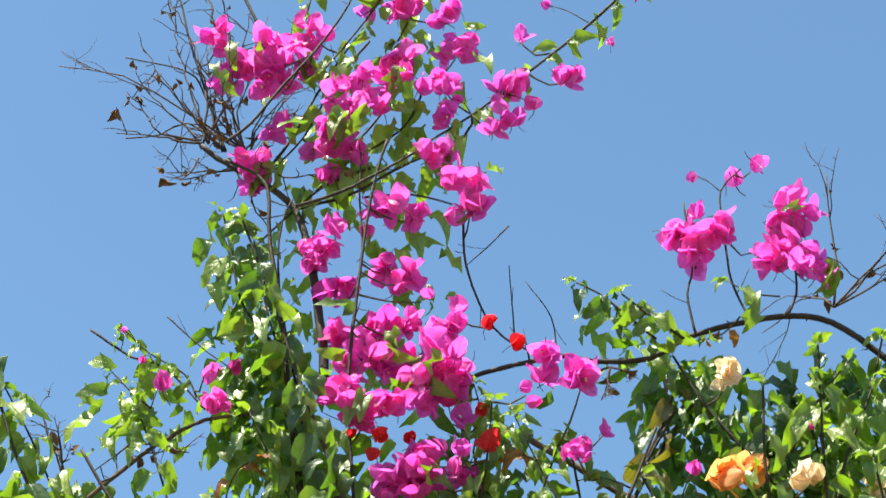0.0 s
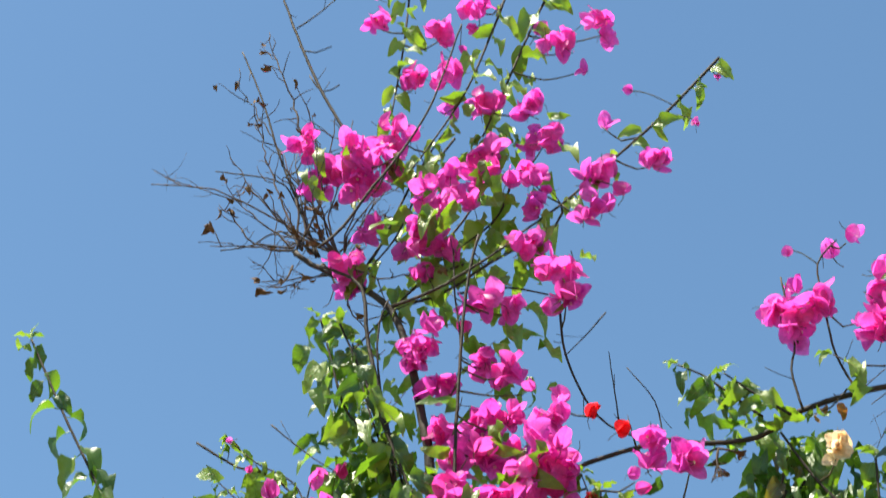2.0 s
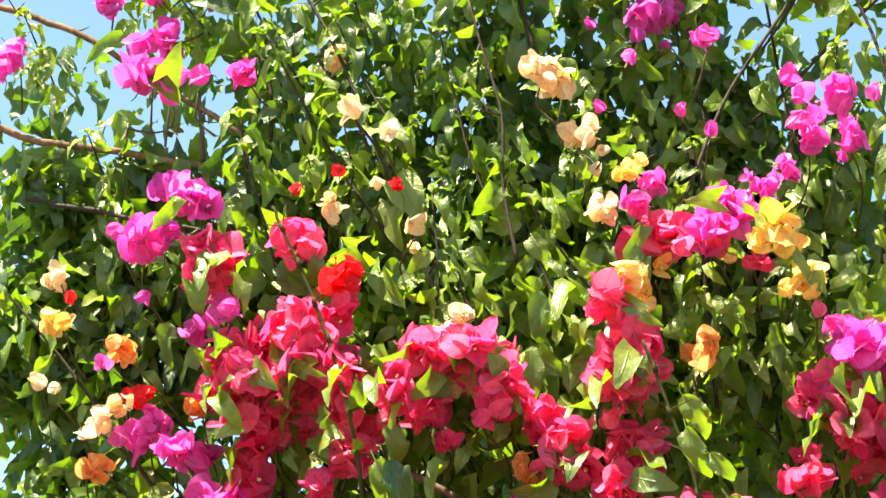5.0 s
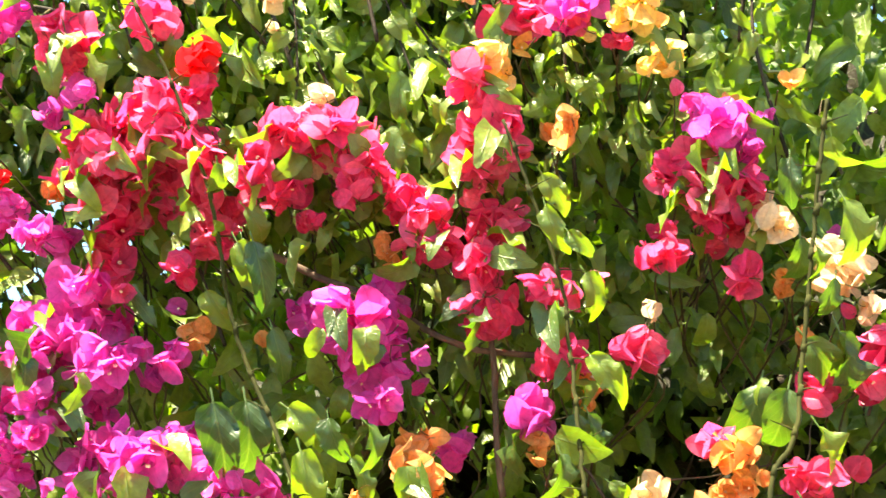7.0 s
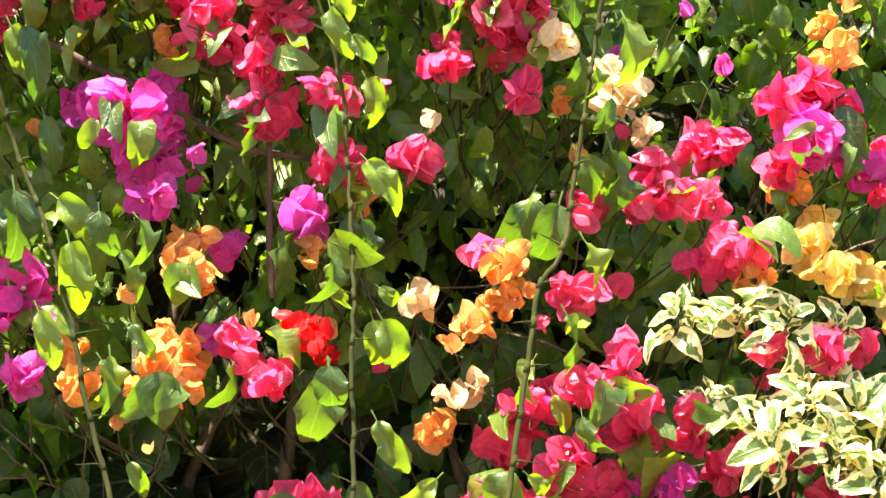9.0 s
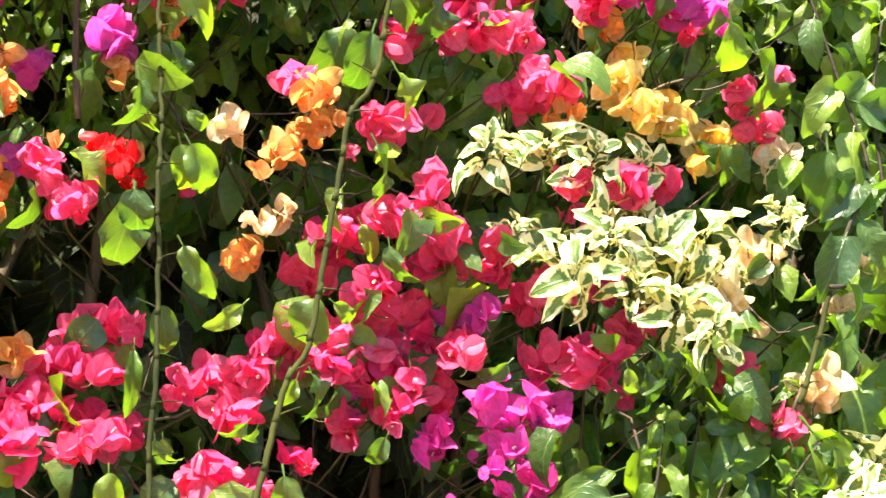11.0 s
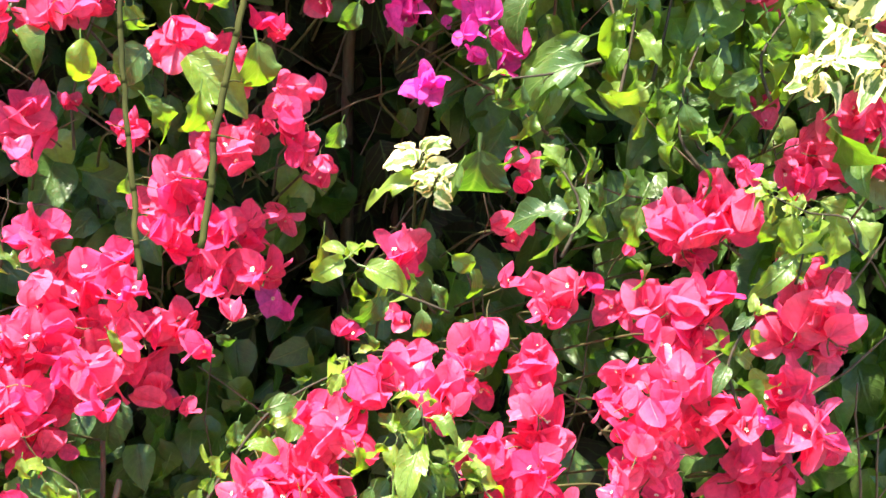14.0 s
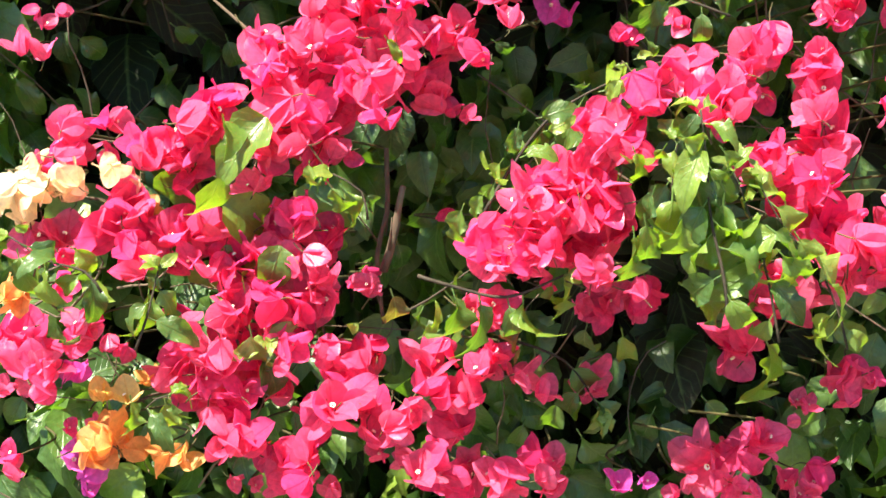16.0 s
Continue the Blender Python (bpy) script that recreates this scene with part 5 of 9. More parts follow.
spray(magenta, -0.356, 1.856, 1.935, 0.015, 0.017, 1)
spray(magenta, -0.34, 1.844, 1.93, 0.024, 0.013, 2)
spray(magenta, -0.331, 1.839, 1.894, 0.019, 0.019, 2)
spray(magenta, -0.303, 1.872, 1.913, 0.023, 0.024, 3)
spray(magenta, -0.241, 1.891, 2.114, 0.028, 0.022, 3)
spray(magenta, -0.209, 1.862, 2.112, 0.031, 0.025, 4)
spray(magenta, -0.198, 1.867, 2.081, 0.034, 0.021, 4)
spray(magenta, -0.19, 1.905, 2.057, 0.031, 0.025, 4)
spray(magenta, -0.172, 1.848, 2.015, 0.021, 0.018, 2)
spray(magenta, -0.169, 1.884, 2.09, 0.019, 0.019, 2)
spray(magenta, -0.153, 1.905, 2.043, 0.015, 0.015, 1)
spray(magenta, -0.141, 1.881, 2.063, 0.017, 0.013, 1)
spray(magenta, -0.125, 1.989, 1.88, 0.011, 0.025, 2)
spray(magenta, -0.102, 1.942, 1.979, 0.017, 0.025, 2)
spray(magenta, -0.017, 1.854, 1.992, 0.02, 0.024, 3)
spray(magenta, 0.524, 1.86, 2.095, 0.028, 0.024, 4)
spray(magenta, 0.536, 1.89, 2.07, 0.015, 0.012, 2)
spray(magenta, 0.575, 1.912, 2.094, 0.019, 0.028, 3)
spray(magenta, 0.603, 1.948, 2.076, 0.019, 0.019, 2)
spray(magenta, 0.632, 1.922, 2.072, 0.025, 0.019, 3)
spray(magenta, 0.677, 1.991, 2.06, 0.014, 0.011, 1)
bud(magenta, -0.358, 1.835, 1.853, 0.008)
spray(magenta, -0.304, 1.846, 1.828, 0.021, 0.019, 2)
spray(magenta, -0.285, 1.811, 1.873, 0.014, 0.014, 1)
spray(magenta, 0.233, 1.845, 1.634, 0.012, 0.013, 2)
spray(magenta, 0.35, 1.889, 1.722, 0.019, 0.016, 2)
spray(magenta, 0.361, 1.867, 1.698, 0.012, 0.012, 2)
spray(magenta, 0.374, 1.855, 1.716, 0.02, 0.018, 2)
spray(magenta, 0.389, 1.867, 1.662, 0.01, 0.014, 1)
spray(magenta, 0.325, 1.837, 1.586, 0.019, 0.023, 3)
spray(magenta, 0.335, 1.798, 1.508, 0.018, 0.023, 3)
spray(magenta, 0.367, 1.812, 1.622, 0.022, 0.017, 2)
spray(magenta, 0.373, 1.871, 1.564, 0.012, 0.009, 1)
spray(magenta, 0.384, 1.803, 1.576, 0.023, 0.016, 2)
spray(magenta, 0.385, 1.812, 1.544, 0.012, 0.011, 2)
spray(magenta, 0.396, 1.867, 1.603, 0.012, 0.012, 2)
spray(magenta, 0.423, 1.865, 1.568, 0.012, 0.012, 2)
spray(magenta, 0.434, 1.843, 1.542, 0.018, 0.021, 2)
spray(magenta, 0.437, 1.862, 1.612, 0.03, 0.023, 4)
spray(magenta, 0.189, 1.837, 1.271, 0.021, 0.017, 2)
spray(magenta, 0.68, 1.711, 1.17, 0.015, 0.018, 2)
spray(magenta, -0.32, 1.69, 0.944, 0.02, 0.016, 2)
spray(magenta, 0.78, 1.73, 1.03, 0.012, 0.018, 2)
spray(magenta, -0.312, 1.635, 0.846, 0.023, 0.011, 2)
spray(magenta, -0.309, 1.648, 0.865, 0.022, 0.02, 3)
spray(magenta, 0.251, 1.62, 0.832, 0.026, 0.013, 2)

# crimson flowers
spray(crimson, -0.549, 1.896, 2.439, 0.023, 0.02, 2)
spray(crimson, -0.54, 1.847, 2.441, 0.02, 0.03, 3)
spray(crimson, -0.528, 1.844, 2.445, 0.026, 0.023, 3)
spray(crimson, -0.521, 1.854, 2.418, 0.02, 0.013, 2)
spray(crimson, -0.464, 1.897, 2.412, 0.017, 0.011, 1)
spray(crimson, -0.438, 1.863, 2.475, 0.018, 0.023, 2)
spray(crimson, -0.433, 1.871, 2.47, 0.024, 0.025, 3)
spray(crimson, -0.431, 1.857, 2.376, 0.023, 0.018, 2)
spray(crimson, -0.019, 1.874, 2.459, 0.039, 0.022, 4)
spray(crimson, 0.003, 1.822, 2.423, 0.019, 0.014, 1)
spray(crimson, 0.044, 1.867, 2.449, 0.023, 0.018, 2)
spray(crimson, 0.096, 1.873, 2.418, 0.011, 0.014, 2)
spray(crimson, -0.716, 1.912, 2.137, 0.016, 0.016, 1)
spray(crimson, -0.531, 1.897, 2.3, 0.023, 0.019, 2)
spray(crimson, -0.517, 1.89, 2.331, 0.026, 0.026, 3)
spray(crimson, -0.494, 1.862, 2.33, 0.029, 0.022, 3)
spray(crimson, -0.492, 1.912, 2.182, 0.029, 0.026, 4)
spray(crimson, -0.486, 1.855, 2.261, 0.028, 0.025, 4)
spray(crimson, -0.482, 1.824, 2.294, 0.031, 0.019, 3)
spray(crimson, -0.479, 1.869, 2.342, 0.032, 0.026, 4)
spray(crimson, -0.476, 1.895, 2.229, 0.026, 0.016, 2)
spray(crimson, -0.468, 1.871, 2.144, 0.016, 0.016, 1)
spray(crimson, -0.458, 1.897, 2.256, 0.032, 0.026, 4)
spray(crimson, -0.454, 1.854, 2.282, 0.028, 0.022, 3)
spray(crimson, -0.427, 1.842, 2.323, 0.028, 0.025, 4)
spray(crimson, -0.425, 1.876, 2.325, 0.026, 0.026, 3)
spray(crimson, -0.419, 1.866, 2.291, 0.029, 0.022, 3)
spray(crimson, -0.415, 1.826, 2.361, 0.023, 0.016, 2)
spray(crimson, -0.408, 1.879, 2.268, 0.025, 0.019, 3)
spray(crimson, -0.401, 1.842, 2.333, 0.019, 0.019, 2)
spray(crimson, -0.399, 1.892, 2.325, 0.026, 0.023, 3)
spray(crimson, -0.396, 1.86, 2.177, 0.016, 0.019, 2)
spray(crimson, -0.393, 1.896, 2.246, 0.026, 0.019, 3)
spray(crimson, -0.38, 1.858, 2.375, 0.018, 0.019, 2)
spray(crimson, -0.376, 1.837, 2.297, 0.023, 0.022, 3)
spray(crimson, -0.363, 1.846, 2.262, 0.019, 0.019, 2)
spray(crimson, -0.359, 1.86, 2.208, 0.025, 0.02, 3)
spray(crimson, -0.341, 1.897, 2.244, 0.019, 0.016, 2)
bud(crimson, -0.336, 1.896, 2.301, 0.011)
spray(crimson, -0.327, 1.888, 2.287, 0.018, 0.016, 1)
spray(crimson, -0.312, 1.844, 2.271, 0.021, 0.021, 3)
spray(crimson, -0.298, 1.87, 2.32, 0.013, 0.016, 2)
spray(crimson, -0.289, 1.894, 2.341, 0.018, 0.019, 2)
spray(crimson, -0.282, 1.878, 2.323, 0.023, 0.023, 3)
spray(crimson, -0.281, 1.864, 2.257, 0.016, 0.018, 1)
spray(crimson, -0.278, 1.882, 2.261, 0.02, 0.019, 2)
spray(crimson, -0.274, 1.863, 2.316, 0.025, 0.025, 3)
spray(crimson, -0.262, 1.908, 2.24, 0.014, 0.014, 1)
spray(crimson, -0.256, 1.881, 2.228, 0.015, 0.011, 2)
spray(crimson, -0.252, 1.842, 2.325, 0.016, 0.018, 1)
spray(crimson, -0.243, 1.852, 2.336, 0.015, 0.014, 1)
spray(crimson, -0.236, 1.857, 2.321, 0.025, 0.022, 3)
spray(crimson, -0.23, 1.887, 2.343, 0.021, 0.021, 2)
spray(crimson, -0.225, 1.878, 2.247, 0.017, 0.014, 1)
spray(crimson, -0.218, 1.83, 2.323, 0.022, 0.019, 2)
spray(crimson, -0.217, 1.857, 2.242, 0.017, 0.015, 1)
spray(crimson, -0.209, 1.898, 2.298, 0.019, 0.016, 2)
spray(crimson, -0.196, 1.846, 2.267, 0.022, 0.019, 2)
spray(crimson, -0.192, 1.892, 2.329, 0.013, 0.022, 2)
spray(crimson, -0.191, 1.896, 2.282, 0.025, 0.025, 3)
spray(crimson, -0.187, 1.887, 2.326, 0.01, 0.022, 1)
spray(crimson, -0.176, 1.842, 2.28, 0.022, 0.011, 2)
spray(crimson, -0.154, 1.886, 2.248, 0.016, 0.018, 2)
spray(crimson, -0.15, 1.897, 2.249, 0.018, 0.016, 2)
spray(crimson, -0.136, 1.884, 2.181, 0.012, 0.011, 2)
spray(crimson, -0.125, 1.913, 2.209, 0.022, 0.022, 3)
spray(crimson, -0.123, 1.882, 2.196, 0.024, 0.024, 3)
spray(crimson, -0.119, 1.869, 2.224, 0.018, 0.018, 2)
spray(crimson, -0.118, 1.865, 2.23, 0.016, 0.016, 1)
spray(crimson, -0.088, 1.857, 2.243, 0.014, 0.015, 1)
spray(crimson, -0.08, 1.874, 2.254, 0.014, 0.015, 1)
spray(crimson, -0.076, 1.873, 2.29, 0.018, 0.022, 2)
spray(crimson, -0.073, 1.909, 2.146, 0.018, 0.014, 1)
spray(crimson, -0.071, 1.829, 2.364, 0.024, 0.02, 3)
spray(crimson, -0.069, 1.867, 2.125, 0.03, 0.018, 3)
spray(crimson, -0.067, 1.883, 2.171, 0.025, 0.022, 3)
spray(crimson, -0.066, 1.858, 2.162, 0.023, 0.018, 2)
spray(crimson, -0.065, 1.843, 2.286, 0.024, 0.022, 3)
spray(crimson, -0.059, 1.891, 2.296, 0.025, 0.031, 4)
spray(crimson, -0.053, 1.905, 2.215, 0.028, 0.022, 3)
spray(crimson, -0.048, 1.901, 2.218, 0.021, 0.023, 3)
spray(crimson, -0.043, 1.849, 2.307, 0.025, 0.025, 3)
spray(crimson, -0.04, 1.873, 2.328, 0.02, 0.023, 2)
spray(crimson, -0.034, 1.837, 2.282, 0.015, 0.015, 1)
spray(crimson, -0.033, 1.887, 2.286, 0.016, 0.016, 1)
spray(crimson, -0.017, 1.931, 2.239, 0.01, 0.017, 1)
spray(crimson, 0.009, 1.859, 2.127, 0.023, 0.019, 3)
spray(crimson, 0.01, 1.882, 2.138, 0.025, 0.012, 2)
spray(crimson, 0.049, 1.898, 2.142, 0.015, 0.016, 1)
spray(crimson, 0.129, 1.868, 2.168, 0.02, 0.016, 2)
spray(crimson, 0.136, 1.903, 2.207, 0.011, 0.013, 2)
spray(crimson, 0.139, 1.858, 2.166, 0.024, 0.017, 2)
bud(crimson, 0.154, 1.844, 2.351, 0.01)
spray(crimson, 0.155, 1.891, 2.271, 0.022, 0.025, 3)
spray(crimson, 0.155, 1.896, 2.254, 0.025, 0.025, 3)
spray(crimson, 0.164, 1.882, 2.276, 0.018, 0.01, 1)
spray(crimson, 0.185, 1.882, 2.208, 0.019, 0.015, 2)
spray(crimson, 0.188, 1.857, 2.239, 0.028, 0.025, 4)
spray(crimson, 0.191, 1.874, 2.234, 0.031, 0.028, 5)
spray(crimson, 0.193, 1.933, 2.196, 0.013, 0.013, 2)
spray(crimson, 0.198, 1.859, 2.273, 0.021, 0.013, 2)
spray(crimson, 0.213, 1.868, 2.146, 0.016, 0.016, 1)
spray(crimson, 0.218, 1.858, 2.14, 0.018, 0.018, 2)
spray(crimson, 0.222, 1.891, 2.255, 0.024, 0.019, 2)
spray(crimson, 0.225, 1.91, 2.212, 0.038, 0.018, 4)
spray(crimson, 0.228, 1.876, 2.241, 0.019, 0.019, 2)
spray(crimson, 0.497, 1.869, 2.126, 0.02, 0.022, 2)
spray(crimson, 0.545, 1.882, 2.151, 0.025, 0.022, 3)
spray(crimson, 0.575, 1.906, 2.125, 0.019, 0.019, 2)
bud(crimson, -0.076, 1.893, 2.104, 0.012)
spray(crimson, -0.065, 1.913, 2.108, 0.022, 0.016, 2)
spray(crimson, -0.051, 1.877, 2.109, 0.02, 0.02, 2)
spray(crimson, -0.002, 1.912, 2.115, 0.014, 0.01, 1)
spray(crimson, 0.016, 1.891, 2.058, 0.028, 0.018, 3)
spray(crimson, 0.018, 1.861, 2.056, 0.027, 0.018, 3)
spray(crimson, 0.102, 1.899, 2.065, 0.023, 0.019, 2)
spray(crimson, 0.108, 1.913, 2.076, 0.02, 0.017, 2)
spray(crimson, 0.175, 1.849, 1.957, 0.016, 0.016, 2)
spray(crimson, 0.232, 1.859, 1.889, 0.013, 0.013, 1)
spray(crimson, 0.267, 1.823, 1.912, 0.024, 0.018, 3)
spray(crimson, 0.283, 1.884, 2.016, 0.019, 0.022, 2)
bud(crimson, 0.323, 1.901, 1.933, 0.016)
bud(crimson, 0.328, 1.897, 2.104, 0.01)
spray(crimson, 0.338, 1.89, 2.022, 0.023, 0.018, 2)
spray(crimson, 0.363, 1.905, 2.049, 0.022, 0.025, 3)
spray(crimson, 0.382, 1.877, 2.025, 0.018, 0.018, 2)
spray(crimson, 0.411, 1.887, 1.952, 0.021, 0.018, 2)
spray(crimson, 0.412, 1.859, 2.018, 0.022, 0.018, 2)
spray(crimson, 0.432, 1.957, 2.099, 0.032, 0.026, 4)
spray(crimson, 0.432, 1.872, 1.946, 0.018, 0.013, 1)
spray(crimson, 0.439, 1.841, 1.969, 0.024, 0.019, 3)
spray(crimson, 0.469, 1.868, 1.961, 0.018, 0.016, 2)
spray(crimson, 0.496, 1.857, 2.057, 0.021, 0.018, 2)
spray(crimson, 0.642, 1.986, 2.055, 0.02, 0.013, 2)
spray(crimson, 0.644, 1.95, 2.104, 0.019, 0.012, 2)
spray(crimson, 0.676, 1.907, 1.968, 0.016, 0.018, 2)
spray(crimson, 0.701, 1.925, 1.939, 0.025, 0.016, 2)
spray(crimson, 0.746, 1.966, 2.006, 0.014, 0.02, 1)
spray(crimson, 0.958, 1.969, 1.951, 0.02, 0.013, 2)
spray(crimson, -0.081, 1.838, 1.854, 0.02, 0.026, 3)
spray(crimson, -0.078, 1.852, 1.814, 0.018, 0.013, 1)
spray(crimson, -0.067, 1.875, 1.656, 0.026, 0.021, 3)
spray(crimson, -0.047, 1.804, 1.822, 0.022, 0.017, 2)
spray(crimson, -0.044, 1.856, 1.679, 0.02, 0.023, 3)
spray(crimson, -0.025, 1.827, 1.656, 0.026, 0.017, 3)
spray(crimson, -0.016, 1.874, 1.692, 0.024, 0.021, 3)
spray(crimson, 0.008, 1.837, 1.697, 0.014, 0.017, 2)
spray(crimson, 0.061, 1.836, 1.629, 0.012, 0.012, 2)
bud(crimson, 0.064, 1.976, 1.851, 0.01)
spray(crimson, 0.073, 1.857, 1.646, 0.029, 0.013, 2)
bud(crimson, 0.085, 1.878, 1.664, 0.012)
spray(crimson, 0.12, 1.871, 1.641, 0.021, 0.024, 3)
spray(crimson, 0.141, 1.832, 1.659, 0.017, 0.02, 2)
spray(crimson, 0.155, 1.876, 1.683, 0.017, 0.018, 2)
spray(crimson, 0.158, 1.832, 1.705, 0.015, 0.015, 1)
spray(crimson, 0.191, 1.872, 1.665, 0.027, 0.021, 3)
spray(crimson, 0.191, 1.893, 1.756, 0.024, 0.023, 3)
spray(crimson, 0.207, 1.813, 1.8, 0.026, 0.01, 2)
spray(crimson, 0.211, 1.835, 1.695, 0.02, 0.018, 2)
spray(crimson, 0.214, 1.88, 1.786, 0.023, 0.019, 3)
spray(crimson, 0.229, 1.83, 1.66, 0.026, 0.017, 3)
spray(crimson, 0.242, 1.866, 1.797, 0.018, 0.017, 2)
spray(crimson, 0.243, 1.863, 1.696, 0.024, 0.021, 3)
spray(crimson, 0.246, 1.869, 1.815, 0.018, 0.012, 2)
spray(crimson, 0.258, 1.84, 1.731, 0.022, 0.024, 3)
spray(crimson, 0.261, 1.852, 1.637, 0.018, 0.015, 2)
spray(crimson, 0.264, 1.881, 1.678, 0.027, 0.021, 3)
spray(crimson, 0.272, 1.813, 1.816, 0.023, 0.017, 3)
spray(crimson, 0.284, 1.849, 1.661, 0.027, 0.021, 3)
spray(crimson, 0.292, 1.818, 1.638, 0.017, 0.015, 2)
spray(crimson, 0.297, 1.917, 1.818, 0.022, 0.017, 2)
spray(crimson, 0.303, 1.811, 1.801, 0.023, 0.013, 2)
spray(crimson, 0.308, 1.878, 1.715, 0.018, 0.021, 2)
spray(crimson, 0.312, 1.806, 1.847, 0.016, 0.023, 2)
spray(crimson, 0.316, 1.893, 1.807, 0.015, 0.015, 1)
spray(crimson, 0.319, 1.912, 1.771, 0.014, 0.011, 2)
spray(crimson, 0.323, 1.87, 1.667, 0.024, 0.018, 3)
spray(crimson, 0.329, 1.867, 1.626, 0.021, 0.015, 2)
spray(crimson, 0.332, 1.859, 1.787, 0.025, 0.029, 4)
spray(crimson, 0.337, 1.873, 1.827, 0.018, 0.012, 2)
spray(crimson, 0.352, 1.826, 1.682, 0.021, 0.018, 2)
spray(crimson, 0.386, 1.853, 1.779, 0.017, 0.027, 3)
spray(crimson, 0.428, 1.893, 1.733, 0.017, 0.02, 2)
spray(crimson, 0.44, 1.862, 1.669, 0.02, 0.021, 2)
spray(crimson, 0.448, 1.861, 1.747, 0.021, 0.018, 2)
spray(crimson, 0.463, 1.816, 1.858, 0.017, 0.015, 2)
spray(crimson, 0.477, 1.866, 1.831, 0.012, 0.011, 2)
spray(crimson, 0.485, 1.862, 1.748, 0.024, 0.014, 2)
spray(crimson, 0.492, 1.826, 1.67, 0.03, 0.028, 5)
spray(crimson, 0.525, 1.871, 1.643, 0.018, 0.015, 2)
spray(crimson, 0.531, 1.918, 1.754, 0.012, 0.014, 2)
spray(crimson, 0.533, 1.835, 1.857, 0.021, 0.019, 2)
spray(crimson, 0.537, 1.847, 1.706, 0.019, 0.019, 2)
spray(crimson, 0.576, 1.875, 1.867, 0.025, 0.017, 2)
spray(crimson, 0.644, 1.842, 1.66, 0.025, 0.019, 3)
spray(crimson, 0.911, 1.887, 1.765, 0.023, 0.024, 3)
spray(crimson, 0.94, 1.895, 1.723, 0.019, 0.013, 2)
spray(crimson, -0.126, 1.839, 1.615, 0.021, 0.02, 3)
spray(crimson, -0.106, 1.817, 1.56, 0.025, 0.008, 1)
spray(crimson, -0.1, 1.801, 1.583, 0.025, 0.022, 4)
spray(crimson, -0.082, 1.854, 1.615, 0.032, 0.02, 4)
spray(crimson, -0.065, 1.765, 1.445, 0.014, 0.016, 2)
spray(crimson, -0.062, 1.818, 1.467, 0.025, 0.025, 4)
spray(crimson, -0.045, 1.812, 1.572, 0.025, 0.016, 3)
spray(crimson, -0.042, 1.857, 1.604, 0.026, 0.02, 3)
spray(crimson, -0.018, 1.847, 1.492, 0.023, 0.01, 2)
spray(crimson, -0.017, 1.822, 1.583, 0.026, 0.02, 3)
spray(crimson, 0.007, 1.858, 1.593, 0.015, 0.017, 2)
spray(crimson, 0.015, 1.813, 1.511, 0.02, 0.014, 2)
spray(crimson, 0.038, 1.814, 1.465, 0.017, 0.02, 2)
spray(crimson, 0.043, 1.811, 1.453, 0.02, 0.011, 2)
spray(crimson, 0.059, 1.804, 1.382, 0.019, 0.02, 2)
spray(crimson, 0.064, 1.817, 1.533, 0.014, 0.012, 1)
bud(crimson, 0.074, 1.843, 1.558, 0.008)
spray(crimson, 0.085, 1.823, 1.416, 0.023, 0.011, 2)
spray(crimson, 0.086, 1.797, 1.545, 0.028, 0.02, 4)
spray(crimson, 0.089, 1.768, 1.41, 0.023, 0.022, 4)
spray(crimson, 0.113, 1.832, 1.612, 0.023, 0.02, 3)
spray(crimson, 0.121, 1.843, 1.531, 0.023, 0.02, 3)
spray(crimson, 0.138, 1.766, 1.448, 0.023, 0.023, 4)
spray(crimson, 0.141, 1.792, 1.517, 0.017, 0.02, 2)
spray(crimson, 0.169, 1.819, 1.458, 0.017, 0.014, 2)
spray(crimson, 0.184, 1.843, 1.569, 0.021, 0.014, 2)
spray(crimson, 0.191, 1.778, 1.485, 0.016, 0.017, 2)
spray(crimson, 0.207, 1.833, 1.497, 0.026, 0.017, 3)
spray(crimson, 0.209, 1.788, 1.45, 0.018, 0.02, 2)
spray(crimson, 0.225, 1.774, 1.426, 0.017, 0.013, 2)
spray(crimson, 0.229, 1.827, 1.597, 0.017, 0.019, 2)
spray(crimson, 0.272, 1.82, 1.609, 0.014, 0.02, 2)
spray(crimson, 0.444, 1.801, 1.419, 0.021, 0.015, 2)
bud(crimson, 0.649, 1.807, 1.403, 0.015)
spray(crimson, 0.673, 1.829, 1.613, 0.012, 0.012, 2)
spray(crimson, 0.685, 1.783, 1.415, 0.03, 0.012, 2)
spray(crimson, 0.694, 1.855, 1.595, 0.027, 0.027, 4)
spray(crimson, 0.736, 1.799, 1.405, 0.027, 0.018, 3)
spray(crimson, 0.737, 1.892, 1.479, 0.016, 0.018, 2)
spray(crimson, 0.777, 1.807, 1.428, 0.037, 0.027, 6)
spray(crimson, 0.794, 1.771, 1.469, 0.036, 0.024, 5)
spray(crimson, 0.827, 1.787, 1.424, 0.03, 0.024, 4)
spray(crimson, 0.85, 1.829, 1.568, 0.012, 0.012, 2)
spray(crimson, 0.853, 1.791, 1.533, 0.027, 0.03, 5)
spray(crimson, 0.855, 1.818, 1.562, 0.019, 0.014, 1)
spray(crimson, 0.864, 1.767, 1.42, 0.027, 0.018, 3)
spray(crimson, 0.889, 1.824, 1.481, 0.025, 0.022, 3)
spray(crimson, 0.915, 1.837, 1.511, 0.022, 0.019, 2)
spray(crimson, 0.917, 1.815, 1.556, 0.012, 0.019, 2)
spray(crimson, 0.934, 1.846, 1.466, 0.013, 0.019, 2)
spray(crimson, -0.391, 2, 1.221, 0.024, 0.019, 2)
spray(crimson, -0.385, 2.015, 1.246, 0.026, 0.013, 2)
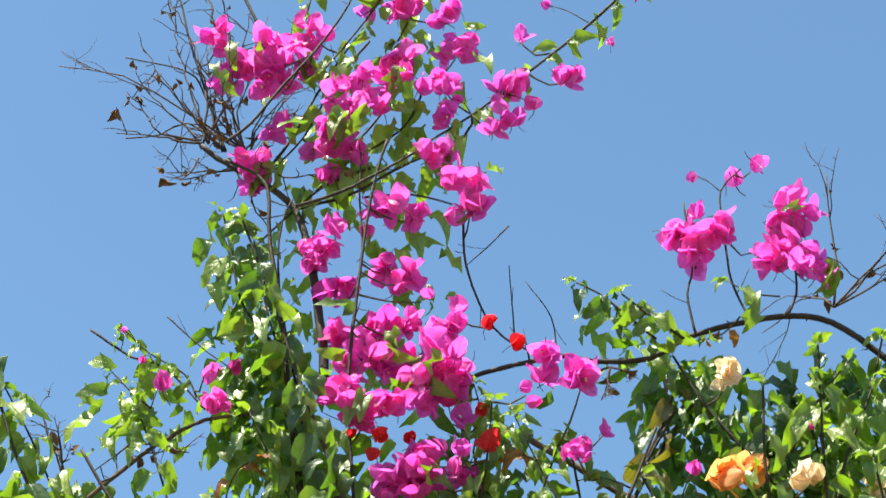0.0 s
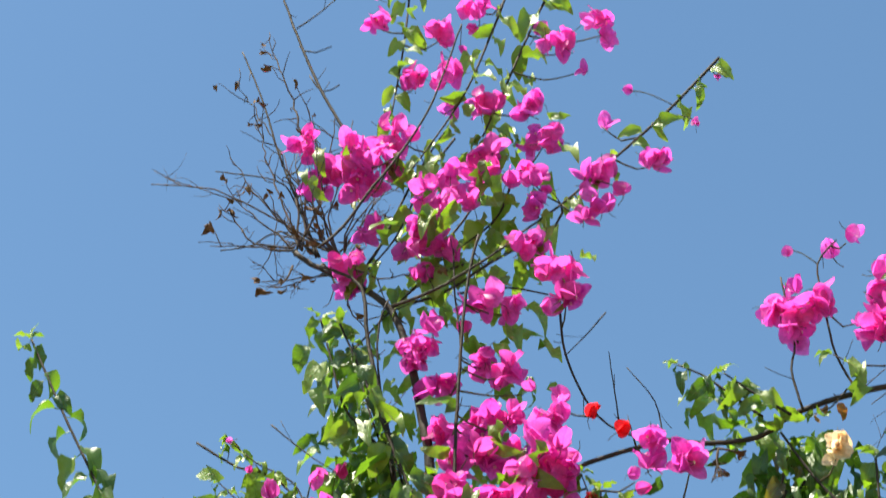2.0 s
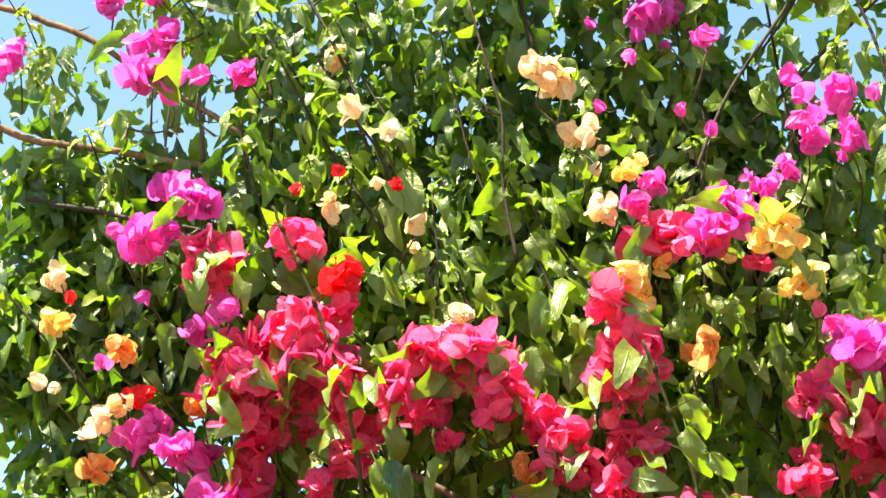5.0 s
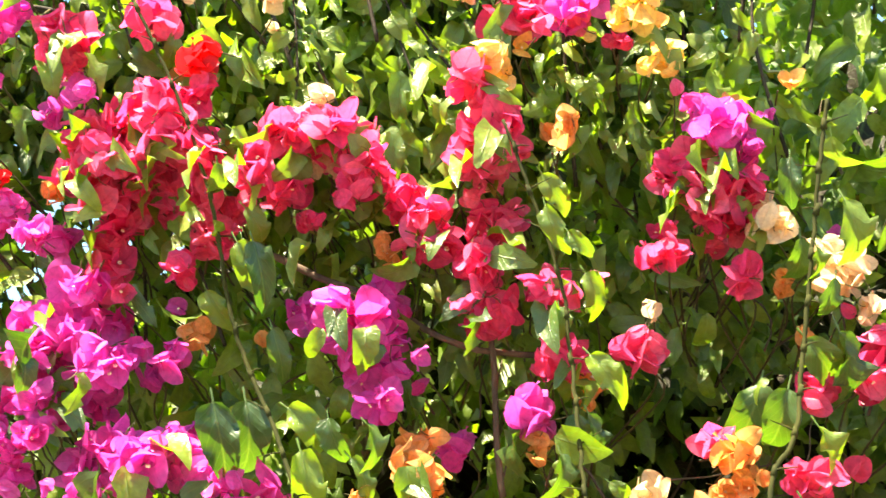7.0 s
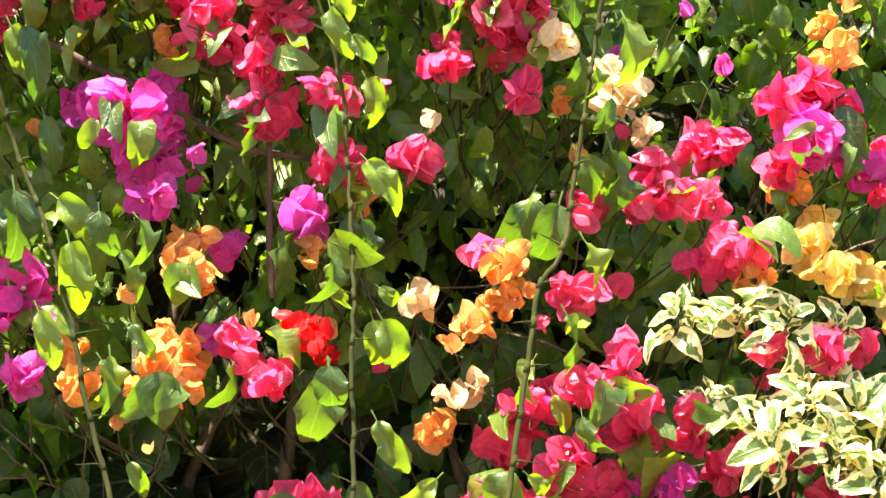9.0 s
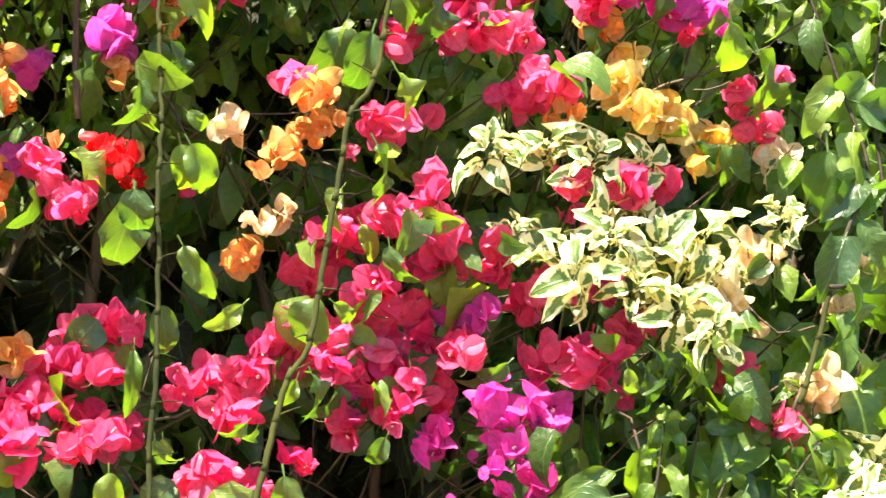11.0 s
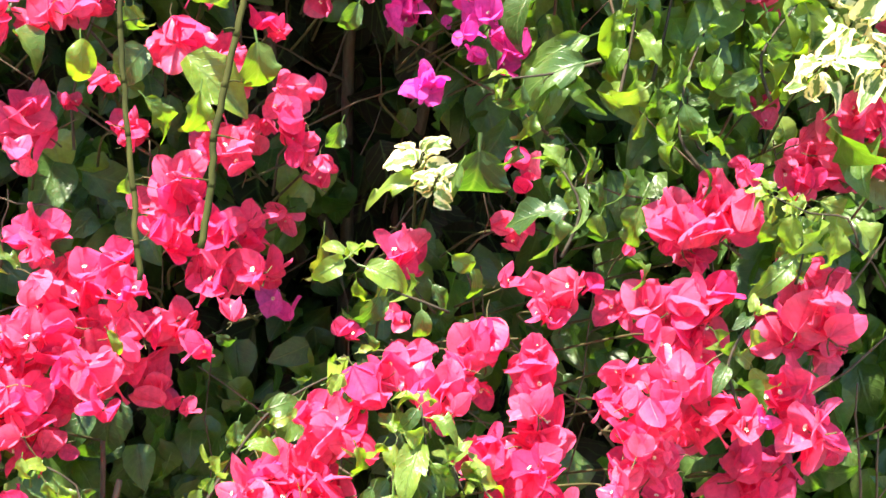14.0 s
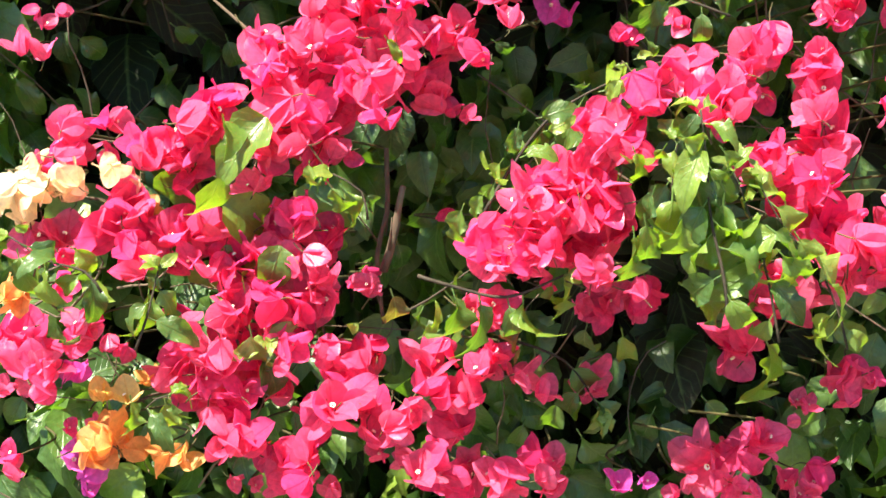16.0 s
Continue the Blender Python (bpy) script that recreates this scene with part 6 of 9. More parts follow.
spray(crimson, -0.353, 1.988, 1.261, 0.011, 0.01, 1)
spray(crimson, -0.342, 1.717, 1.163, 0.014, 0.01, 2)
spray(crimson, -0.312, 1.729, 1.181, 0.02, 0.02, 3)
spray(crimson, -0.285, 1.746, 1.16, 0.02, 0.016, 2)
spray(crimson, -0.267, 1.743, 1.196, 0.02, 0.017, 2)
spray(crimson, -0.232, 1.704, 1.177, 0.025, 0.02, 3)
spray(crimson, -0.194, 1.734, 1.146, 0.023, 0.02, 3)
spray(crimson, -0.189, 1.724, 1.184, 0.028, 0.023, 4)
spray(crimson, -0.157, 1.705, 1.217, 0.028, 0.022, 4)
spray(crimson, -0.153, 1.741, 1.16, 0.02, 0.017, 2)
spray(crimson, -0.12, 1.688, 1.144, 0.014, 0.016, 2)
spray(crimson, -0.111, 1.768, 1.26, 0.022, 0.022, 3)
spray(crimson, -0.11, 1.73, 1.212, 0.022, 0.017, 3)
spray(crimson, -0.107, 1.716, 1.244, 0.022, 0.016, 3)
spray(crimson, -0.098, 1.699, 1.174, 0.03, 0.019, 4)
spray(crimson, -0.077, 1.711, 1.199, 0.033, 0.025, 6)
spray(crimson, -0.076, 1.74, 1.271, 0.022, 0.017, 3)
spray(crimson, -0.068, 1.764, 1.231, 0.028, 0.02, 4)
spray(crimson, -0.057, 1.726, 1.165, 0.028, 0.019, 4)
spray(crimson, -0.054, 1.758, 1.301, 0.025, 0.019, 3)
spray(crimson, -0.053, 1.767, 1.339, 0.022, 0.014, 2)
spray(crimson, -0.048, 1.788, 1.36, 0.028, 0.02, 4)
spray(crimson, -0.043, 1.735, 1.271, 0.025, 0.022, 4)
spray(crimson, -0.041, 1.754, 1.192, 0.023, 0.017, 3)
spray(crimson, -0.03, 1.73, 1.152, 0.017, 0.012, 1)
spray(crimson, -0.027, 1.787, 1.317, 0.028, 0.017, 3)
spray(crimson, -0.022, 1.721, 1.234, 0.025, 0.019, 3)
spray(crimson, -0.01, 1.771, 1.297, 0.028, 0.02, 4)
spray(crimson, -0, 1.771, 1.262, 0.028, 0.02, 4)
spray(crimson, 0.005, 1.702, 1.204, 0.019, 0.016, 2)
spray(crimson, 0.016, 1.734, 1.23, 0.028, 0.022, 4)
spray(crimson, 0.018, 1.742, 1.331, 0.03, 0.019, 4)
spray(crimson, 0.027, 1.749, 1.357, 0.017, 0.012, 1)
spray(crimson, 0.034, 1.73, 1.31, 0.022, 0.017, 3)
spray(crimson, 0.044, 1.722, 1.272, 0.028, 0.017, 3)
spray(crimson, 0.053, 1.782, 1.369, 0.014, 0.014, 1)
spray(crimson, 0.055, 1.755, 1.218, 0.026, 0.02, 3)
spray(crimson, 0.077, 1.747, 1.363, 0.022, 0.019, 3)
spray(crimson, 0.078, 1.759, 1.269, 0.025, 0.02, 3)
spray(crimson, 0.088, 1.747, 1.193, 0.02, 0.014, 2)
spray(crimson, 0.097, 1.655, 1.27, 0.016, 0.015, 2)
spray(crimson, 0.107, 1.75, 1.333, 0.025, 0.017, 3)
spray(crimson, 0.118, 1.747, 1.368, 0.019, 0.017, 2)
spray(crimson, 0.128, 1.727, 1.298, 0.019, 0.017, 2)
spray(crimson, 0.134, 1.588, 1.139, 0.024, 0.018, 3)
spray(crimson, 0.14, 1.753, 1.321, 0.028, 0.02, 4)
spray(crimson, 0.151, 1.784, 1.367, 0.024, 0.021, 3)
spray(crimson, 0.153, 1.626, 1.148, 0.024, 0.019, 3)
spray(crimson, 0.166, 1.596, 1.129, 0.029, 0.019, 4)
spray(crimson, 0.171, 1.782, 1.315, 0.023, 0.017, 3)
spray(crimson, 0.185, 1.627, 1.153, 0.032, 0.022, 5)
spray(crimson, 0.192, 1.799, 1.367, 0.016, 0.017, 2)
spray(crimson, 0.201, 1.626, 1.208, 0.024, 0.016, 3)
spray(crimson, 0.21, 1.606, 1.136, 0.027, 0.021, 4)
spray(crimson, 0.214, 1.647, 1.168, 0.027, 0.019, 4)
spray(crimson, 0.232, 1.615, 1.204, 0.024, 0.021, 4)
spray(crimson, 0.241, 1.599, 1.181, 0.019, 0.016, 2)
spray(crimson, 0.255, 1.76, 1.259, 0.014, 0.02, 2)
spray(crimson, 0.265, 1.619, 1.247, 0.024, 0.021, 4)
spray(crimson, 0.299, 1.741, 1.274, 0.011, 0.023, 2)
spray(crimson, 0.3, 1.67, 1.25, 0.019, 0.019, 3)
spray(crimson, 0.303, 1.774, 1.361, 0.009, 0.01, 1)
spray(crimson, 0.31, 1.762, 1.339, 0.026, 0.02, 3)
spray(crimson, 0.314, 1.62, 1.24, 0.024, 0.019, 3)
spray(crimson, 0.323, 1.606, 1.221, 0.024, 0.016, 3)
spray(crimson, 0.345, 1.641, 1.245, 0.022, 0.019, 3)
spray(crimson, 0.365, 1.656, 1.218, 0.019, 0.017, 2)
spray(crimson, 0.371, 1.665, 1.266, 0.022, 0.023, 4)
spray(crimson, 0.373, 1.609, 1.166, 0.022, 0.024, 4)
spray(crimson, 0.408, 1.622, 1.208, 0.024, 0.019, 3)
spray(crimson, 0.414, 1.592, 1.161, 0.024, 0.019, 3)
spray(crimson, 0.417, 1.667, 1.265, 0.014, 0.014, 1)
spray(crimson, 0.422, 1.662, 1.232, 0.022, 0.022, 3)
spray(crimson, 0.43, 1.733, 1.308, 0.023, 0.016, 2)
spray(crimson, 0.432, 1.647, 1.172, 0.028, 0.022, 4)
spray(crimson, 0.434, 1.797, 1.355, 0.026, 0.016, 3)
spray(crimson, 0.452, 1.724, 1.28, 0.02, 0.016, 2)
spray(crimson, 0.472, 1.76, 1.29, 0.023, 0.02, 3)
spray(crimson, 0.488, 1.595, 1.129, 0.016, 0.014, 2)
spray(crimson, 0.501, 1.768, 1.303, 0.018, 0.015, 2)
spray(crimson, 0.504, 1.625, 1.211, 0.025, 0.016, 3)
spray(crimson, 0.509, 1.599, 1.184, 0.024, 0.016, 3)
spray(crimson, 0.512, 1.621, 1.137, 0.022, 0.022, 3)
spray(crimson, 0.517, 1.654, 1.231, 0.022, 0.017, 3)
spray(crimson, 0.536, 1.616, 1.201, 0.025, 0.019, 3)
spray(crimson, 0.536, 1.628, 1.276, 0.019, 0.016, 2)
spray(crimson, 0.547, 1.628, 1.151, 0.025, 0.019, 3)
spray(crimson, 0.549, 1.773, 1.268, 0.022, 0.018, 2)
bud(crimson, 0.557, 1.79, 1.336, 0.009)
spray(crimson, 0.573, 1.704, 1.211, 0.026, 0.02, 3)
spray(crimson, 0.584, 1.76, 1.347, 0.015, 0.012, 2)
spray(crimson, 0.585, 1.753, 1.283, 0.029, 0.026, 5)
spray(crimson, 0.607, 1.761, 1.37, 0.029, 0.026, 5)
spray(crimson, 0.612, 1.743, 1.151, 0.027, 0.024, 4)
spray(crimson, 0.613, 1.738, 1.226, 0.026, 0.023, 4)
spray(crimson, 0.616, 1.77, 1.249, 0.03, 0.024, 4)
spray(crimson, 0.623, 1.785, 1.324, 0.027, 0.018, 3)
spray(crimson, 0.626, 1.732, 1.293, 0.026, 0.023, 4)
spray(crimson, 0.631, 1.752, 1.197, 0.024, 0.018, 3)
spray(crimson, 0.652, 1.767, 1.375, 0.029, 0.029, 5)
spray(crimson, 0.652, 1.717, 1.169, 0.026, 0.023, 4)
spray(crimson, 0.715, 1.725, 1.19, 0.03, 0.024, 4)
spray(crimson, 0.726, 1.763, 1.248, 0.027, 0.027, 4)
spray(crimson, 0.732, 1.699, 1.154, 0.026, 0.026, 4)
spray(crimson, 0.739, 1.72, 1.275, 0.029, 0.032, 6)
spray(crimson, 0.754, 1.734, 1.308, 0.018, 0.018, 2)
spray(crimson, 0.768, 1.756, 1.23, 0.018, 0.024, 3)
spray(crimson, -0.376, 1.678, 0.936, 0.017, 0.014, 2)
spray(crimson, -0.369, 1.693, 0.973, 0.029, 0.026, 5)
spray(crimson, -0.343, 1.641, 0.969, 0.02, 0.02, 3)
spray(crimson, -0.335, 1.725, 1.082, 0.029, 0.02, 4)
spray(crimson, -0.326, 1.682, 1.045, 0.016, 0.014, 1)
spray(crimson, -0.315, 1.673, 1.081, 0.014, 0.014, 1)
spray(crimson, -0.306, 1.652, 0.91, 0.013, 0.011, 2)
spray(crimson, -0.303, 1.659, 1.008, 0.025, 0.017, 3)
spray(crimson, -0.27, 1.696, 0.967, 0.014, 0.02, 2)
spray(crimson, -0.255, 1.698, 1.1, 0.034, 0.028, 6)
spray(crimson, -0.238, 1.683, 1.081, 0.025, 0.02, 3)
spray(crimson, -0.214, 1.701, 1.055, 0.014, 0.014, 1)
spray(crimson, -0.208, 1.682, 0.958, 0.026, 0.023, 4)
spray(crimson, -0.199, 1.681, 1.002, 0.02, 0.017, 2)
spray(crimson, -0.187, 1.71, 1.087, 0.028, 0.023, 4)
spray(crimson, -0.182, 1.68, 0.92, 0.029, 0.023, 4)
spray(crimson, -0.181, 1.669, 1.068, 0.017, 0.014, 2)
spray(crimson, -0.169, 1.642, 0.973, 0.025, 0.02, 3)
spray(crimson, -0.162, 1.645, 0.91, 0.026, 0.02, 3)
spray(crimson, -0.158, 1.723, 1.076, 0.023, 0.026, 4)
spray(crimson, -0.152, 1.667, 1.011, 0.025, 0.02, 3)
spray(crimson, -0.149, 1.677, 1.055, 0.02, 0.023, 3)
spray(crimson, -0.146, 1.693, 0.963, 0.026, 0.023, 4)
spray(crimson, -0.146, 1.631, 0.891, 0.028, 0.02, 4)
spray(crimson, -0.143, 1.644, 0.941, 0.02, 0.017, 2)
spray(crimson, -0.12, 1.703, 1.041, 0.019, 0.014, 2)
spray(crimson, -0.12, 1.726, 1.092, 0.02, 0.017, 2)
spray(crimson, -0.119, 1.685, 0.928, 0.023, 0.017, 3)
spray(crimson, -0.116, 1.658, 1.031, 0.025, 0.02, 3)
spray(crimson, -0.101, 1.648, 0.98, 0.02, 0.02, 3)
spray(crimson, -0.101, 1.687, 1.075, 0.027, 0.019, 4)
spray(crimson, -0.091, 1.689, 1, 0.029, 0.023, 4)
spray(crimson, -0.084, 1.694, 1.107, 0.027, 0.019, 4)
spray(crimson, -0.074, 1.669, 0.889, 0.02, 0.02, 3)
spray(crimson, -0.068, 1.665, 1.059, 0.025, 0.016, 3)
spray(crimson, -0.067, 1.69, 1.023, 0.029, 0.023, 4)
spray(crimson, -0.06, 1.719, 1.068, 0.02, 0.022, 3)
spray(crimson, -0.058, 1.664, 0.96, 0.023, 0.017, 3)
spray(crimson, -0.047, 1.629, 0.925, 0.028, 0.023, 4)
spray(crimson, -0.025, 1.684, 0.95, 0.026, 0.023, 4)
spray(crimson, -0.022, 1.709, 1.029, 0.023, 0.011, 2)
spray(crimson, -0.016, 1.701, 1.023, 0.018, 0.016, 2)
spray(crimson, -0.015, 1.649, 0.902, 0.02, 0.02, 3)
spray(crimson, 0.014, 1.627, 0.911, 0.023, 0.02, 3)
spray(crimson, 0.044, 1.654, 0.959, 0.023, 0.02, 3)
spray(crimson, 0.058, 1.805, 1.052, 0.015, 0.013, 1)
spray(crimson, 0.059, 1.669, 0.877, 0.02, 0.02, 3)
spray(crimson, 0.066, 1.648, 0.924, 0.023, 0.02, 3)
spray(crimson, 0.1, 1.681, 1.002, 0.023, 0.023, 3)
spray(crimson, 0.1, 1.64, 0.963, 0.022, 0.017, 3)
spray(crimson, 0.108, 1.601, 1.091, 0.024, 0.019, 3)
spray(crimson, 0.12, 1.63, 1.103, 0.027, 0.019, 4)
spray(crimson, 0.123, 1.579, 1.082, 0.016, 0.013, 2)
spray(crimson, 0.125, 1.677, 0.94, 0.017, 0.014, 2)
spray(crimson, 0.153, 1.633, 0.939, 0.02, 0.017, 2)
spray(crimson, 0.154, 1.574, 1.098, 0.026, 0.018, 4)
spray(crimson, 0.158, 1.637, 1.047, 0.027, 0.011, 2)
spray(crimson, 0.19, 1.623, 1.091, 0.033, 0.022, 5)
spray(crimson, 0.196, 1.574, 1.075, 0.029, 0.015, 3)
spray(crimson, 0.208, 1.678, 0.917, 0.026, 0.017, 3)
spray(crimson, 0.211, 1.672, 1.006, 0.026, 0.017, 3)
spray(crimson, 0.217, 1.622, 1.102, 0.022, 0.022, 3)
spray(crimson, 0.231, 1.596, 1.059, 0.016, 0.012, 1)
spray(crimson, 0.25, 1.666, 1.013, 0.025, 0.02, 3)
spray(crimson, 0.358, 1.69, 0.95, 0.023, 0.023, 3)
spray(crimson, 0.367, 1.567, 1.07, 0.021, 0.016, 3)
spray(crimson, 0.396, 1.643, 0.888, 0.009, 0.014, 1)
spray(crimson, 0.401, 1.654, 1.012, 0.024, 0.025, 4)
spray(crimson, 0.405, 1.621, 1.118, 0.025, 0.025, 4)
spray(crimson, 0.429, 1.661, 0.897, 0.017, 0.014, 2)
spray(crimson, 0.436, 1.61, 1.103, 0.027, 0.022, 4)
spray(crimson, 0.444, 1.61, 1.05, 0.025, 0.015, 3)
spray(crimson, 0.451, 1.577, 1.091, 0.03, 0.022, 5)
spray(crimson, 0.469, 1.664, 0.913, 0.026, 0.02, 3)
spray(crimson, 0.485, 1.575, 1.061, 0.033, 0.016, 4)
spray(crimson, 0.498, 1.625, 1.078, 0.022, 0.025, 4)
spray(crimson, 0.499, 1.69, 0.9, 0.012, 0.018, 2)
spray(crimson, 0.528, 1.605, 1.04, 0.025, 0.01, 2)
spray(crimson, 0.571, 1.678, 1.099, 0.026, 0.017, 3)
spray(crimson, 0.591, 1.718, 1.054, 0.021, 0.015, 2)
spray(crimson, 0.688, 1.772, 1.083, 0.031, 0.028, 5)
spray(crimson, 0.745, 1.819, 1.067, 0.028, 0.028, 4)
spray(crimson, 0.767, 1.735, 1.117, 0.018, 0.015, 2)
spray(crimson, -0.383, 1.644, 0.867, 0.018, 0.017, 2)
spray(crimson, -0.147, 1.665, 0.82, 0.026, 0.011, 2)
spray(crimson, -0.123, 1.666, 0.841, 0.029, 0.017, 3)
spray(crimson, -0.095, 1.618, 0.864, 0.025, 0.02, 3)
spray(crimson, -0.076, 1.651, 0.827, 0.026, 0.014, 2)
spray(crimson, 0, 1.665, 0.856, 0.02, 0.015, 2)
spray(crimson, 0.035, 1.619, 0.858, 0.023, 0.02, 3)
spray(crimson, 0.075, 1.666, 0.826, 0.029, 0.02, 4)
spray(crimson, 0.108, 1.618, 0.843, 0.023, 0.02, 3)
spray(crimson, 0.155, 1.639, 0.843, 0.02, 0.023, 3)
spray(crimson, 0.298, 1.633, 0.82, 0.026, 0.013, 2)
spray(crimson, 0.338, 1.665, 0.835, 0.032, 0.026, 5)
spray(crimson, 0.346, 1.61, 0.83, 0.034, 0.014, 3)
spray(crimson, 0.371, 1.627, 0.865, 0.026, 0.02, 3)
spray(crimson, 0.426, 1.66, 0.808, 0.032, 0.018, 3)

# scarlet flowers
bud(scarlet, 0.021, 1.98, 3.167, 0.012)
bud(scarlet, 0.058, 1.987, 3.137, 0.013)
bud(scarlet, -0.169, 1.966, 2.99, 0.008)
bud(scarlet, -0.143, 1.938, 2.936, 0.01)
bud(scarlet, -0.133, 1.936, 2.962, 0.013)
bud(scarlet, -0.092, 1.956, 2.968, 0.01)
spray(scarlet, -0.005, 1.948, 2.953, 0.021, 0.018, 1)
spray(scarlet, -0.003, 1.962, 3.001, 0.012, 0.018, 1)
bud(scarlet, -0.696, 1.842, 2.405, 0.009)
bud(scarlet, -0.446, 1.898, 2.555, 0.008)
bud(scarlet, -0.388, 1.852, 2.555, 0.009)
spray(scarlet, -0.376, 1.848, 2.419, 0.018, 0.019, 2)
bud(scarlet, -0.324, 1.89, 2.548, 0.011)
spray(scarlet, -0.653, 1.918, 2.311, 0.015, 0.01, 1)
spray(scarlet, -0.612, 1.868, 2.286, 0.012, 0.011, 2)
spray(scarlet, -0.029, 1.856, 1.882, 0.012, 0.015, 2)
spray(scarlet, -0.014, 1.839, 1.891, 0.01, 0.009, 1)
spray(scarlet, -0.007, 1.823, 1.868, 0.014, 0.017, 2)
spray(scarlet, 0.009, 1.881, 1.855, 0.011, 0.013, 2)

# orange flowers
spray(orange, 0.344, 1.947, 2.883, 0.02, 0.023, 2)
spray(orange, 0.31, 1.924, 2.854, 0.021, 0.019, 2)
spray(orange, -0.691, 1.903, 2.214, 0.017, 0.016, 1)
spray(orange, -0.665, 1.906, 2.218, 0.012, 0.016, 2)
spray(orange, -0.63, 1.847, 2.338, 0.014, 0.013, 2)
spray(orange, -0.557, 1.907, 2.287, 0.013, 0.018, 2)
spray(orange, -0.17, 1.879, 2.191, 0.011, 0.016, 2)
spray(orange, 0.016, 1.842, 2.295, 0.014, 0.019, 1)
spray(orange, 0.027, 1.878, 2.319, 0.019, 0.016, 2)
bud(orange, 0.216, 1.892, 2.348, 0.013)
spray(orange, 0.264, 1.929, 2.147, 0.011, 0.014, 2)
spray(orange, 0.274, 1.887, 2.371, 0.016, 0.014, 1)
spray(orange, 0.565, 1.926, 2.236, 0.018, 0.013, 2)
spray(orange, 0.567, 1.882, 2.193, 0.024, 0.018, 2)
spray(orange, 0.584, 1.874, 2.256, 0.013, 0.018, 2)
spray(orange, -0.38, 1.894, 2.104, 0.015, 0.025, 2)
bud(orange, -0.315, 1.916, 2.103, 0.011)
spray(orange, -0.199, 1.825, 1.903, 0.014, 0.015, 1)
spray(orange, -0.14, 1.843, 1.941, 0.028, 0.017, 3)
spray(orange, -0.138, 1.892, 1.975, 0.023, 0.015, 2)
spray(orange, -0.127, 1.866, 1.926, 0.018, 0.012, 2)
spray(orange, -0.084, 1.858, 1.895, 0.016, 0.013, 1)
spray(orange, -0.011, 1.854, 1.962, 0.012, 0.015, 2)
spray(orange, 0.005, 1.863, 1.969, 0.013, 0.01, 1)
bud(orange, 0.009, 1.867, 1.877, 0.012)
spray(orange, 0.041, 1.904, 2.033, 0.018, 0.02, 2)
spray(orange, 0.113, 1.874, 1.919, 0.009, 0.009, 1)
spray(orange, 0.162, 1.84, 1.883, 0.018, 0.016, 2)
spray(orange, 0.19, 1.834, 1.944, 0.019, 0.021, 2)
spray(orange, 0.194, 1.897, 1.912, 0.019, 0.012, 2)
spray(orange, 0.196, 1.848, 1.912, 0.015, 0.012, 2)
spray(orange, 0.206, 1.907, 1.95, 0.012, 0.018, 2)
bud(orange, 0.221, 1.854, 1.921, 0.01)
bud(orange, 0.277, 1.878, 2.071, 0.013)
spray(orange, 0.464, 1.851, 1.934, 0.02, 0.012, 2)
spray(orange, 0.515, 1.911, 2.046, 0.027, 0.019, 3)
spray(orange, -0.264, 1.88, 1.854, 0.018, 0.012, 2)
spray(orange, -0.236, 1.796, 1.812, 0.017, 0.017, 2)
spray(orange, -0.219, 1.924, 1.779, 0.013, 0.01, 1)
spray(orange, -0.185, 1.868, 1.764, 0.009, 0.009, 1)
spray(orange, -0.167, 1.814, 1.812, 0.026, 0.016, 3)
spray(orange, -0.165, 1.862, 1.869, 0.012, 0.017, 2)
spray(orange, -0.155, 1.802, 1.834, 0.023, 0.017, 3)
spray(orange, -0.14, 1.852, 1.862, 0.021, 0.016, 2)
spray(orange, -0.137, 1.853, 1.833, 0.02, 0.018, 2)
spray(orange, -0.133, 1.81, 1.806, 0.017, 0.013, 1)
spray(orange, -0.105, 1.838, 1.667, 0.017, 0.017, 2)
spray(orange, 0.122, 1.869, 1.772, 0.02, 0.017, 2)
spray(orange, 0.131, 1.858, 1.869, 0.015, 0.015, 1)
spray(orange, -0.367, 1.66, 1.04, 0.017, 0.022, 3)
spray(orange, -0.28, 1.639, 0.893, 0.026, 0.023, 4)
spray(orange, -0.256, 1.687, 0.945, 0.016, 0.014, 1)
spray(orange, -0.243, 1.634, 0.875, 0.02, 0.017, 2)
spray(orange, -0.226, 1.738, 1.101, 0.012, 0.02, 2)
spray(orange, -0.175, 1.656, 0.946, 0.014, 0.011, 2)
spray(orange, -0.212, 1.665, 0.855, 0.017, 0.02, 2)

# yellow flowers
spray(yellow, -0.72, 1.871, 2.383, 0.013, 0.014, 2)
spray(yellow, -0.045, 1.826, 2.389, 0.017, 0.016, 2)
spray(yellow, -0.041, 1.852, 2.533, 0.014, 0.012, 2)
spray(yellow, -0.034, 1.854, 2.377, 0.016, 0.011, 2)
spray(yellow, -0.021, 1.877, 2.419, 0.019, 0.014, 1)
spray(yellow, 0.059, 1.892, 2.438, 0.017, 0.01, 1)
spray(yellow, 0.081, 1.846, 2.435, 0.015, 0.014, 1)
spray(yellow, 0.117, 1.822, 2.433, 0.019, 0.025, 3)
spray(yellow, 0.121, 1.87, 2.388, 0.015, 0.016, 1)
spray(yellow, 0.148, 1.849, 2.389, 0.016, 0.021, 2)
spray(yellow, 0.522, 1.857, 1.971, 0.019, 0.021, 2)
spray(yellow, 0.543, 1.896, 2.002, 0.017, 0.016, 2)
spray(yellow, 0.545, 1.829, 1.939, 0.017, 0.021, 2)
spray(yellow, 0.597, 1.904, 1.94, 0.024, 0.025, 3)
spray(yellow, 0.61, 1.884, 1.888, 0.016, 0.015, 1)
spray(yellow, 0.658, 1.944, 1.921, 0.024, 0.02, 3)
spray(yellow, -0.275, 1.673, 0.933, 0.022, 0.016, 2)

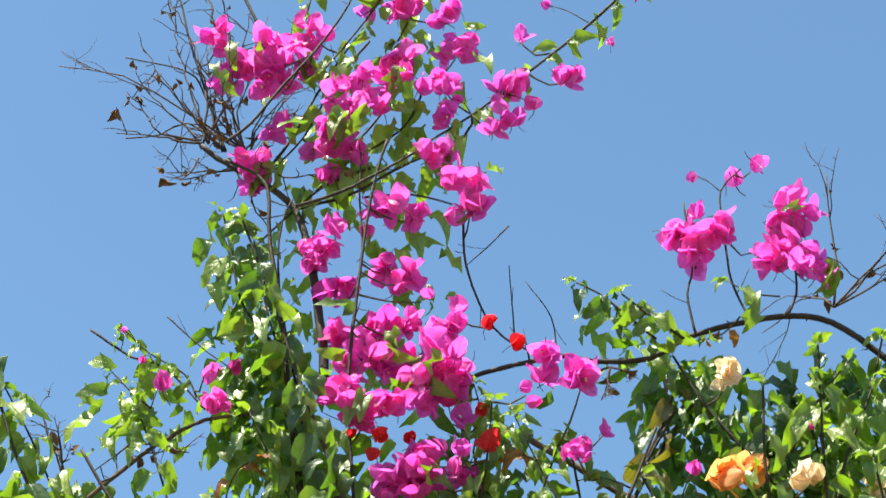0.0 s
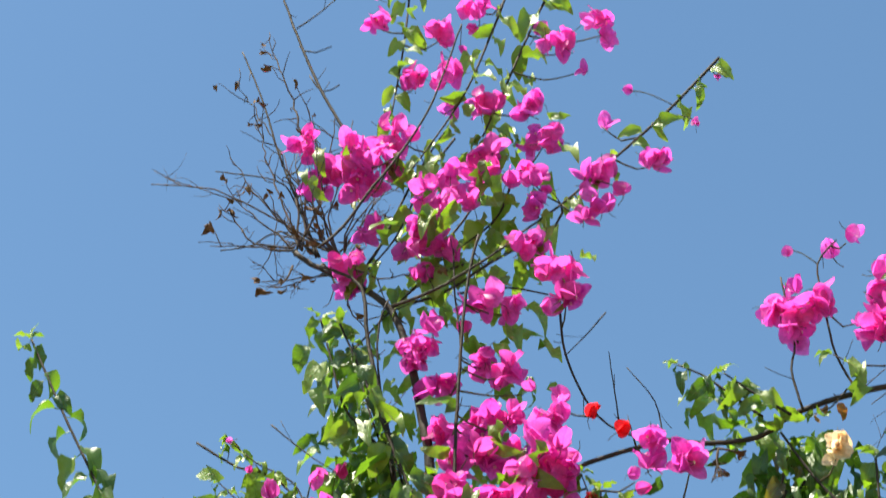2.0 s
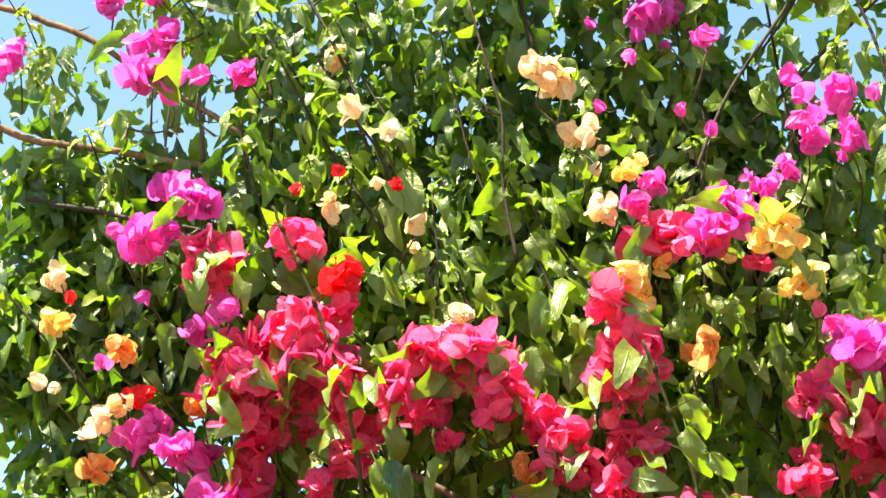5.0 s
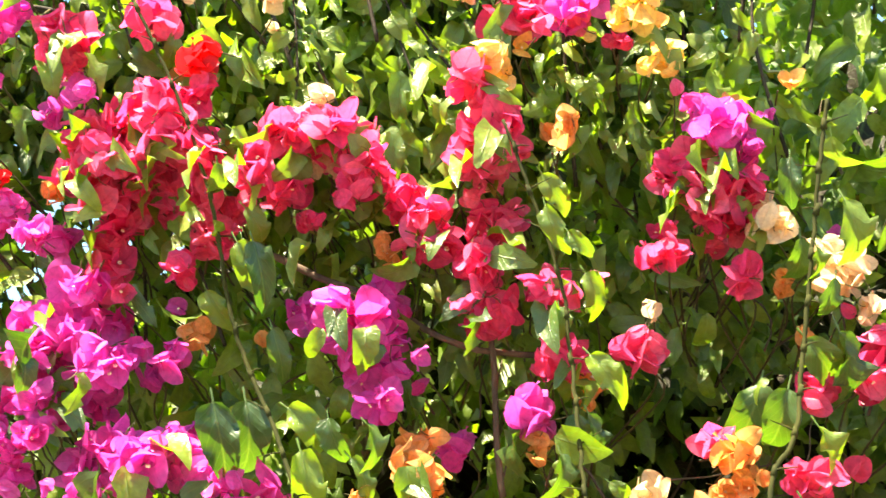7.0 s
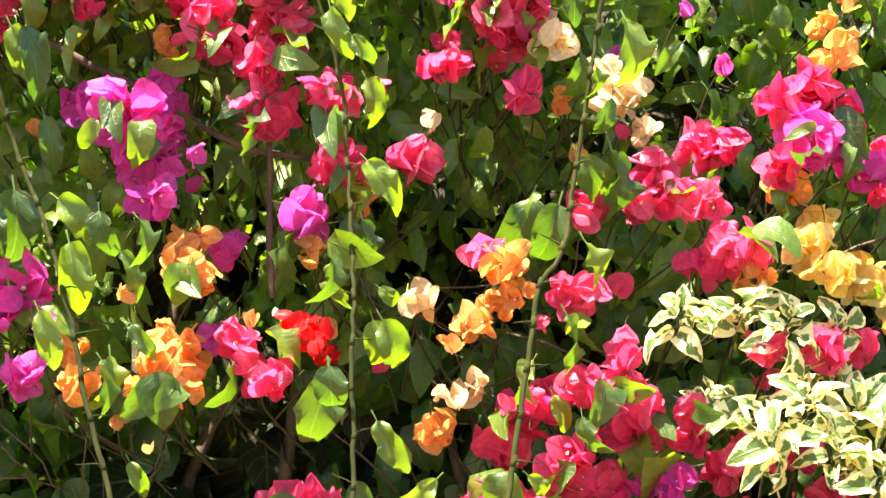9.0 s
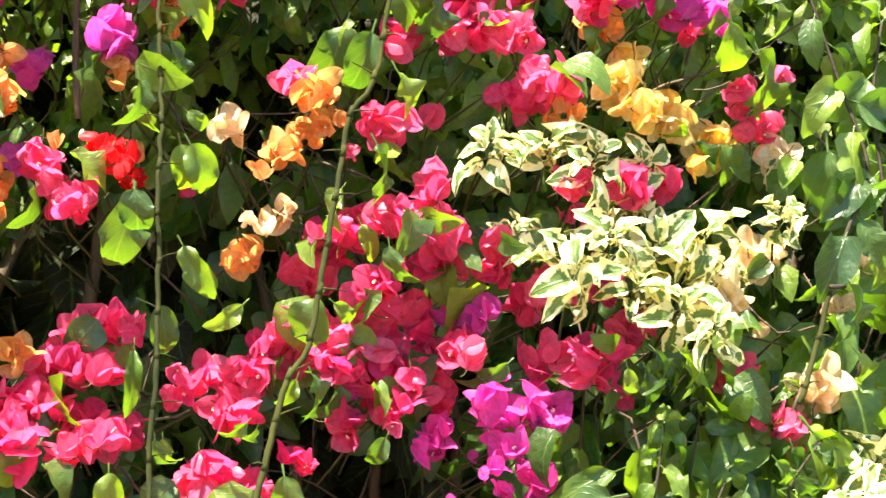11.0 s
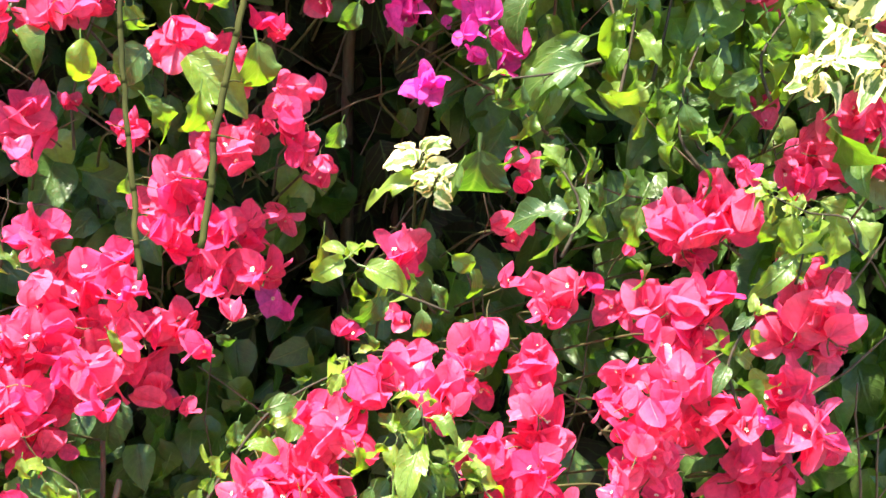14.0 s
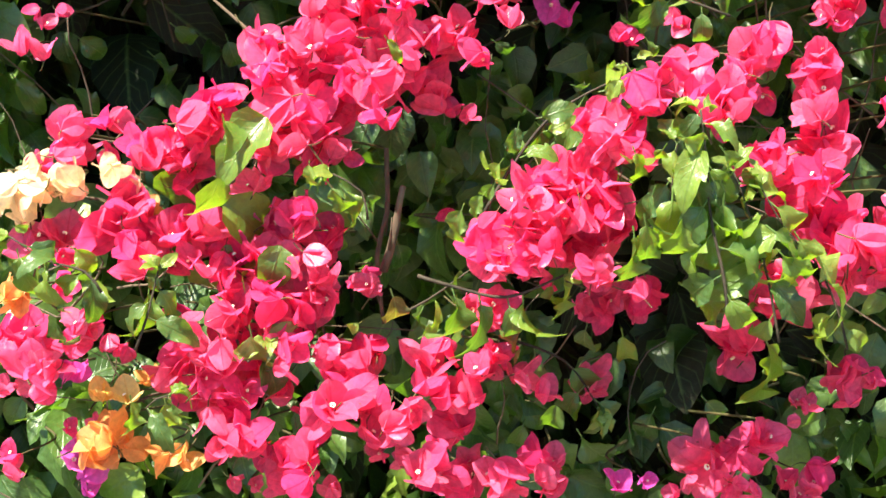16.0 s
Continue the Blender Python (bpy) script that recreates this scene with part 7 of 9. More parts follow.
# cream flowers
spray(cream, 0.334, 1.947, 3.033, 0.015, 0.017, 2)
spray(cream, -0.42, 1.956, 2.757, 0.013, 0.015, 2)
spray(cream, -0.387, 1.864, 2.634, 0.017, 0.018, 1)
spray(cream, -0.143, 1.823, 2.66, 0.016, 0.02, 2)
spray(cream, -0.124, 1.865, 2.658, 0.017, 0.019, 2)
spray(cream, 0.42, 1.945, 2.867, 0.02, 0.014, 2)
spray(cream, 0.501, 1.968, 2.859, 0.014, 0.018, 2)
spray(cream, -0.744, 1.913, 2.457, 0.012, 0.016, 2)
bud(cream, -0.731, 1.889, 2.449, 0.012)
spray(cream, -0.4, 1.895, 2.522, 0.012, 0.018, 2)
spray(cream, -0.342, 1.859, 2.528, 0.012, 0.011, 1)
spray(cream, -0.33, 1.823, 2.584, 0.016, 0.015, 1)
bud(cream, -0.303, 1.895, 2.469, 0.009)
spray(cream, -0.297, 1.84, 2.471, 0.014, 0.017, 1)
spray(cream, -0.098, 1.855, 2.584, 0.021, 0.016, 2)
bud(cream, -0.085, 1.898, 2.56, 0.009)
spray(cream, -0.078, 1.848, 2.561, 0.01, 0.012, 1)
spray(cream, -0.076, 1.851, 2.482, 0.013, 0.018, 2)
bud(cream, 0.109, 1.865, 2.479, 0.011)
bud(cream, -0.725, 1.842, 2.301, 0.012)
spray(cream, -0.72, 1.862, 2.293, 0.01, 0.013, 1)
spray(cream, -0.67, 1.876, 2.261, 0.018, 0.012, 2)
spray(cream, -0.646, 1.884, 2.283, 0.016, 0.012, 2)
spray(cream, -0.242, 1.87, 2.37, 0.012, 0.013, 2)
spray(cream, -0.239, 1.882, 2.291, 0.013, 0.014, 2)
spray(cream, -0.077, 1.872, 2.339, 0.018, 0.014, 1)
bud(cream, -0.057, 1.917, 2.27, 0.01)
spray(cream, 0.241, 1.911, 2.227, 0.023, 0.016, 2)
spray(cream, 0.252, 1.859, 2.192, 0.021, 0.017, 2)
spray(cream, 0.309, 1.897, 2.172, 0.021, 0.016, 2)
spray(cream, 0.33, 1.893, 2.144, 0.02, 0.022, 2)
spray(cream, 0.104, 1.856, 1.906, 0.015, 0.02, 2)
bud(cream, 0.116, 1.917, 2.122, 0.01)
bud(cream, 0.118, 1.892, 2.109, 0.013)
spray(cream, 0.352, 1.881, 2.105, 0.012, 0.017, 2)
spray(cream, 0.725, 1.918, 1.898, 0.023, 0.022, 3)
spray(cream, 0.115, 1.794, 1.801, 0.016, 0.012, 1)
spray(cream, 0.155, 1.849, 1.812, 0.018, 0.014, 2)
bud(cream, 0.166, 1.834, 1.825, 0.008)
spray(cream, 0.638, 1.843, 1.738, 0.022, 0.023, 3)
spray(cream, 0.677, 1.887, 1.707, 0.016, 0.014, 1)
spray(cream, 0.69, 1.896, 1.791, 0.028, 0.024, 4)
spray(cream, 0.743, 1.844, 1.644, 0.022, 0.025, 3)
spray(cream, 0.798, 1.894, 1.737, 0.017, 0.013, 2)
spray(cream, 0.816, 1.897, 1.792, 0.022, 0.014, 2)
spray(cream, 0.894, 1.876, 1.658, 0.017, 0.015, 1)
spray(cream, 0.907, 1.833, 1.687, 0.016, 0.019, 2)
bud(cream, 0.928, 1.904, 1.867, 0.011)
spray(cream, -0.344, 1.713, 1.14, 0.031, 0.023, 5)
spray(cream, -0.312, 1.697, 1.15, 0.025, 0.017, 3)
spray(cream, -0.266, 1.695, 1.157, 0.017, 0.014, 2)
spray(cream, -0.246, 1.718, 1.138, 0.014, 0.014, 1)
spray(cream, -0.368, 1.734, 1.111, 0.02, 0.014, 2)
spray(cream, 0.731, 1.666, 1.063, 0.013, 0.015, 1)

# large leaves in front
# dark and light tones here also carry each leaf's shade or backlight
big_leaf(crimson, light, (-0.367, 1.839, 2.151), (-0.341, 1.839, 2.095), 1)
big_leaf(crimson, dark, (-0.346, 1.8, 2.282), (-0.338, 1.8, 2.229), 1)
big_leaf(crimson, light, (-0.341, 1.825, 2.326), (-0.297, 1.825, 2.29), 1)
big_leaf(crimson, light, (-0.33, 1.81, 2.198), (-0.293, 1.81, 2.124), 1)
big_leaf(crimson, mid, (-0.328, 1.839, 2.241), (-0.282, 1.839, 2.194), 1)
big_leaf(crimson, dark, (-0.309, 1.804, 2.196), (-0.283, 1.804, 2.117), 1)
big_leaf(crimson, light, (-0.001, 1.835, 2.264), (0.035, 1.835, 2.21), 1)
big_leaf(crimson, mid, (0.005, 1.805, 2.22), (0.017, 1.805, 2.158), 1)
big_leaf(crimson, light, (0.026, 1.809, 2.187), (0.052, 1.809, 2.15), 1)
big_leaf(crimson, mid, (0.041, 1.838, 2.152), (0.073, 1.838, 2.096), 1)
big_leaf(crimson, dark, (0.27, 1.826, 2.267), (0.265, 1.826, 2.207), 1)
big_leaf(crimson, dark, (0.275, 1.836, 2.182), (0.278, 1.836, 2.11), 1)
big_leaf(crimson, mid, (0.285, 1.807, 2.161), (0.296, 1.807, 2.114), 1)
big_leaf(crimson, dark, (0.305, 1.807, 2.127), (0.297, 1.807, 2.072), 1)
big_leaf(crimson, light, (0.313, 1.8, 2.212), (0.349, 1.8, 2.131), 1)
big_leaf(crimson, light, (0.316, 1.838, 2.294), (0.323, 1.838, 2.229), 1)
big_leaf(crimson, dark, (0.386, 1.809, 2.186), (0.351, 1.809, 2.149), 1)
big_leaf(crimson, dark, (0.433, 2.005, 2.358), (0.426, 2.005, 2.281), 1.2)
big_leaf(crimson, dark, (0.438, 2.002, 2.19), (0.485, 2.002, 2.125), 1.2)
big_leaf(crimson, dark, (0.5, 2.035, 2.35), (0.509, 2.035, 2.258), 1.2)
big_leaf(crimson, dark, (0.538, 2.031, 2.303), (0.548, 2.031, 2.236), 1)
big_leaf(crimson, dark, (-0.35, 1.806, 2.028), (-0.329, 1.806, 1.928), 1)
big_leaf(crimson, dark, (-0.321, 1.835, 2.033), (-0.3, 1.835, 1.932), 1)
big_leaf(crimson, dark, (-0.293, 1.834, 2.106), (-0.271, 1.834, 2.039), 1)
big_leaf(crimson, mid, (-0.28, 1.823, 2.013), (-0.226, 1.823, 1.971), 1)
big_leaf(crimson, light, (-0.28, 1.759, 1.892), (-0.25, 1.759, 1.825), 1)
big_leaf(crimson, mid, (-0.255, 1.781, 1.967), (-0.23, 1.781, 1.883), 1)
big_leaf(crimson, dark, (-0.228, 1.81, 2.001), (-0.218, 1.81, 1.939), 1)
big_leaf(crimson, dark, (-0.21, 1.807, 1.956), (-0.168, 1.807, 1.909), 1)
big_leaf(crimson, dark, (-0.19, 1.786, 1.987), (-0.15, 1.786, 1.941), 1)
big_leaf(crimson, dark, (-0.189, 1.768, 1.876), (-0.163, 1.768, 1.836), 1)
big_leaf(crimson, dark, (0.01, 1.815, 1.956), (0.024, 1.815, 1.897), 1)
big_leaf(crimson, light, (0.013, 1.839, 1.954), (0.009, 1.839, 1.895), 1)
big_leaf(crimson, mid, (0.016, 1.826, 2.111), (0.025, 1.826, 2.066), 1)
big_leaf(crimson, dark, (0.023, 1.867, 2.004), (0.042, 1.867, 1.954), 1)
big_leaf(crimson, dark, (0.039, 1.805, 1.995), (0.062, 1.805, 1.936), 1)
big_leaf(crimson, mid, (0.04, 1.8, 2.054), (0.085, 1.8, 2), 1)
big_leaf(crimson, mid, (0.052, 1.811, 1.893), (0.071, 1.811, 1.821), 1)
big_leaf(crimson, mid, (0.056, 1.795, 1.917), (0.087, 1.795, 1.891), 1)
big_leaf(crimson, mid, (0.058, 1.774, 1.888), (0.094, 1.774, 1.823), 1)
big_leaf(crimson, dark, (0.229, 1.856, 2.034), (0.2, 1.856, 1.942), 1)
big_leaf(crimson, mid, (0.231, 1.791, 2.012), (0.202, 1.791, 2.002), 1)
big_leaf(crimson, dark, (0.244, 1.779, 1.896), (0.284, 1.779, 1.827), 1)
big_leaf(crimson, dark, (0.253, 1.821, 2.021), (0.226, 1.821, 1.931), 1)
big_leaf(crimson, dark, (0.265, 1.84, 2.075), (0.315, 1.84, 1.998), 1)
big_leaf(crimson, mid, (0.266, 1.797, 1.974), (0.307, 1.797, 1.904), 1)
big_leaf(crimson, dark, (0.302, 1.837, 2.085), (0.337, 1.837, 1.984), 1)
big_leaf(crimson, mid, (0.643, 1.848, 2.057), (0.662, 1.848, 1.965), 1)
big_leaf(crimson, mid, (0.677, 1.873, 2.032), (0.722, 1.873, 1.939), 1)
big_leaf(crimson, light, (0.695, 1.867, 2.075), (0.725, 1.867, 2.033), 1)
big_leaf(crimson, dark, (0.754, 1.848, 1.927), (0.756, 1.848, 1.79), 1.1)
big_leaf(crimson, mid, (0.787, 1.816, 1.918), (0.801, 1.816, 1.857), 1)
big_leaf(crimson, mid, (0.788, 1.851, 1.904), (0.783, 1.851, 1.829), 1)
big_leaf(crimson, dark, (0.846, 1.83, 1.916), (0.867, 1.83, 1.842), 1)
big_leaf(crimson, dark, (0.873, 1.831, 1.88), (0.834, 1.831, 1.829), 1)
big_leaf(crimson, dark, (0.939, 1.857, 1.923), (0.882, 1.857, 1.876), 1)
big_leaf(crimson, dark, (-0.219, 1.768, 1.842), (-0.184, 1.768, 1.792), 1)
big_leaf(crimson, mid, (-0.209, 1.788, 1.852), (-0.201, 1.788, 1.782), 1)
big_leaf(crimson, mid, (-0.192, 1.762, 1.698), (-0.168, 1.762, 1.627), 1)
big_leaf(crimson, mid, (-0.188, 1.782, 1.742), (-0.165, 1.782, 1.699), 1)
big_leaf(crimson, dark, (0.01, 1.746, 1.838), (0.016, 1.746, 1.777), 1.3)
big_leaf(crimson, dark, (0.011, 1.789, 1.84), (0.002, 1.789, 1.747), 1.25)
big_leaf(crimson, mid, (0.015, 1.756, 1.685), (0.014, 1.756, 1.608), 0.6)
big_leaf(crimson, dark, (0.036, 1.79, 1.728), (0.051, 1.79, 1.663), 1.25)
big_leaf(crimson, light, (0.054, 1.805, 1.789), (0.09, 1.805, 1.721), 1)
big_leaf(crimson, light, (0.125, 1.759, 1.725), (0.084, 1.759, 1.686), 1)
big_leaf(crimson, mid, (0.177, 1.773, 1.654), (0.158, 1.773, 1.609), 1)
big_leaf(crimson, dark, (0.183, 1.744, 1.66), (0.206, 1.744, 1.61), 1)
big_leaf(crimson, dark, (0.2, 1.761, 1.738), (0.165, 1.761, 1.67), 1.2)
big_leaf(crimson, mid, (0.206, 1.787, 1.728), (0.241, 1.787, 1.7), 1)
big_leaf(crimson, light, (0.221, 1.787, 1.846), (0.194, 1.787, 1.806), 1)
big_leaf(crimson, light, (0.237, 1.818, 1.814), (0.261, 1.818, 1.765), 1)
big_leaf(crimson, dark, (0.265, 1.787, 1.792), (0.272, 1.787, 1.732), 1)
big_leaf(crimson, dark, (0.403, 1.817, 1.672), (0.356, 1.817, 1.631), 1)
big_leaf(crimson, light, (0.507, 1.758, 1.67), (0.519, 1.758, 1.625), 1)
big_leaf(crimson, dark, (0.526, 1.825, 1.686), (0.539, 1.825, 1.609), 1)
big_leaf(crimson, dark, (0.527, 1.746, 1.687), (0.574, 1.746, 1.648), 1)
big_leaf(crimson, dark, (0.531, 1.781, 1.67), (0.549, 1.781, 1.607), 1)
big_leaf(crimson, dark, (0.538, 1.801, 1.686), (0.609, 1.801, 1.651), 1)
big_leaf(crimson, mid, (0.556, 1.763, 1.688), (0.609, 1.763, 1.649), 1)
big_leaf(crimson, mid, (0.648, 1.776, 1.646), (0.621, 1.776, 1.599), 1)
big_leaf(crimson, light, (0.76, 1.789, 1.69), (0.805, 1.789, 1.642), 1)
big_leaf(crimson, light, (0.787, 1.798, 1.843), (0.814, 1.798, 1.752), 1)
big_leaf(crimson, mid, (0.806, 1.747, 1.643), (0.775, 1.747, 1.595), 1)
big_leaf(crimson, dark, (0.81, 1.802, 1.734), (0.837, 1.802, 1.667), 1)
big_leaf(crimson, mid, (0.841, 1.753, 1.631), (0.855, 1.753, 1.578), 1)
big_leaf(crimson, dark, (0.891, 1.809, 1.816), (0.908, 1.809, 1.773), 1)
big_leaf(crimson, dark, (0.91, 1.808, 1.848), (0.877, 1.808, 1.791), 1)
big_leaf(crimson, dark, (-0.179, 1.764, 1.605), (-0.118, 1.764, 1.562), 1)
big_leaf(crimson, mid, (-0.083, 1.678, 1.39), (-0.101, 1.678, 1.337), 1.3)
big_leaf(crimson, mid, (-0.006, 1.751, 1.564), (-0.005, 1.751, 1.505), 1)
big_leaf(crimson, dark, (0.036, 1.732, 1.595), (0.042, 1.732, 1.544), 1)
big_leaf(crimson, mid, (0.037, 1.691, 1.432), (0.029, 1.691, 1.4), 1)
big_leaf(crimson, mid, (0.044, 1.76, 1.594), (0.048, 1.76, 1.548), 1)
big_leaf(crimson, mid, (0.048, 1.746, 1.505), (0.088, 1.746, 1.464), 1)
big_leaf(crimson, mid, (0.055, 1.72, 1.501), (0.089, 1.72, 1.468), 1)
big_leaf(crimson, mid, (0.108, 1.719, 1.518), (0.098, 1.719, 1.454), 1)
big_leaf(crimson, mid, (0.109, 1.747, 1.501), (0.114, 1.747, 1.451), 1)
big_leaf(crimson, mid, (0.129, 1.741, 1.609), (0.103, 1.741, 1.581), 1)
big_leaf(crimson, dark, (0.137, 1.749, 1.604), (0.122, 1.749, 1.571), 1)
big_leaf(crimson, mid, (0.161, 1.76, 1.564), (0.173, 1.76, 1.489), 1.15)
big_leaf(crimson, olive, (0.226, 1.719, 1.379), (0.221, 1.719, 1.301), 0.6)
big_leaf(crimson, dark, (0.247, 1.735, 1.482), (0.231, 1.735, 1.438), 1)
big_leaf(crimson, dark, (0.271, 1.794, 1.596), (0.248, 1.794, 1.551), 1)
big_leaf(crimson, light, (0.329, 1.717, 1.422), (0.259, 1.717, 1.415), 0.6)
big_leaf(crimson, mid, (0.371, 1.748, 1.44), (0.334, 1.748, 1.389), 1)
big_leaf(crimson, dark, (0.389, 1.765, 1.461), (0.384, 1.765, 1.354), 1.5)
big_leaf(crimson, dark, (0.429, 1.763, 1.454), (0.418, 1.763, 1.42), 1)
big_leaf(crimson, mid, (0.446, 1.76, 1.489), (0.429, 1.76, 1.443), 1)
big_leaf(crimson, dark, (0.455, 1.717, 1.397), (0.461, 1.717, 1.334), 1)
big_leaf(crimson, mid, (0.48, 1.751, 1.444), (0.469, 1.751, 1.397), 1)
big_leaf(crimson, mid, (0.486, 1.751, 1.414), (0.475, 1.751, 1.374), 1)
big_leaf(crimson, dark, (0.506, 1.713, 1.391), (0.489, 1.713, 1.345), 1)
big_leaf(crimson, dark, (0.508, 1.751, 1.536), (0.403, 1.751, 1.519), 1)
big_leaf(crimson, dark, (0.513, 1.762, 1.442), (0.501, 1.762, 1.395), 1)
big_leaf(crimson, mid, (0.521, 1.788, 1.563), (0.41, 1.788, 1.528), 0.5)
big_leaf(crimson, dark, (0.524, 1.738, 1.433), (0.549, 1.738, 1.392), 1)
big_leaf(crimson, mid, (0.54, 1.774, 1.607), (0.509, 1.774, 1.482), 0.5)
big_leaf(crimson, mid, (0.55, 1.773, 1.605), (0.556, 1.773, 1.547), 0.7)
big_leaf(crimson, dark, (0.55, 1.72, 1.4), (0.527, 1.72, 1.343), 1)
big_leaf(crimson, light, (0.557, 1.75, 1.489), (0.546, 1.75, 1.443), 0.6)
big_leaf(crimson, light, (0.56, 1.742, 1.514), (0.518, 1.742, 1.48), 1)
big_leaf(crimson, dark, (0.571, 1.76, 1.517), (0.579, 1.76, 1.45), 1)
big_leaf(crimson, dark, (0.589, 1.738, 1.502), (0.608, 1.738, 1.443), 1)
big_leaf(crimson, dark, (0.594, 1.757, 1.542), (0.589, 1.757, 1.478), 1)
big_leaf(crimson, mid, (0.632, 1.743, 1.548), (0.608, 1.743, 1.502), 1)
big_leaf(crimson, dark, (0.64, 1.713, 1.516), (0.653, 1.713, 1.47), 1)
big_leaf(crimson, dark, (0.64, 1.785, 1.545), (0.661, 1.785, 1.461), 1)
big_leaf(crimson, mid, (0.652, 1.731, 1.578), (0.683, 1.731, 1.543), 1)
big_leaf(crimson, mid, (0.665, 1.714, 1.4), (0.711, 1.714, 1.385), 1)
big_leaf(crimson, mid, (0.665, 1.688, 1.387), (0.674, 1.688, 1.341), 1)
big_leaf(crimson, dark, (0.667, 1.723, 1.561), (0.717, 1.723, 1.521), 1)
big_leaf(crimson, mid, (0.675, 1.776, 1.54), (0.739, 1.776, 1.497), 1)
big_leaf(crimson, dark, (0.681, 1.762, 1.594), (0.708, 1.762, 1.534), 1)
big_leaf(crimson, mid, (0.692, 1.744, 1.403), (0.742, 1.744, 1.387), 0.7)
big_leaf(crimson, mid, (0.698, 1.774, 1.617), (0.776, 1.774, 1.515), 1)
big_leaf(crimson, light, (0.698, 1.682, 1.39), (0.74, 1.682, 1.381), 1)
big_leaf(crimson, dark, (0.719, 1.717, 1.379), (0.7, 1.717, 1.291), 1)
big_leaf(crimson, light, (0.722, 1.754, 1.595), (0.747, 1.754, 1.542), 1)
big_leaf(crimson, dark, (0.732, 1.731, 1.543), (0.782, 1.731, 1.502), 1)
big_leaf(crimson, light, (0.735, 1.743, 1.393), (0.796, 1.743, 1.374), 1)
big_leaf(crimson, mid, (0.735, 1.712, 1.392), (0.775, 1.712, 1.326), 1)
big_leaf(crimson, mid, (0.739, 1.709, 1.377), (0.741, 1.709, 1.307), 1)
big_leaf(crimson, dark, (-0.439, 2.079, 1.17), (-0.397, 2.079, 1.12), 1)
big_leaf(crimson, dark, (-0.378, 2.103, 1.148), (-0.327, 2.103, 1.118), 1)
big_leaf(crimson, dark, (-0.367, 2.111, 1.208), (-0.323, 2.111, 1.172), 1)
big_leaf(crimson, dark, (-0.281, 2.111, 1.184), (-0.237, 2.111, 1.141), 1)
big_leaf(crimson, dark, (-0.248, 2.091, 1.222), (-0.211, 2.091, 1.186), 1)
big_leaf(crimson, dark, (-0.185, 2.108, 1.202), (-0.168, 2.108, 1.146), 1)
big_leaf(crimson, mid, (-0.091, 1.69, 1.353), (-0.057, 1.69, 1.355), 1)
big_leaf(crimson, light, (-0.064, 1.657, 1.174), (-0.068, 1.657, 1.141), 1)
big_leaf(crimson, mid, (-0.048, 1.648, 1.154), (-0.024, 1.648, 1.108), 1)
big_leaf(crimson, light, (-0.038, 1.68, 1.141), (-0.01, 1.68, 1.09), 1)
big_leaf(crimson, mid, (0.013, 1.658, 1.293), (0.033, 1.658, 1.265), 0.7)
big_leaf(crimson, mid, (0.081, 1.539, 1.162), (0.065, 1.539, 1.12), 1)
big_leaf(crimson, mid, (0.1, 1.515, 1.18), (0.08, 1.515, 1.154), 1)
big_leaf(crimson, dark, (0.111, 1.523, 1.187), (0.09, 1.523, 1.162), 1)
big_leaf(crimson, mid, (0.117, 1.535, 1.204), (0.096, 1.535, 1.173), 1)
big_leaf(crimson, dark, (0.131, 2.064, 1.194), (0.164, 2.064, 1.165), 1)
big_leaf(crimson, mid, (0.133, 1.554, 1.198), (0.169, 1.554, 1.218), 1)
big_leaf(crimson, dark, (0.134, 1.566, 1.229), (0.123, 1.566, 1.195), 1)
big_leaf(crimson, dark, (0.135, 2.031, 1.126), (0.174, 2.031, 1.084), 1)
big_leaf(crimson, dark, (0.147, 1.53, 1.241), (0.182, 1.53, 1.253), 1)
big_leaf(crimson, light, (0.153, 1.545, 1.224), (0.186, 1.545, 1.236), 1)
big_leaf(crimson, dark, (0.181, 1.573, 1.26), (0.201, 1.573, 1.252), 1)
big_leaf(crimson, light, (0.205, 1.558, 1.256), (0.238, 1.558, 1.262), 1)
big_leaf(crimson, light, (0.229, 1.543, 1.272), (0.203, 1.543, 1.252), 1)
big_leaf(crimson, mid, (0.234, 1.54, 1.134), (0.24, 1.541, 1.074), 1)
big_leaf(crimson, mid, (0.235, 1.551, 1.206), (0.251, 1.551, 1.163), 1)
big_leaf(crimson, mid, (0.24, 1.508, 1.156), (0.251, 1.508, 1.086), 1)
big_leaf(crimson, light, (0.248, 1.654, 1.261), (0.269, 1.654, 1.271), 1)
big_leaf(crimson, dark, (0.251, 1.514, 1.18), (0.231, 1.514, 1.127), 1)
big_leaf(crimson, mid, (0.256, 1.714, 1.329), (0.262, 1.714, 1.284), 0.7)
big_leaf(crimson, light, (0.259, 1.739, 1.355), (0.243, 1.739, 1.33), 1)
big_leaf(crimson, mid, (0.263, 1.687, 1.275), (0.28, 1.687, 1.252), 1)
big_leaf(crimson, mid, (0.267, 1.558, 1.206), (0.244, 1.558, 1.166), 1)
big_leaf(crimson, mid, (0.272, 1.55, 1.168), (0.265, 1.551, 1.086), 1)
big_leaf(crimson, dark, (0.272, 1.556, 1.236), (0.288, 1.556, 1.2), 1)
big_leaf(crimson, light, (0.273, 1.525, 1.223), (0.309, 1.526, 1.201), 1)
big_leaf(crimson, mid, (0.276, 1.695, 1.338), (0.287, 1.695, 1.293), 1)
big_leaf(crimson, light, (0.279, 1.528, 1.158), (0.275, 1.529, 1.088), 1)
big_leaf(crimson, dark, (0.285, 1.536, 1.198), (0.296, 1.536, 1.117), 1)
big_leaf(crimson, dark, (0.288, 1.558, 1.213), (0.305, 1.558, 1.169), 1)
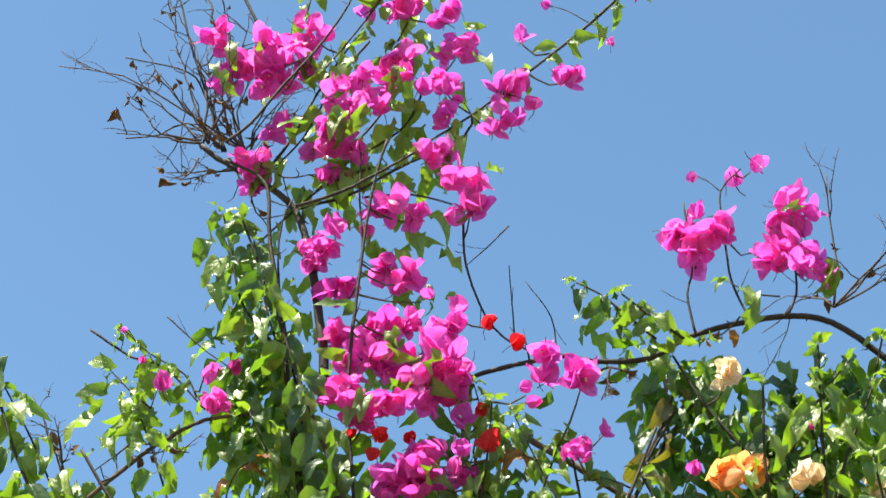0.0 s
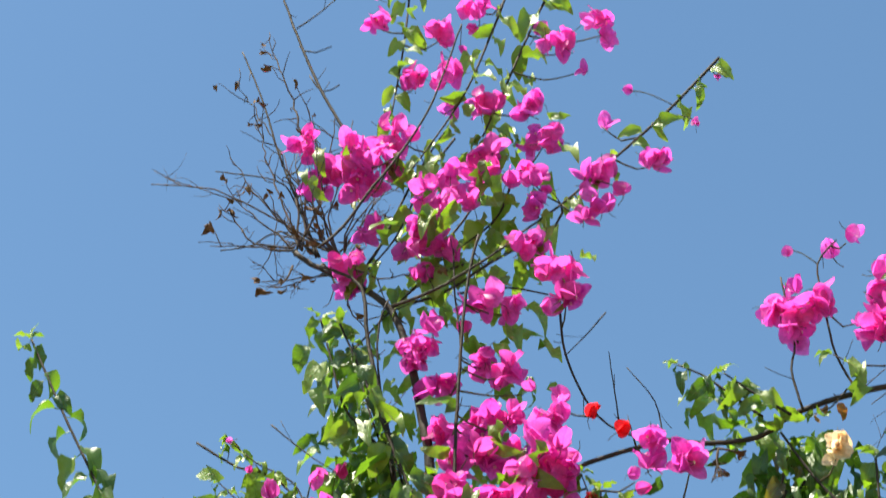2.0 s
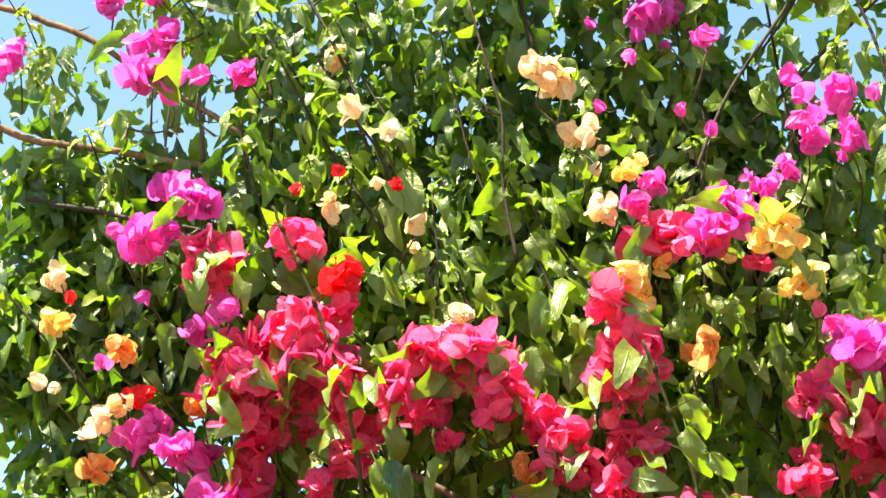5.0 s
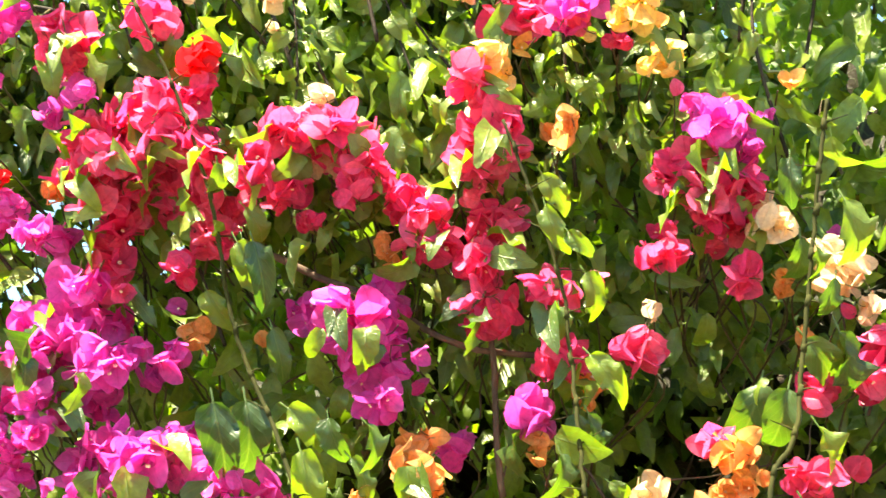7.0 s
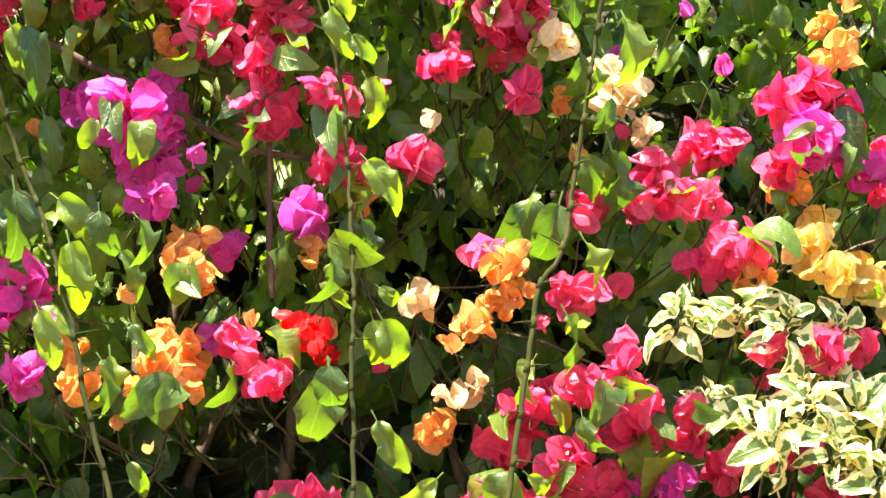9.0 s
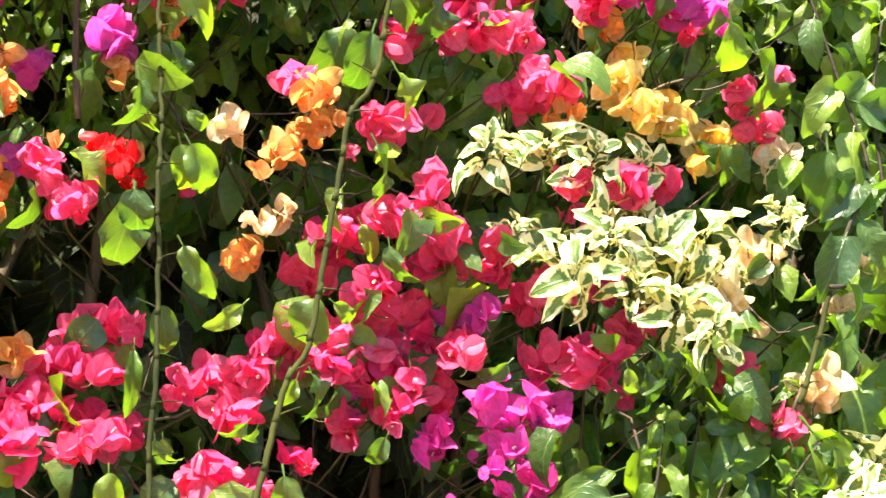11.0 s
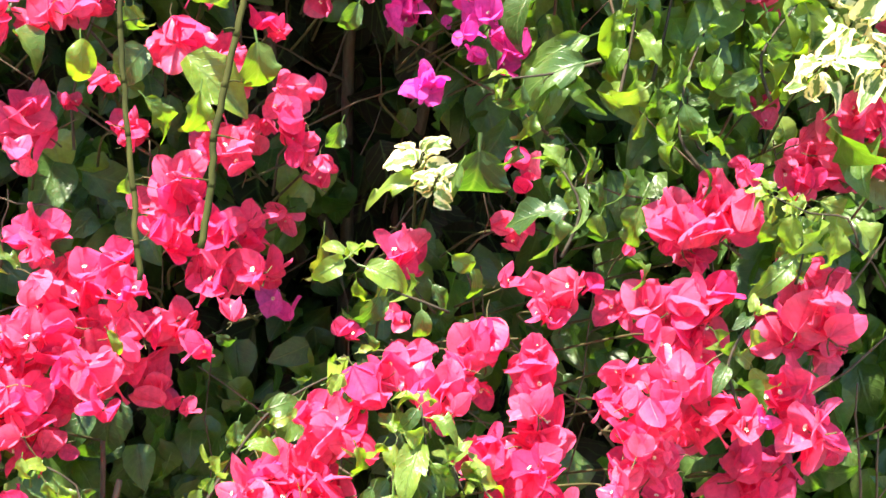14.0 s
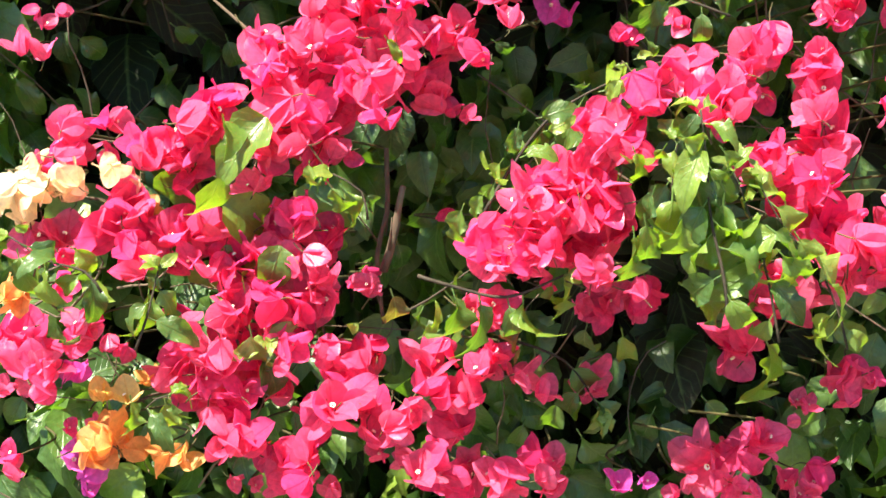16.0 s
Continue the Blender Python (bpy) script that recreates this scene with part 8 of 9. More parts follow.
big_leaf(crimson, dark, (0.3, 1.533, 1.188), (0.33, 1.533, 1.122), 1)
big_leaf(crimson, dark, (0.303, 1.549, 1.162), (0.325, 1.549, 1.106), 1)
big_leaf(crimson, mid, (0.304, 1.698, 1.336), (0.321, 1.698, 1.297), 1)
big_leaf(crimson, mid, (0.309, 1.524, 1.212), (0.335, 1.524, 1.174), 1)
big_leaf(crimson, mid, (0.311, 1.529, 1.135), (0.285, 1.53, 1.076), 1)
big_leaf(crimson, mid, (0.316, 1.534, 1.166), (0.312, 1.535, 1.084), 1)
big_leaf(crimson, mid, (0.328, 1.538, 1.131), (0.353, 1.539, 1.075), 1)
big_leaf(crimson, dark, (0.329, 1.714, 1.321), (0.352, 1.714, 1.287), 1)
big_leaf(crimson, mid, (0.345, 1.708, 1.35), (0.379, 1.708, 1.326), 1)
big_leaf(crimson, mid, (0.349, 1.511, 1.14), (0.403, 1.511, 1.099), 1)
big_leaf(crimson, mid, (0.372, 1.733, 1.333), (0.396, 1.733, 1.293), 1)
big_leaf(crimson, light, (0.376, 1.515, 1.132), (0.409, 1.516, 1.081), 1)
big_leaf(crimson, dark, (0.392, 2.093, 1.216), (0.435, 2.093, 1.173), 1)
big_leaf(crimson, dark, (0.438, 2.081, 1.253), (0.481, 2.081, 1.21), 1)
big_leaf(crimson, mid, (0.524, 1.674, 1.346), (0.559, 1.674, 1.323), 1)
big_leaf(crimson, dark, (0.548, 2.059, 1.136), (0.592, 2.059, 1.106), 1)
big_leaf(crimson, dark, (0.607, 1.672, 1.276), (0.638, 1.672, 1.247), 1)
big_leaf(crimson, light, (0.653, 1.678, 1.239), (0.673, 1.678, 1.191), 1)
big_leaf(crimson, dark, (0.664, 2.043, 1.151), (0.654, 2.043, 1.207), 1)
big_leaf(crimson, dark, (0.692, 1.677, 1.371), (0.678, 1.677, 1.303), 1)
big_leaf(crimson, dark, (0.782, 2.057, 1.187), (0.77, 2.057, 1.13), 1)
big_leaf(crimson, light, (-0.358, 1.66, 1.117), (-0.337, 1.66, 1.11), 1)
big_leaf(crimson, mid, (-0.349, 1.634, 1.102), (-0.338, 1.634, 1.049), 1)
big_leaf(crimson, dark, (-0.315, 1.615, 1.032), (-0.313, 1.615, 0.991), 1)
big_leaf(crimson, mid, (-0.302, 1.657, 1.095), (-0.274, 1.658, 1.067), 1)
big_leaf(crimson, dark, (-0.283, 1.645, 1.072), (-0.278, 1.645, 1.007), 1)
big_leaf(crimson, mid, (-0.251, 1.616, 0.952), (-0.244, 1.617, 0.908), 1)
big_leaf(crimson, mid, (-0.229, 1.66, 1.053), (-0.238, 1.661, 0.981), 1)
big_leaf(crimson, light, (-0.22, 1.63, 0.944), (-0.214, 1.631, 0.888), 1)
big_leaf(crimson, olive, (-0.132, 1.639, 1.012), (-0.12, 1.639, 0.948), 1)
big_leaf(crimson, light, (-0.021, 1.642, 1.01), (-0.044, 1.642, 0.993), 1)
big_leaf(crimson, olive, (0.009, 1.621, 1.052), (0.023, 1.622, 0.998), 1.3)
big_leaf(crimson, dark, (0.009, 2.02, 0.967), (0.027, 2.02, 0.909), 1)
big_leaf(crimson, mid, (0.034, 1.618, 0.999), (0.068, 1.619, 1.021), 1)
big_leaf(crimson, dark, (0.048, 2.023, 0.928), (0.074, 2.023, 0.869), 1)
big_leaf(crimson, dark, (0.054, 2.038, 1.016), (0.026, 2.038, 0.954), 1)
big_leaf(crimson, dark, (0.075, 2.01, 0.925), (0.094, 2.01, 0.88), 1)
big_leaf(crimson, dark, (0.081, 2.04, 1.056), (0.06, 2.04, 0.987), 1)
big_leaf(crimson, olive, (0.106, 1.622, 1), (0.145, 1.623, 0.981), 1)
big_leaf(crimson, dark, (0.199, 1.612, 1.012), (0.188, 1.613, 0.965), 1)
big_leaf(crimson, mid, (0.235, 1.637, 0.995), (0.247, 1.637, 0.934), 1)
big_leaf(crimson, mid, (0.289, 1.623, 1.046), (0.361, 1.623, 0.995), 1)
big_leaf(crimson, mid, (0.358, 1.504, 1.12), (0.396, 1.504, 1.081), 1)
big_leaf(crimson, mid, (0.371, 1.614, 0.993), (0.401, 1.615, 0.913), 1)
big_leaf(crimson, dark, (0.372, 1.651, 1.02), (0.35, 1.652, 0.972), 1)
big_leaf(crimson, mid, (0.393, 1.637, 0.965), (0.371, 1.637, 0.922), 1)
big_leaf(crimson, mid, (0.432, 1.641, 0.998), (0.496, 1.641, 0.959), 1)
big_leaf(crimson, mid, (0.444, 1.622, 1.01), (0.423, 1.623, 0.969), 1)
big_leaf(crimson, dark, (0.555, 2.027, 1.115), (0.598, 2.027, 1.1), 1)
big_leaf(crimson, dark, (-0.057, 1.989, 0.851), (-0.023, 1.989, 0.835), 1)
big_leaf(crimson, dark, (0.14, 2.013, 0.758), (0.111, 2.013, 0.706), 1)
big_leaf(crimson, dark, (0.16, 2.005, 0.73), (0.138, 2.005, 0.677), 1)
big_leaf(crimson, dark, (0.201, 1.988, 0.767), (0.179, 1.988, 0.699), 1)
big_leaf(crimson, dark, (0.222, 1.998, 0.716), (0.264, 1.998, 0.652), 1)
big_leaf(crimson, dark, (0.323, 2.027, 0.729), (0.295, 2.027, 0.668), 1)
big_leaf(crimson, dark, (0.351, 2.022, 0.699), (0.395, 2.022, 0.635), 1)
big_leaf(crimson, dark, (0.374, 1.992, 0.758), (0.416, 1.992, 0.71), 1)
big_leaf(crimson, dark, (0.508, 2.028, 0.69), (0.553, 2.028, 0.641), 1)
big_leaf(crimson, dark, (0.545, 2.008, 0.713), (0.59, 2.008, 0.665), 1)

# variegated rosettes
rosette(variegated, 0.412, 1.855, 1.817, 0.054)
rosette(variegated, 0.457, 1.81, 1.789, 0.07)
rosette(variegated, 0.497, 1.774, 1.8, 0.069)
rosette(variegated, 0.563, 1.835, 1.794, 0.072)
rosette(variegated, 0.604, 1.799, 1.804, 0.059)
rosette(variegated, 0.455, 1.75, 1.762, 0.062)
rosette(variegated, 0.532, 1.81, 1.754, 0.07)
rosette(variegated, 0.573, 1.767, 1.734, 0.063)
rosette(variegated, 0.636, 1.839, 1.776, 0.054)
rosette(variegated, 0.444, 1.832, 1.9, 0.065)
rosette(variegated, 0.484, 1.79, 1.886, 0.052)
rosette(variegated, 0.551, 1.851, 1.883, 0.048)
rosette(variegated, 0.687, 1.801, 1.837, 0.054)
rosette(variegated, 0.592, 1.732, 1.71, 0.045)
rosette(variegated, 0.839, 1.776, 1.634, 0.047)
rosette(variegated, 0.858, 1.729, 1.598, 0.046)
rosette(variegated, 0.918, 1.782, 1.563, 0.042)
rosette(variegated, 0.321, 1.714, 1.448, 0.049)
rosette(variegated, 0.331, 1.672, 1.431, 0.032)
rosette(variegated, 0.538, 1.837, 1.849, 0.048)
rosette(variegated, 0.375, 1.812, 1.899, 0.055)
rosette(variegated, 0.777, 1.758, 1.575, 0.065)
rosette(variegated, 0.807, 1.714, 1.548, 0.058)
rosette(variegated, 0.713, 1.673, 1.538, 0.05)

# foliage behind
foliage(crimson, dark, -0.244, 2.05, 2.753, 0.142, 0.142, 345)
foliage(crimson, dark, -0.465, 2.05, 2.752, 0.105, 0.15, 218)
foliage(crimson, dark, -0.618, 2.05, 2.903, 0.085, 0.115, 72)
foliage(crimson, dark, -0.634, 2.05, 2.614, 0.104, 0.092, 100)
foliage(crimson, dark, -0.023, 2.05, 2.738, 0.112, 0.175, 291)
foliage(crimson, dark, 0.148, 2.05, 2.63, 0.111, 0.17, 254)
foliage(crimson, dark, -0.819, 2.05, 2.592, 0.097, 0.097, 84)
foliage(crimson, dark, -0.838, 2.05, 2.823, 0.058, 0.056, 27)
foliage(crimson, dark, -0.388, 2.05, 2.553, 0.137, 0.09, 182)
foliage(crimson, dark, -0.135, 2.05, 2.538, 0.151, 0.089, 218)
foliage(crimson, dark, -0.469, 2.05, 2.857, 0.115, 0.078, 54)
foliage(crimson, mid, -0.269, 1.98, 2.688, 0.18, 0.179, 145)
foliage(crimson, mid, 0.05, 1.98, 2.713, 0.182, 0.183, 127)
foliage(crimson, mid, -0.57, 1.98, 2.759, 0.147, 0.165, 72)
foliage(crimson, dark, -0.745, 2.02, 2.428, 0.142, 0.075, 120)
foliage(crimson, dark, -0.494, 2.02, 2.514, 0.141, 0.152, 300)
foliage(crimson, dark, -0.102, 2.02, 2.53, 0.3, 0.172, 520)
foliage(crimson, mid, -0.287, 2.02, 2.549, 0.533, 0.09, 420)
foliage(crimson, mid, -0.271, 2.02, 2.314, 0.514, 0.104, 200)
foliage(crimson, light, -0.285, 2.01, 2.522, 0.528, 0.111, 260)
# light patches here paint sunlit leaves by colour
foliage(crimson, light, -0.222, 1.94, 2.416, 0.185, 0.053, 90)
foliage(crimson, light, 0.175, 1.94, 2.39, 0.14, 0.061, 70)
foliage(crimson, light, -0.404, 1.94, 2.386, 0.086, 0.071, 40)
foliage(crimson, mid, -0.105, 1.99, 2.396, 0.302, 0.072, 110)
foliage(crimson, mid, -0.033, 1.99, 2.186, 0.228, 0.102, 90)
foliage(crimson, mid, -0.294, 1.984, 2.049, 0.083, 0.131, 40)
foliage(crimson, light, -0.163, 1.99, 2.178, 0.227, 0.168, 80)
foliage(crimson, mid, -0.134, 1.669, 1.143, 0.06, 0.085, 14)
foliage(crimson, mid, 0.673, 1.862, 1.59, 0.124, 0.077, 36)
foliage(crimson, mid, 0.839, 1.891, 1.704, 0.092, 0.092, 24)
# more leaves whose sunlight is put into the light tone
foliage(crimson, light, -0.211, 1.91, 2.336, 0.179, 0.041, 50)
foliage(crimson, light, -0.215, 1.91, 2.242, 0.063, 0.04, 16)
foliage(crimson, light, 0.153, 1.91, 2.347, 0.039, 0.038, 12)
foliage(crimson, mid, -0.211, 1.91, 2.323, 0.179, 0.054, 30)
foliage(magenta, mid, -0.316, 2.03, 3.056, 0.06, 0.177, 110)
foliage(magenta, dark, -0.356, 2.03, 3.332, 0.038, 0.105, 20)
foliage(magenta, mid, -0.186, 2.03, 2.957, 0.117, 0.072, 80)
foliage(magenta, dark, 0.014, 2.03, 2.983, 0.098, 0.091, 70)
foliage(magenta, mid, 0.212, 2.03, 3.202, 0.049, 0.055, 22)
foliage(magenta, dark, 0.344, 2.03, 2.998, 0.112, 0.106, 190)
foliage(magenta, mid, 0.474, 2.03, 2.952, 0.08, 0.073, 110)
foliage(magenta, dark, 0.517, 2.03, 3.06, 0.049, 0.058, 40)
foliage(magenta, mid, 0.282, 2.03, 3.117, 0.061, 0.039, 30)
foliage(magenta, dark, -0.321, 2.03, 3.174, 0.037, 0.098, 40)
foliage(magenta, mid, -0.255, 2.03, 3.109, 0.032, 0.096, 30)
foliage(magenta, light, -0.491, 2.02, 3.116, 0.065, 0.057, 34)
foliage(magenta, light, -0.64, 2.02, 2.978, 0.047, 0.082, 14)
foliage(magenta, light, -0.505, 2.02, 2.972, 0.059, 0.036, 14)
foliage(magenta, light, -0.111, 2.02, 3.283, 0.062, 0.151, 40)
foliage(magenta, light, -0.132, 2.02, 3.558, 0.114, 0.091, 30)
foliage(magenta, light, -0.164, 2.03, 3.659, 0.144, 0.155, 46)
foliage(magenta, light, -0.05, 2.03, 3.861, 0.056, 0.131, 16)
foliage(magenta, light, -0.147, 2.03, 3.508, 0.069, 0.089, 20)
foliage(magenta, light, -0.295, 2.03, 3.343, 0.068, 0.085, 24)
foliage(magenta, mid, -0.337, 1.95, 2.499, 0.306, 0.155, 110)
foliage(magenta, dark, -0.771, 2.03, 2.651, 0.112, 0.045, 150)
foliage(magenta, mid, -0.771, 2.03, 2.651, 0.112, 0.045, 60)
foliage(magenta, dark, -0.788, 2.03, 2.524, 0.095, 0.051, 170)
foliage(magenta, mid, -0.788, 2.03, 2.524, 0.095, 0.044, 60)
foliage(magenta, dark, -0.762, 2.03, 2.415, 0.107, 0.057, 200)
foliage(magenta, mid, -0.762, 2.03, 2.415, 0.107, 0.057, 90)
foliage(magenta, dark, -0.612, 2.03, 2.484, 0.079, 0.064, 130)
foliage(magenta, light, -0.755, 2.03, 2.491, 0.109, 0.087, 25)
foliage(magenta, dark, -0.849, 2.03, 2.723, 0.046, 0.03, 30)
foliage(magenta, dark, -0.758, 2.03, 2.21, 0.076, 0.104, 130)
foliage(magenta, mid, -0.758, 2.03, 2.21, 0.076, 0.104, 70)
foliage(magenta, mid, -0.757, 2.03, 2.439, 0.079, 0.086, 60)

# ---------------------------------------------------------------- the body of the hedge
POCKETS = []


def pocket(x, z, r, depth):
    POCKETS.append((x, z, r, depth))


# where the hedge falls back
pocket(-0.053, 1.751, 0.087, 0.8)
pocket(-0.137, 1.737, 0.068, 0.8)
pocket(-0.122, 1.794, 0.05, 0.7)
pocket(0.137, 1.966, 0.045, 0.35)
pocket(0.071, 1.679, 0.037, 0.3)
pocket(0.411, 1.887, 0.039, 0.3)
pocket(0.145, 1.983, 0.079, 0.45)
pocket(0.466, 2.28, 0.089, 0.9)
pocket(0.406, 2.182, 0.054, 0.5)
pocket(-0.044, 1.93, 0.039, 0.35)
pocket(0.214, 2.073, 0.04, 0.3)
pocket(0.375, 1.9, 0.045, 0.4)
pocket(0.541, 2.28, 0.055, 0.5)
pocket(0.06, 1.991, 0.039, 0.3)
pocket(-0.193, 1.965, 0.045, 0.5)
pocket(-0.345, 1.933, 0.038, 0.5)
pocket(-0.069, 1.884, 0.051, 0.6)
pocket(0.142, 1.882, 0.051, 0.6)
pocket(0.403, 2.266, 0.055, 0.8)
pocket(0.299, 1.502, 0.11, 0.85)
pocket(0.406, 1.725, 0.038, 0.3)
pocket(0.322, 1.454, 0.042, 0.4)
pocket(0.614, 1.677, 0.032, 0.3)
pocket(0.31, 1.483, 0.091, 0.8)
pocket(0.193, 1.385, 0.036, 0.4)
pocket(0.54, 1.3, 0.068, 0.7)
pocket(0.379, 1.334, 0.067, 0.7)
pocket(0.442, 1.368, 0.049, 0.6)
pocket(0.255, 1.262, 0.036, 0.4)
pocket(0.438, 1.568, 0.044, 0.35)
pocket(0.382, 1.429, 0.043, 0.4)
pocket(-0.107, 1.436, 0.064, 0.6)
pocket(0.21, 1.225, 0.072, 0.6)
pocket(0.701, 0.997, 0.118, 0.7)
pocket(0.236, 1.3, 0.036, 0.4)
pocket(0.03, 1.12, 0.053, 0.5)
pocket(-0.001, 1.053, 0.041, 0.4)
pocket(0.13, 1.146, 0.036, 0.35)
pocket(0.533, 1.312, 0.037, 0.3)
pocket(0.186, 1.219, 0.054, 0.5)
pocket(-0.311, 1.225, 0.112, 1)
pocket(0.067, 1.2, 0.065, 0.5)
pocket(0.026, 1.057, 0.054, 0.5)
pocket(0.308, 0.847, 0.115, 0.95)
pocket(0.479, 0.82, 0.091, 0.9)
pocket(0.187, 0.846, 0.066, 0.8)
pocket(-0.386, 0.856, 0.036, 0.3)
pocket(0.126, 0.822, 0.036, 0.4)
pocket(-0.199, 1.232, 0.065, 0.8)


def face_at(z):
    """How far back the hedge's face stands at a height: it bulges forward towards the ground."""
    return 2.0 - 0.26 * min(max(2.05 - z, 0), 1.2)


def hollows(x, z):
    """Dark pockets where the hedge falls back."""
    return max(d * math.exp(-(((x - a) ** 2 + (z - b) ** 2) / (r * r)) ** 3) for a, b, r, d in POCKETS)


def hedge_body():
    """The leafy mass that the sprays grow out of, with hollows in it, thicker towards the ground."""
    rng = random.Random(5)
    owners = [magenta, crimson, crimson, orange, cream, crimson]
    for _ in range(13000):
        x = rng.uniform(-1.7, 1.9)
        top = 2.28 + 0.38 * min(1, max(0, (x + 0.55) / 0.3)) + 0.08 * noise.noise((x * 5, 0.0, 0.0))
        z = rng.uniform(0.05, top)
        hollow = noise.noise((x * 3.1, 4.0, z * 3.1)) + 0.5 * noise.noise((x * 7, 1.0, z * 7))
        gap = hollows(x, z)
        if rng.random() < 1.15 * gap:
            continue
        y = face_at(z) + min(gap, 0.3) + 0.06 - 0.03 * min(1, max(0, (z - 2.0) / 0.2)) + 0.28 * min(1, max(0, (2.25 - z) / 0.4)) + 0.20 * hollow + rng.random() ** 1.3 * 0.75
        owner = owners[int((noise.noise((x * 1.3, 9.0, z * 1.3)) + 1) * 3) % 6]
        # tones by height paint in the shade low down and the sun above
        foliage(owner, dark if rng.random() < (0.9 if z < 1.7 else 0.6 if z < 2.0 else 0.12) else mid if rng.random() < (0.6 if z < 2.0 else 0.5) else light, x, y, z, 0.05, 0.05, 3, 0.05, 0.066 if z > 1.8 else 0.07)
    # the old leaves deep inside, shade put into their near-black colour; green only on top and at the back
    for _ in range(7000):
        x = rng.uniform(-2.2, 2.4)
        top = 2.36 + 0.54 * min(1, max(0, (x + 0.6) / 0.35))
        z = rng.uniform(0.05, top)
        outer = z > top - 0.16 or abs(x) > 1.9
        foliage(orange, (mid if rng.random() < 0.5 else dark) if outer else old_shaded if rng.random() < 0.92 else dark, x, face_at(z) + rng.uniform(0.55, 1.15), z, 0.07, 0.07, 3, 0.07, 0.085 if outer else 0.13)
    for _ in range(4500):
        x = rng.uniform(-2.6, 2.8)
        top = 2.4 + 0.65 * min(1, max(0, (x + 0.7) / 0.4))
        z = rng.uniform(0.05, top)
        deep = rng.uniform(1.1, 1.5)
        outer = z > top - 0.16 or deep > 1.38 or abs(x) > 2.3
        foliage(cream, (dark if rng.random() < 0.7 else mid) if outer else old_shaded, x, 2.0 + deep, z, 0.09, 0.09, 2, 0.07, 0.10 if outer else 0.17)


hedge_body()


def inner_twigs(plant, x0, x1, count, seed):
    """The plant's fine wood: crooked brown twigs just inside the leaves."""
    rng = random.Random(seed)
    for _ in range(count):
        z = rng.uniform(0.75, 2.35)
        foot = Vector((rng.uniform(x0, x1), 0, z))
        foot.y = face_at(z) + min(0.4, hollows(foot.x, z)) + rng.uniform(0.02, 0.3)
        d = Vector((rng.gauss(0, 0.8), rng.gauss(-0.1, 0.3), rng.gauss(0.7, 0.5))).normalized()
        n, r, p, pts = rng.uniform(0.08, 0.3), rng.uniform(0.0009, 0.0024), Vector((0, 0, 0)), [Vector((0, 0, 0))]
        for _ in range(5):
            d = (d + Vector((rng.gauss(0, 0.22), rng.gauss(0, 0.15), rng.gauss(0, 0.22)))).normalized()
            p = p + d * n / 5
            pts.append(p)
        v, f = tube([(pts, r, r * 0.5)], 4)
        part("twig", mesh("twig", v, f, [BARK]), plant.root, Matrix.Translation(foot - plant.foot))


inner_twigs(magenta, -0.9, -0.2, 60, 31)
inner_twigs(orange, -0.6, 0.3, 80, 32)
inner_twigs(crimson, -0.5, 0.9, 170, 33)
inner_twigs(cream, 0.2, 1.1, 70, 34)


def upright_shoots():
    """The year's long shoots that stand up out of the hedge's top, fanning outward."""
    rng = random.Random(21)
    for k in range(46):
        x = rng.uniform(-0.62, 0.72)
        z = rng.uniform(2.22, 2.5) + (-0.12 if x < -0.35 else 0.2 if x > 0.33 else 0.0)
        lean = 0.25 * (x - 0.05) + rng.gauss(0, 0.09) - 0.08
        h = rng.uniform(0.28, 0.55) * (0.7 if x < -0.4 or x > 0.5 else 1.0)
        y = 2.0 + rng.uniform(-0.07, 0.16)
        foot, tip = Vector((x, y, z)), Vector((x + lean, y - rng.uniform(-0.02, 0.08), z + h))
        bow = (foot + tip) / 2 + Vector((rng.gauss(0, 0.02), rng.gauss(0, 0.02), 0.01))
        shoot(magenta if x < 0.3 else cream, mid if k % 3 else light if k % 2 else dark, rng.uniform(0.056, 0.075), 0.040, 0.0022, tip, bow, foot)


upright_shoots()


def dead_twigs(x, y, z, seed, count, reach, lean, spread=0.5):
    """A dry, leafless tangle: forked twigs from one knot."""
    rng = random.Random(seed)
    root = tagged(new("dead_branch"), "dry leafless grey-brown twigs tangled on the hedge", "dead branch")
    root.location = (x, y, z)

    def grow(p, d, n, r, depth, lines):
        pts = [p.copy()]
        for _ in range(6):
            d = (d + Vector((rng.gauss(0, 0.16), rng.gauss(0, 0.16), rng.gauss(0.02, 0.16)))).normalized()
            p = p + d * n / 6
            pts.append(p.copy())
        lines.append((pts, r, r * 0.45))
        if depth:
            for i in (2, 3, 4, 5):
                if rng.random() < 0.75:
                    fork = (d + Vector((rng.gauss(0, 0.7), rng.gauss(0, 0.5), rng.gauss(0, 0.7)))).normalized()
                    grow(pts[i], fork, n * rng.uniform(0.25, 0.5), r * 0.55, depth - 1, lines)

    for _ in range(count):
        d = Vector((lean[0] + rng.gauss(0, spread), lean[1] + rng.gauss(0, 0.6 * spread), lean[2] + rng.gauss(0, spread))).normalized()
        lines = []
        grow(Vector((0, 0, 0)), d, reach * rng.uniform(0.55, 1.1), 0.0019, 2, lines)
        v, f = tube(lines, 4)
        part("twig", mesh("twig", v, f, [DEAD]), root)
        # a few shrivelled leaves still hang on
        for k in range(2):
            q = rng.choice(lines[: 1 + len(lines) // 3])[0][rng.randrange(1, 5)]
            part("dry_leaf", rng.choice(DRY_MESH), root, Matrix.Translation(q) @ aim((rng.gauss(0, 0.5), rng.gauss(0, 0.5), -1), rng.uniform(0, 6)) @ Matrix.Scale(rng.uniform(0.014, 0.026), 4))


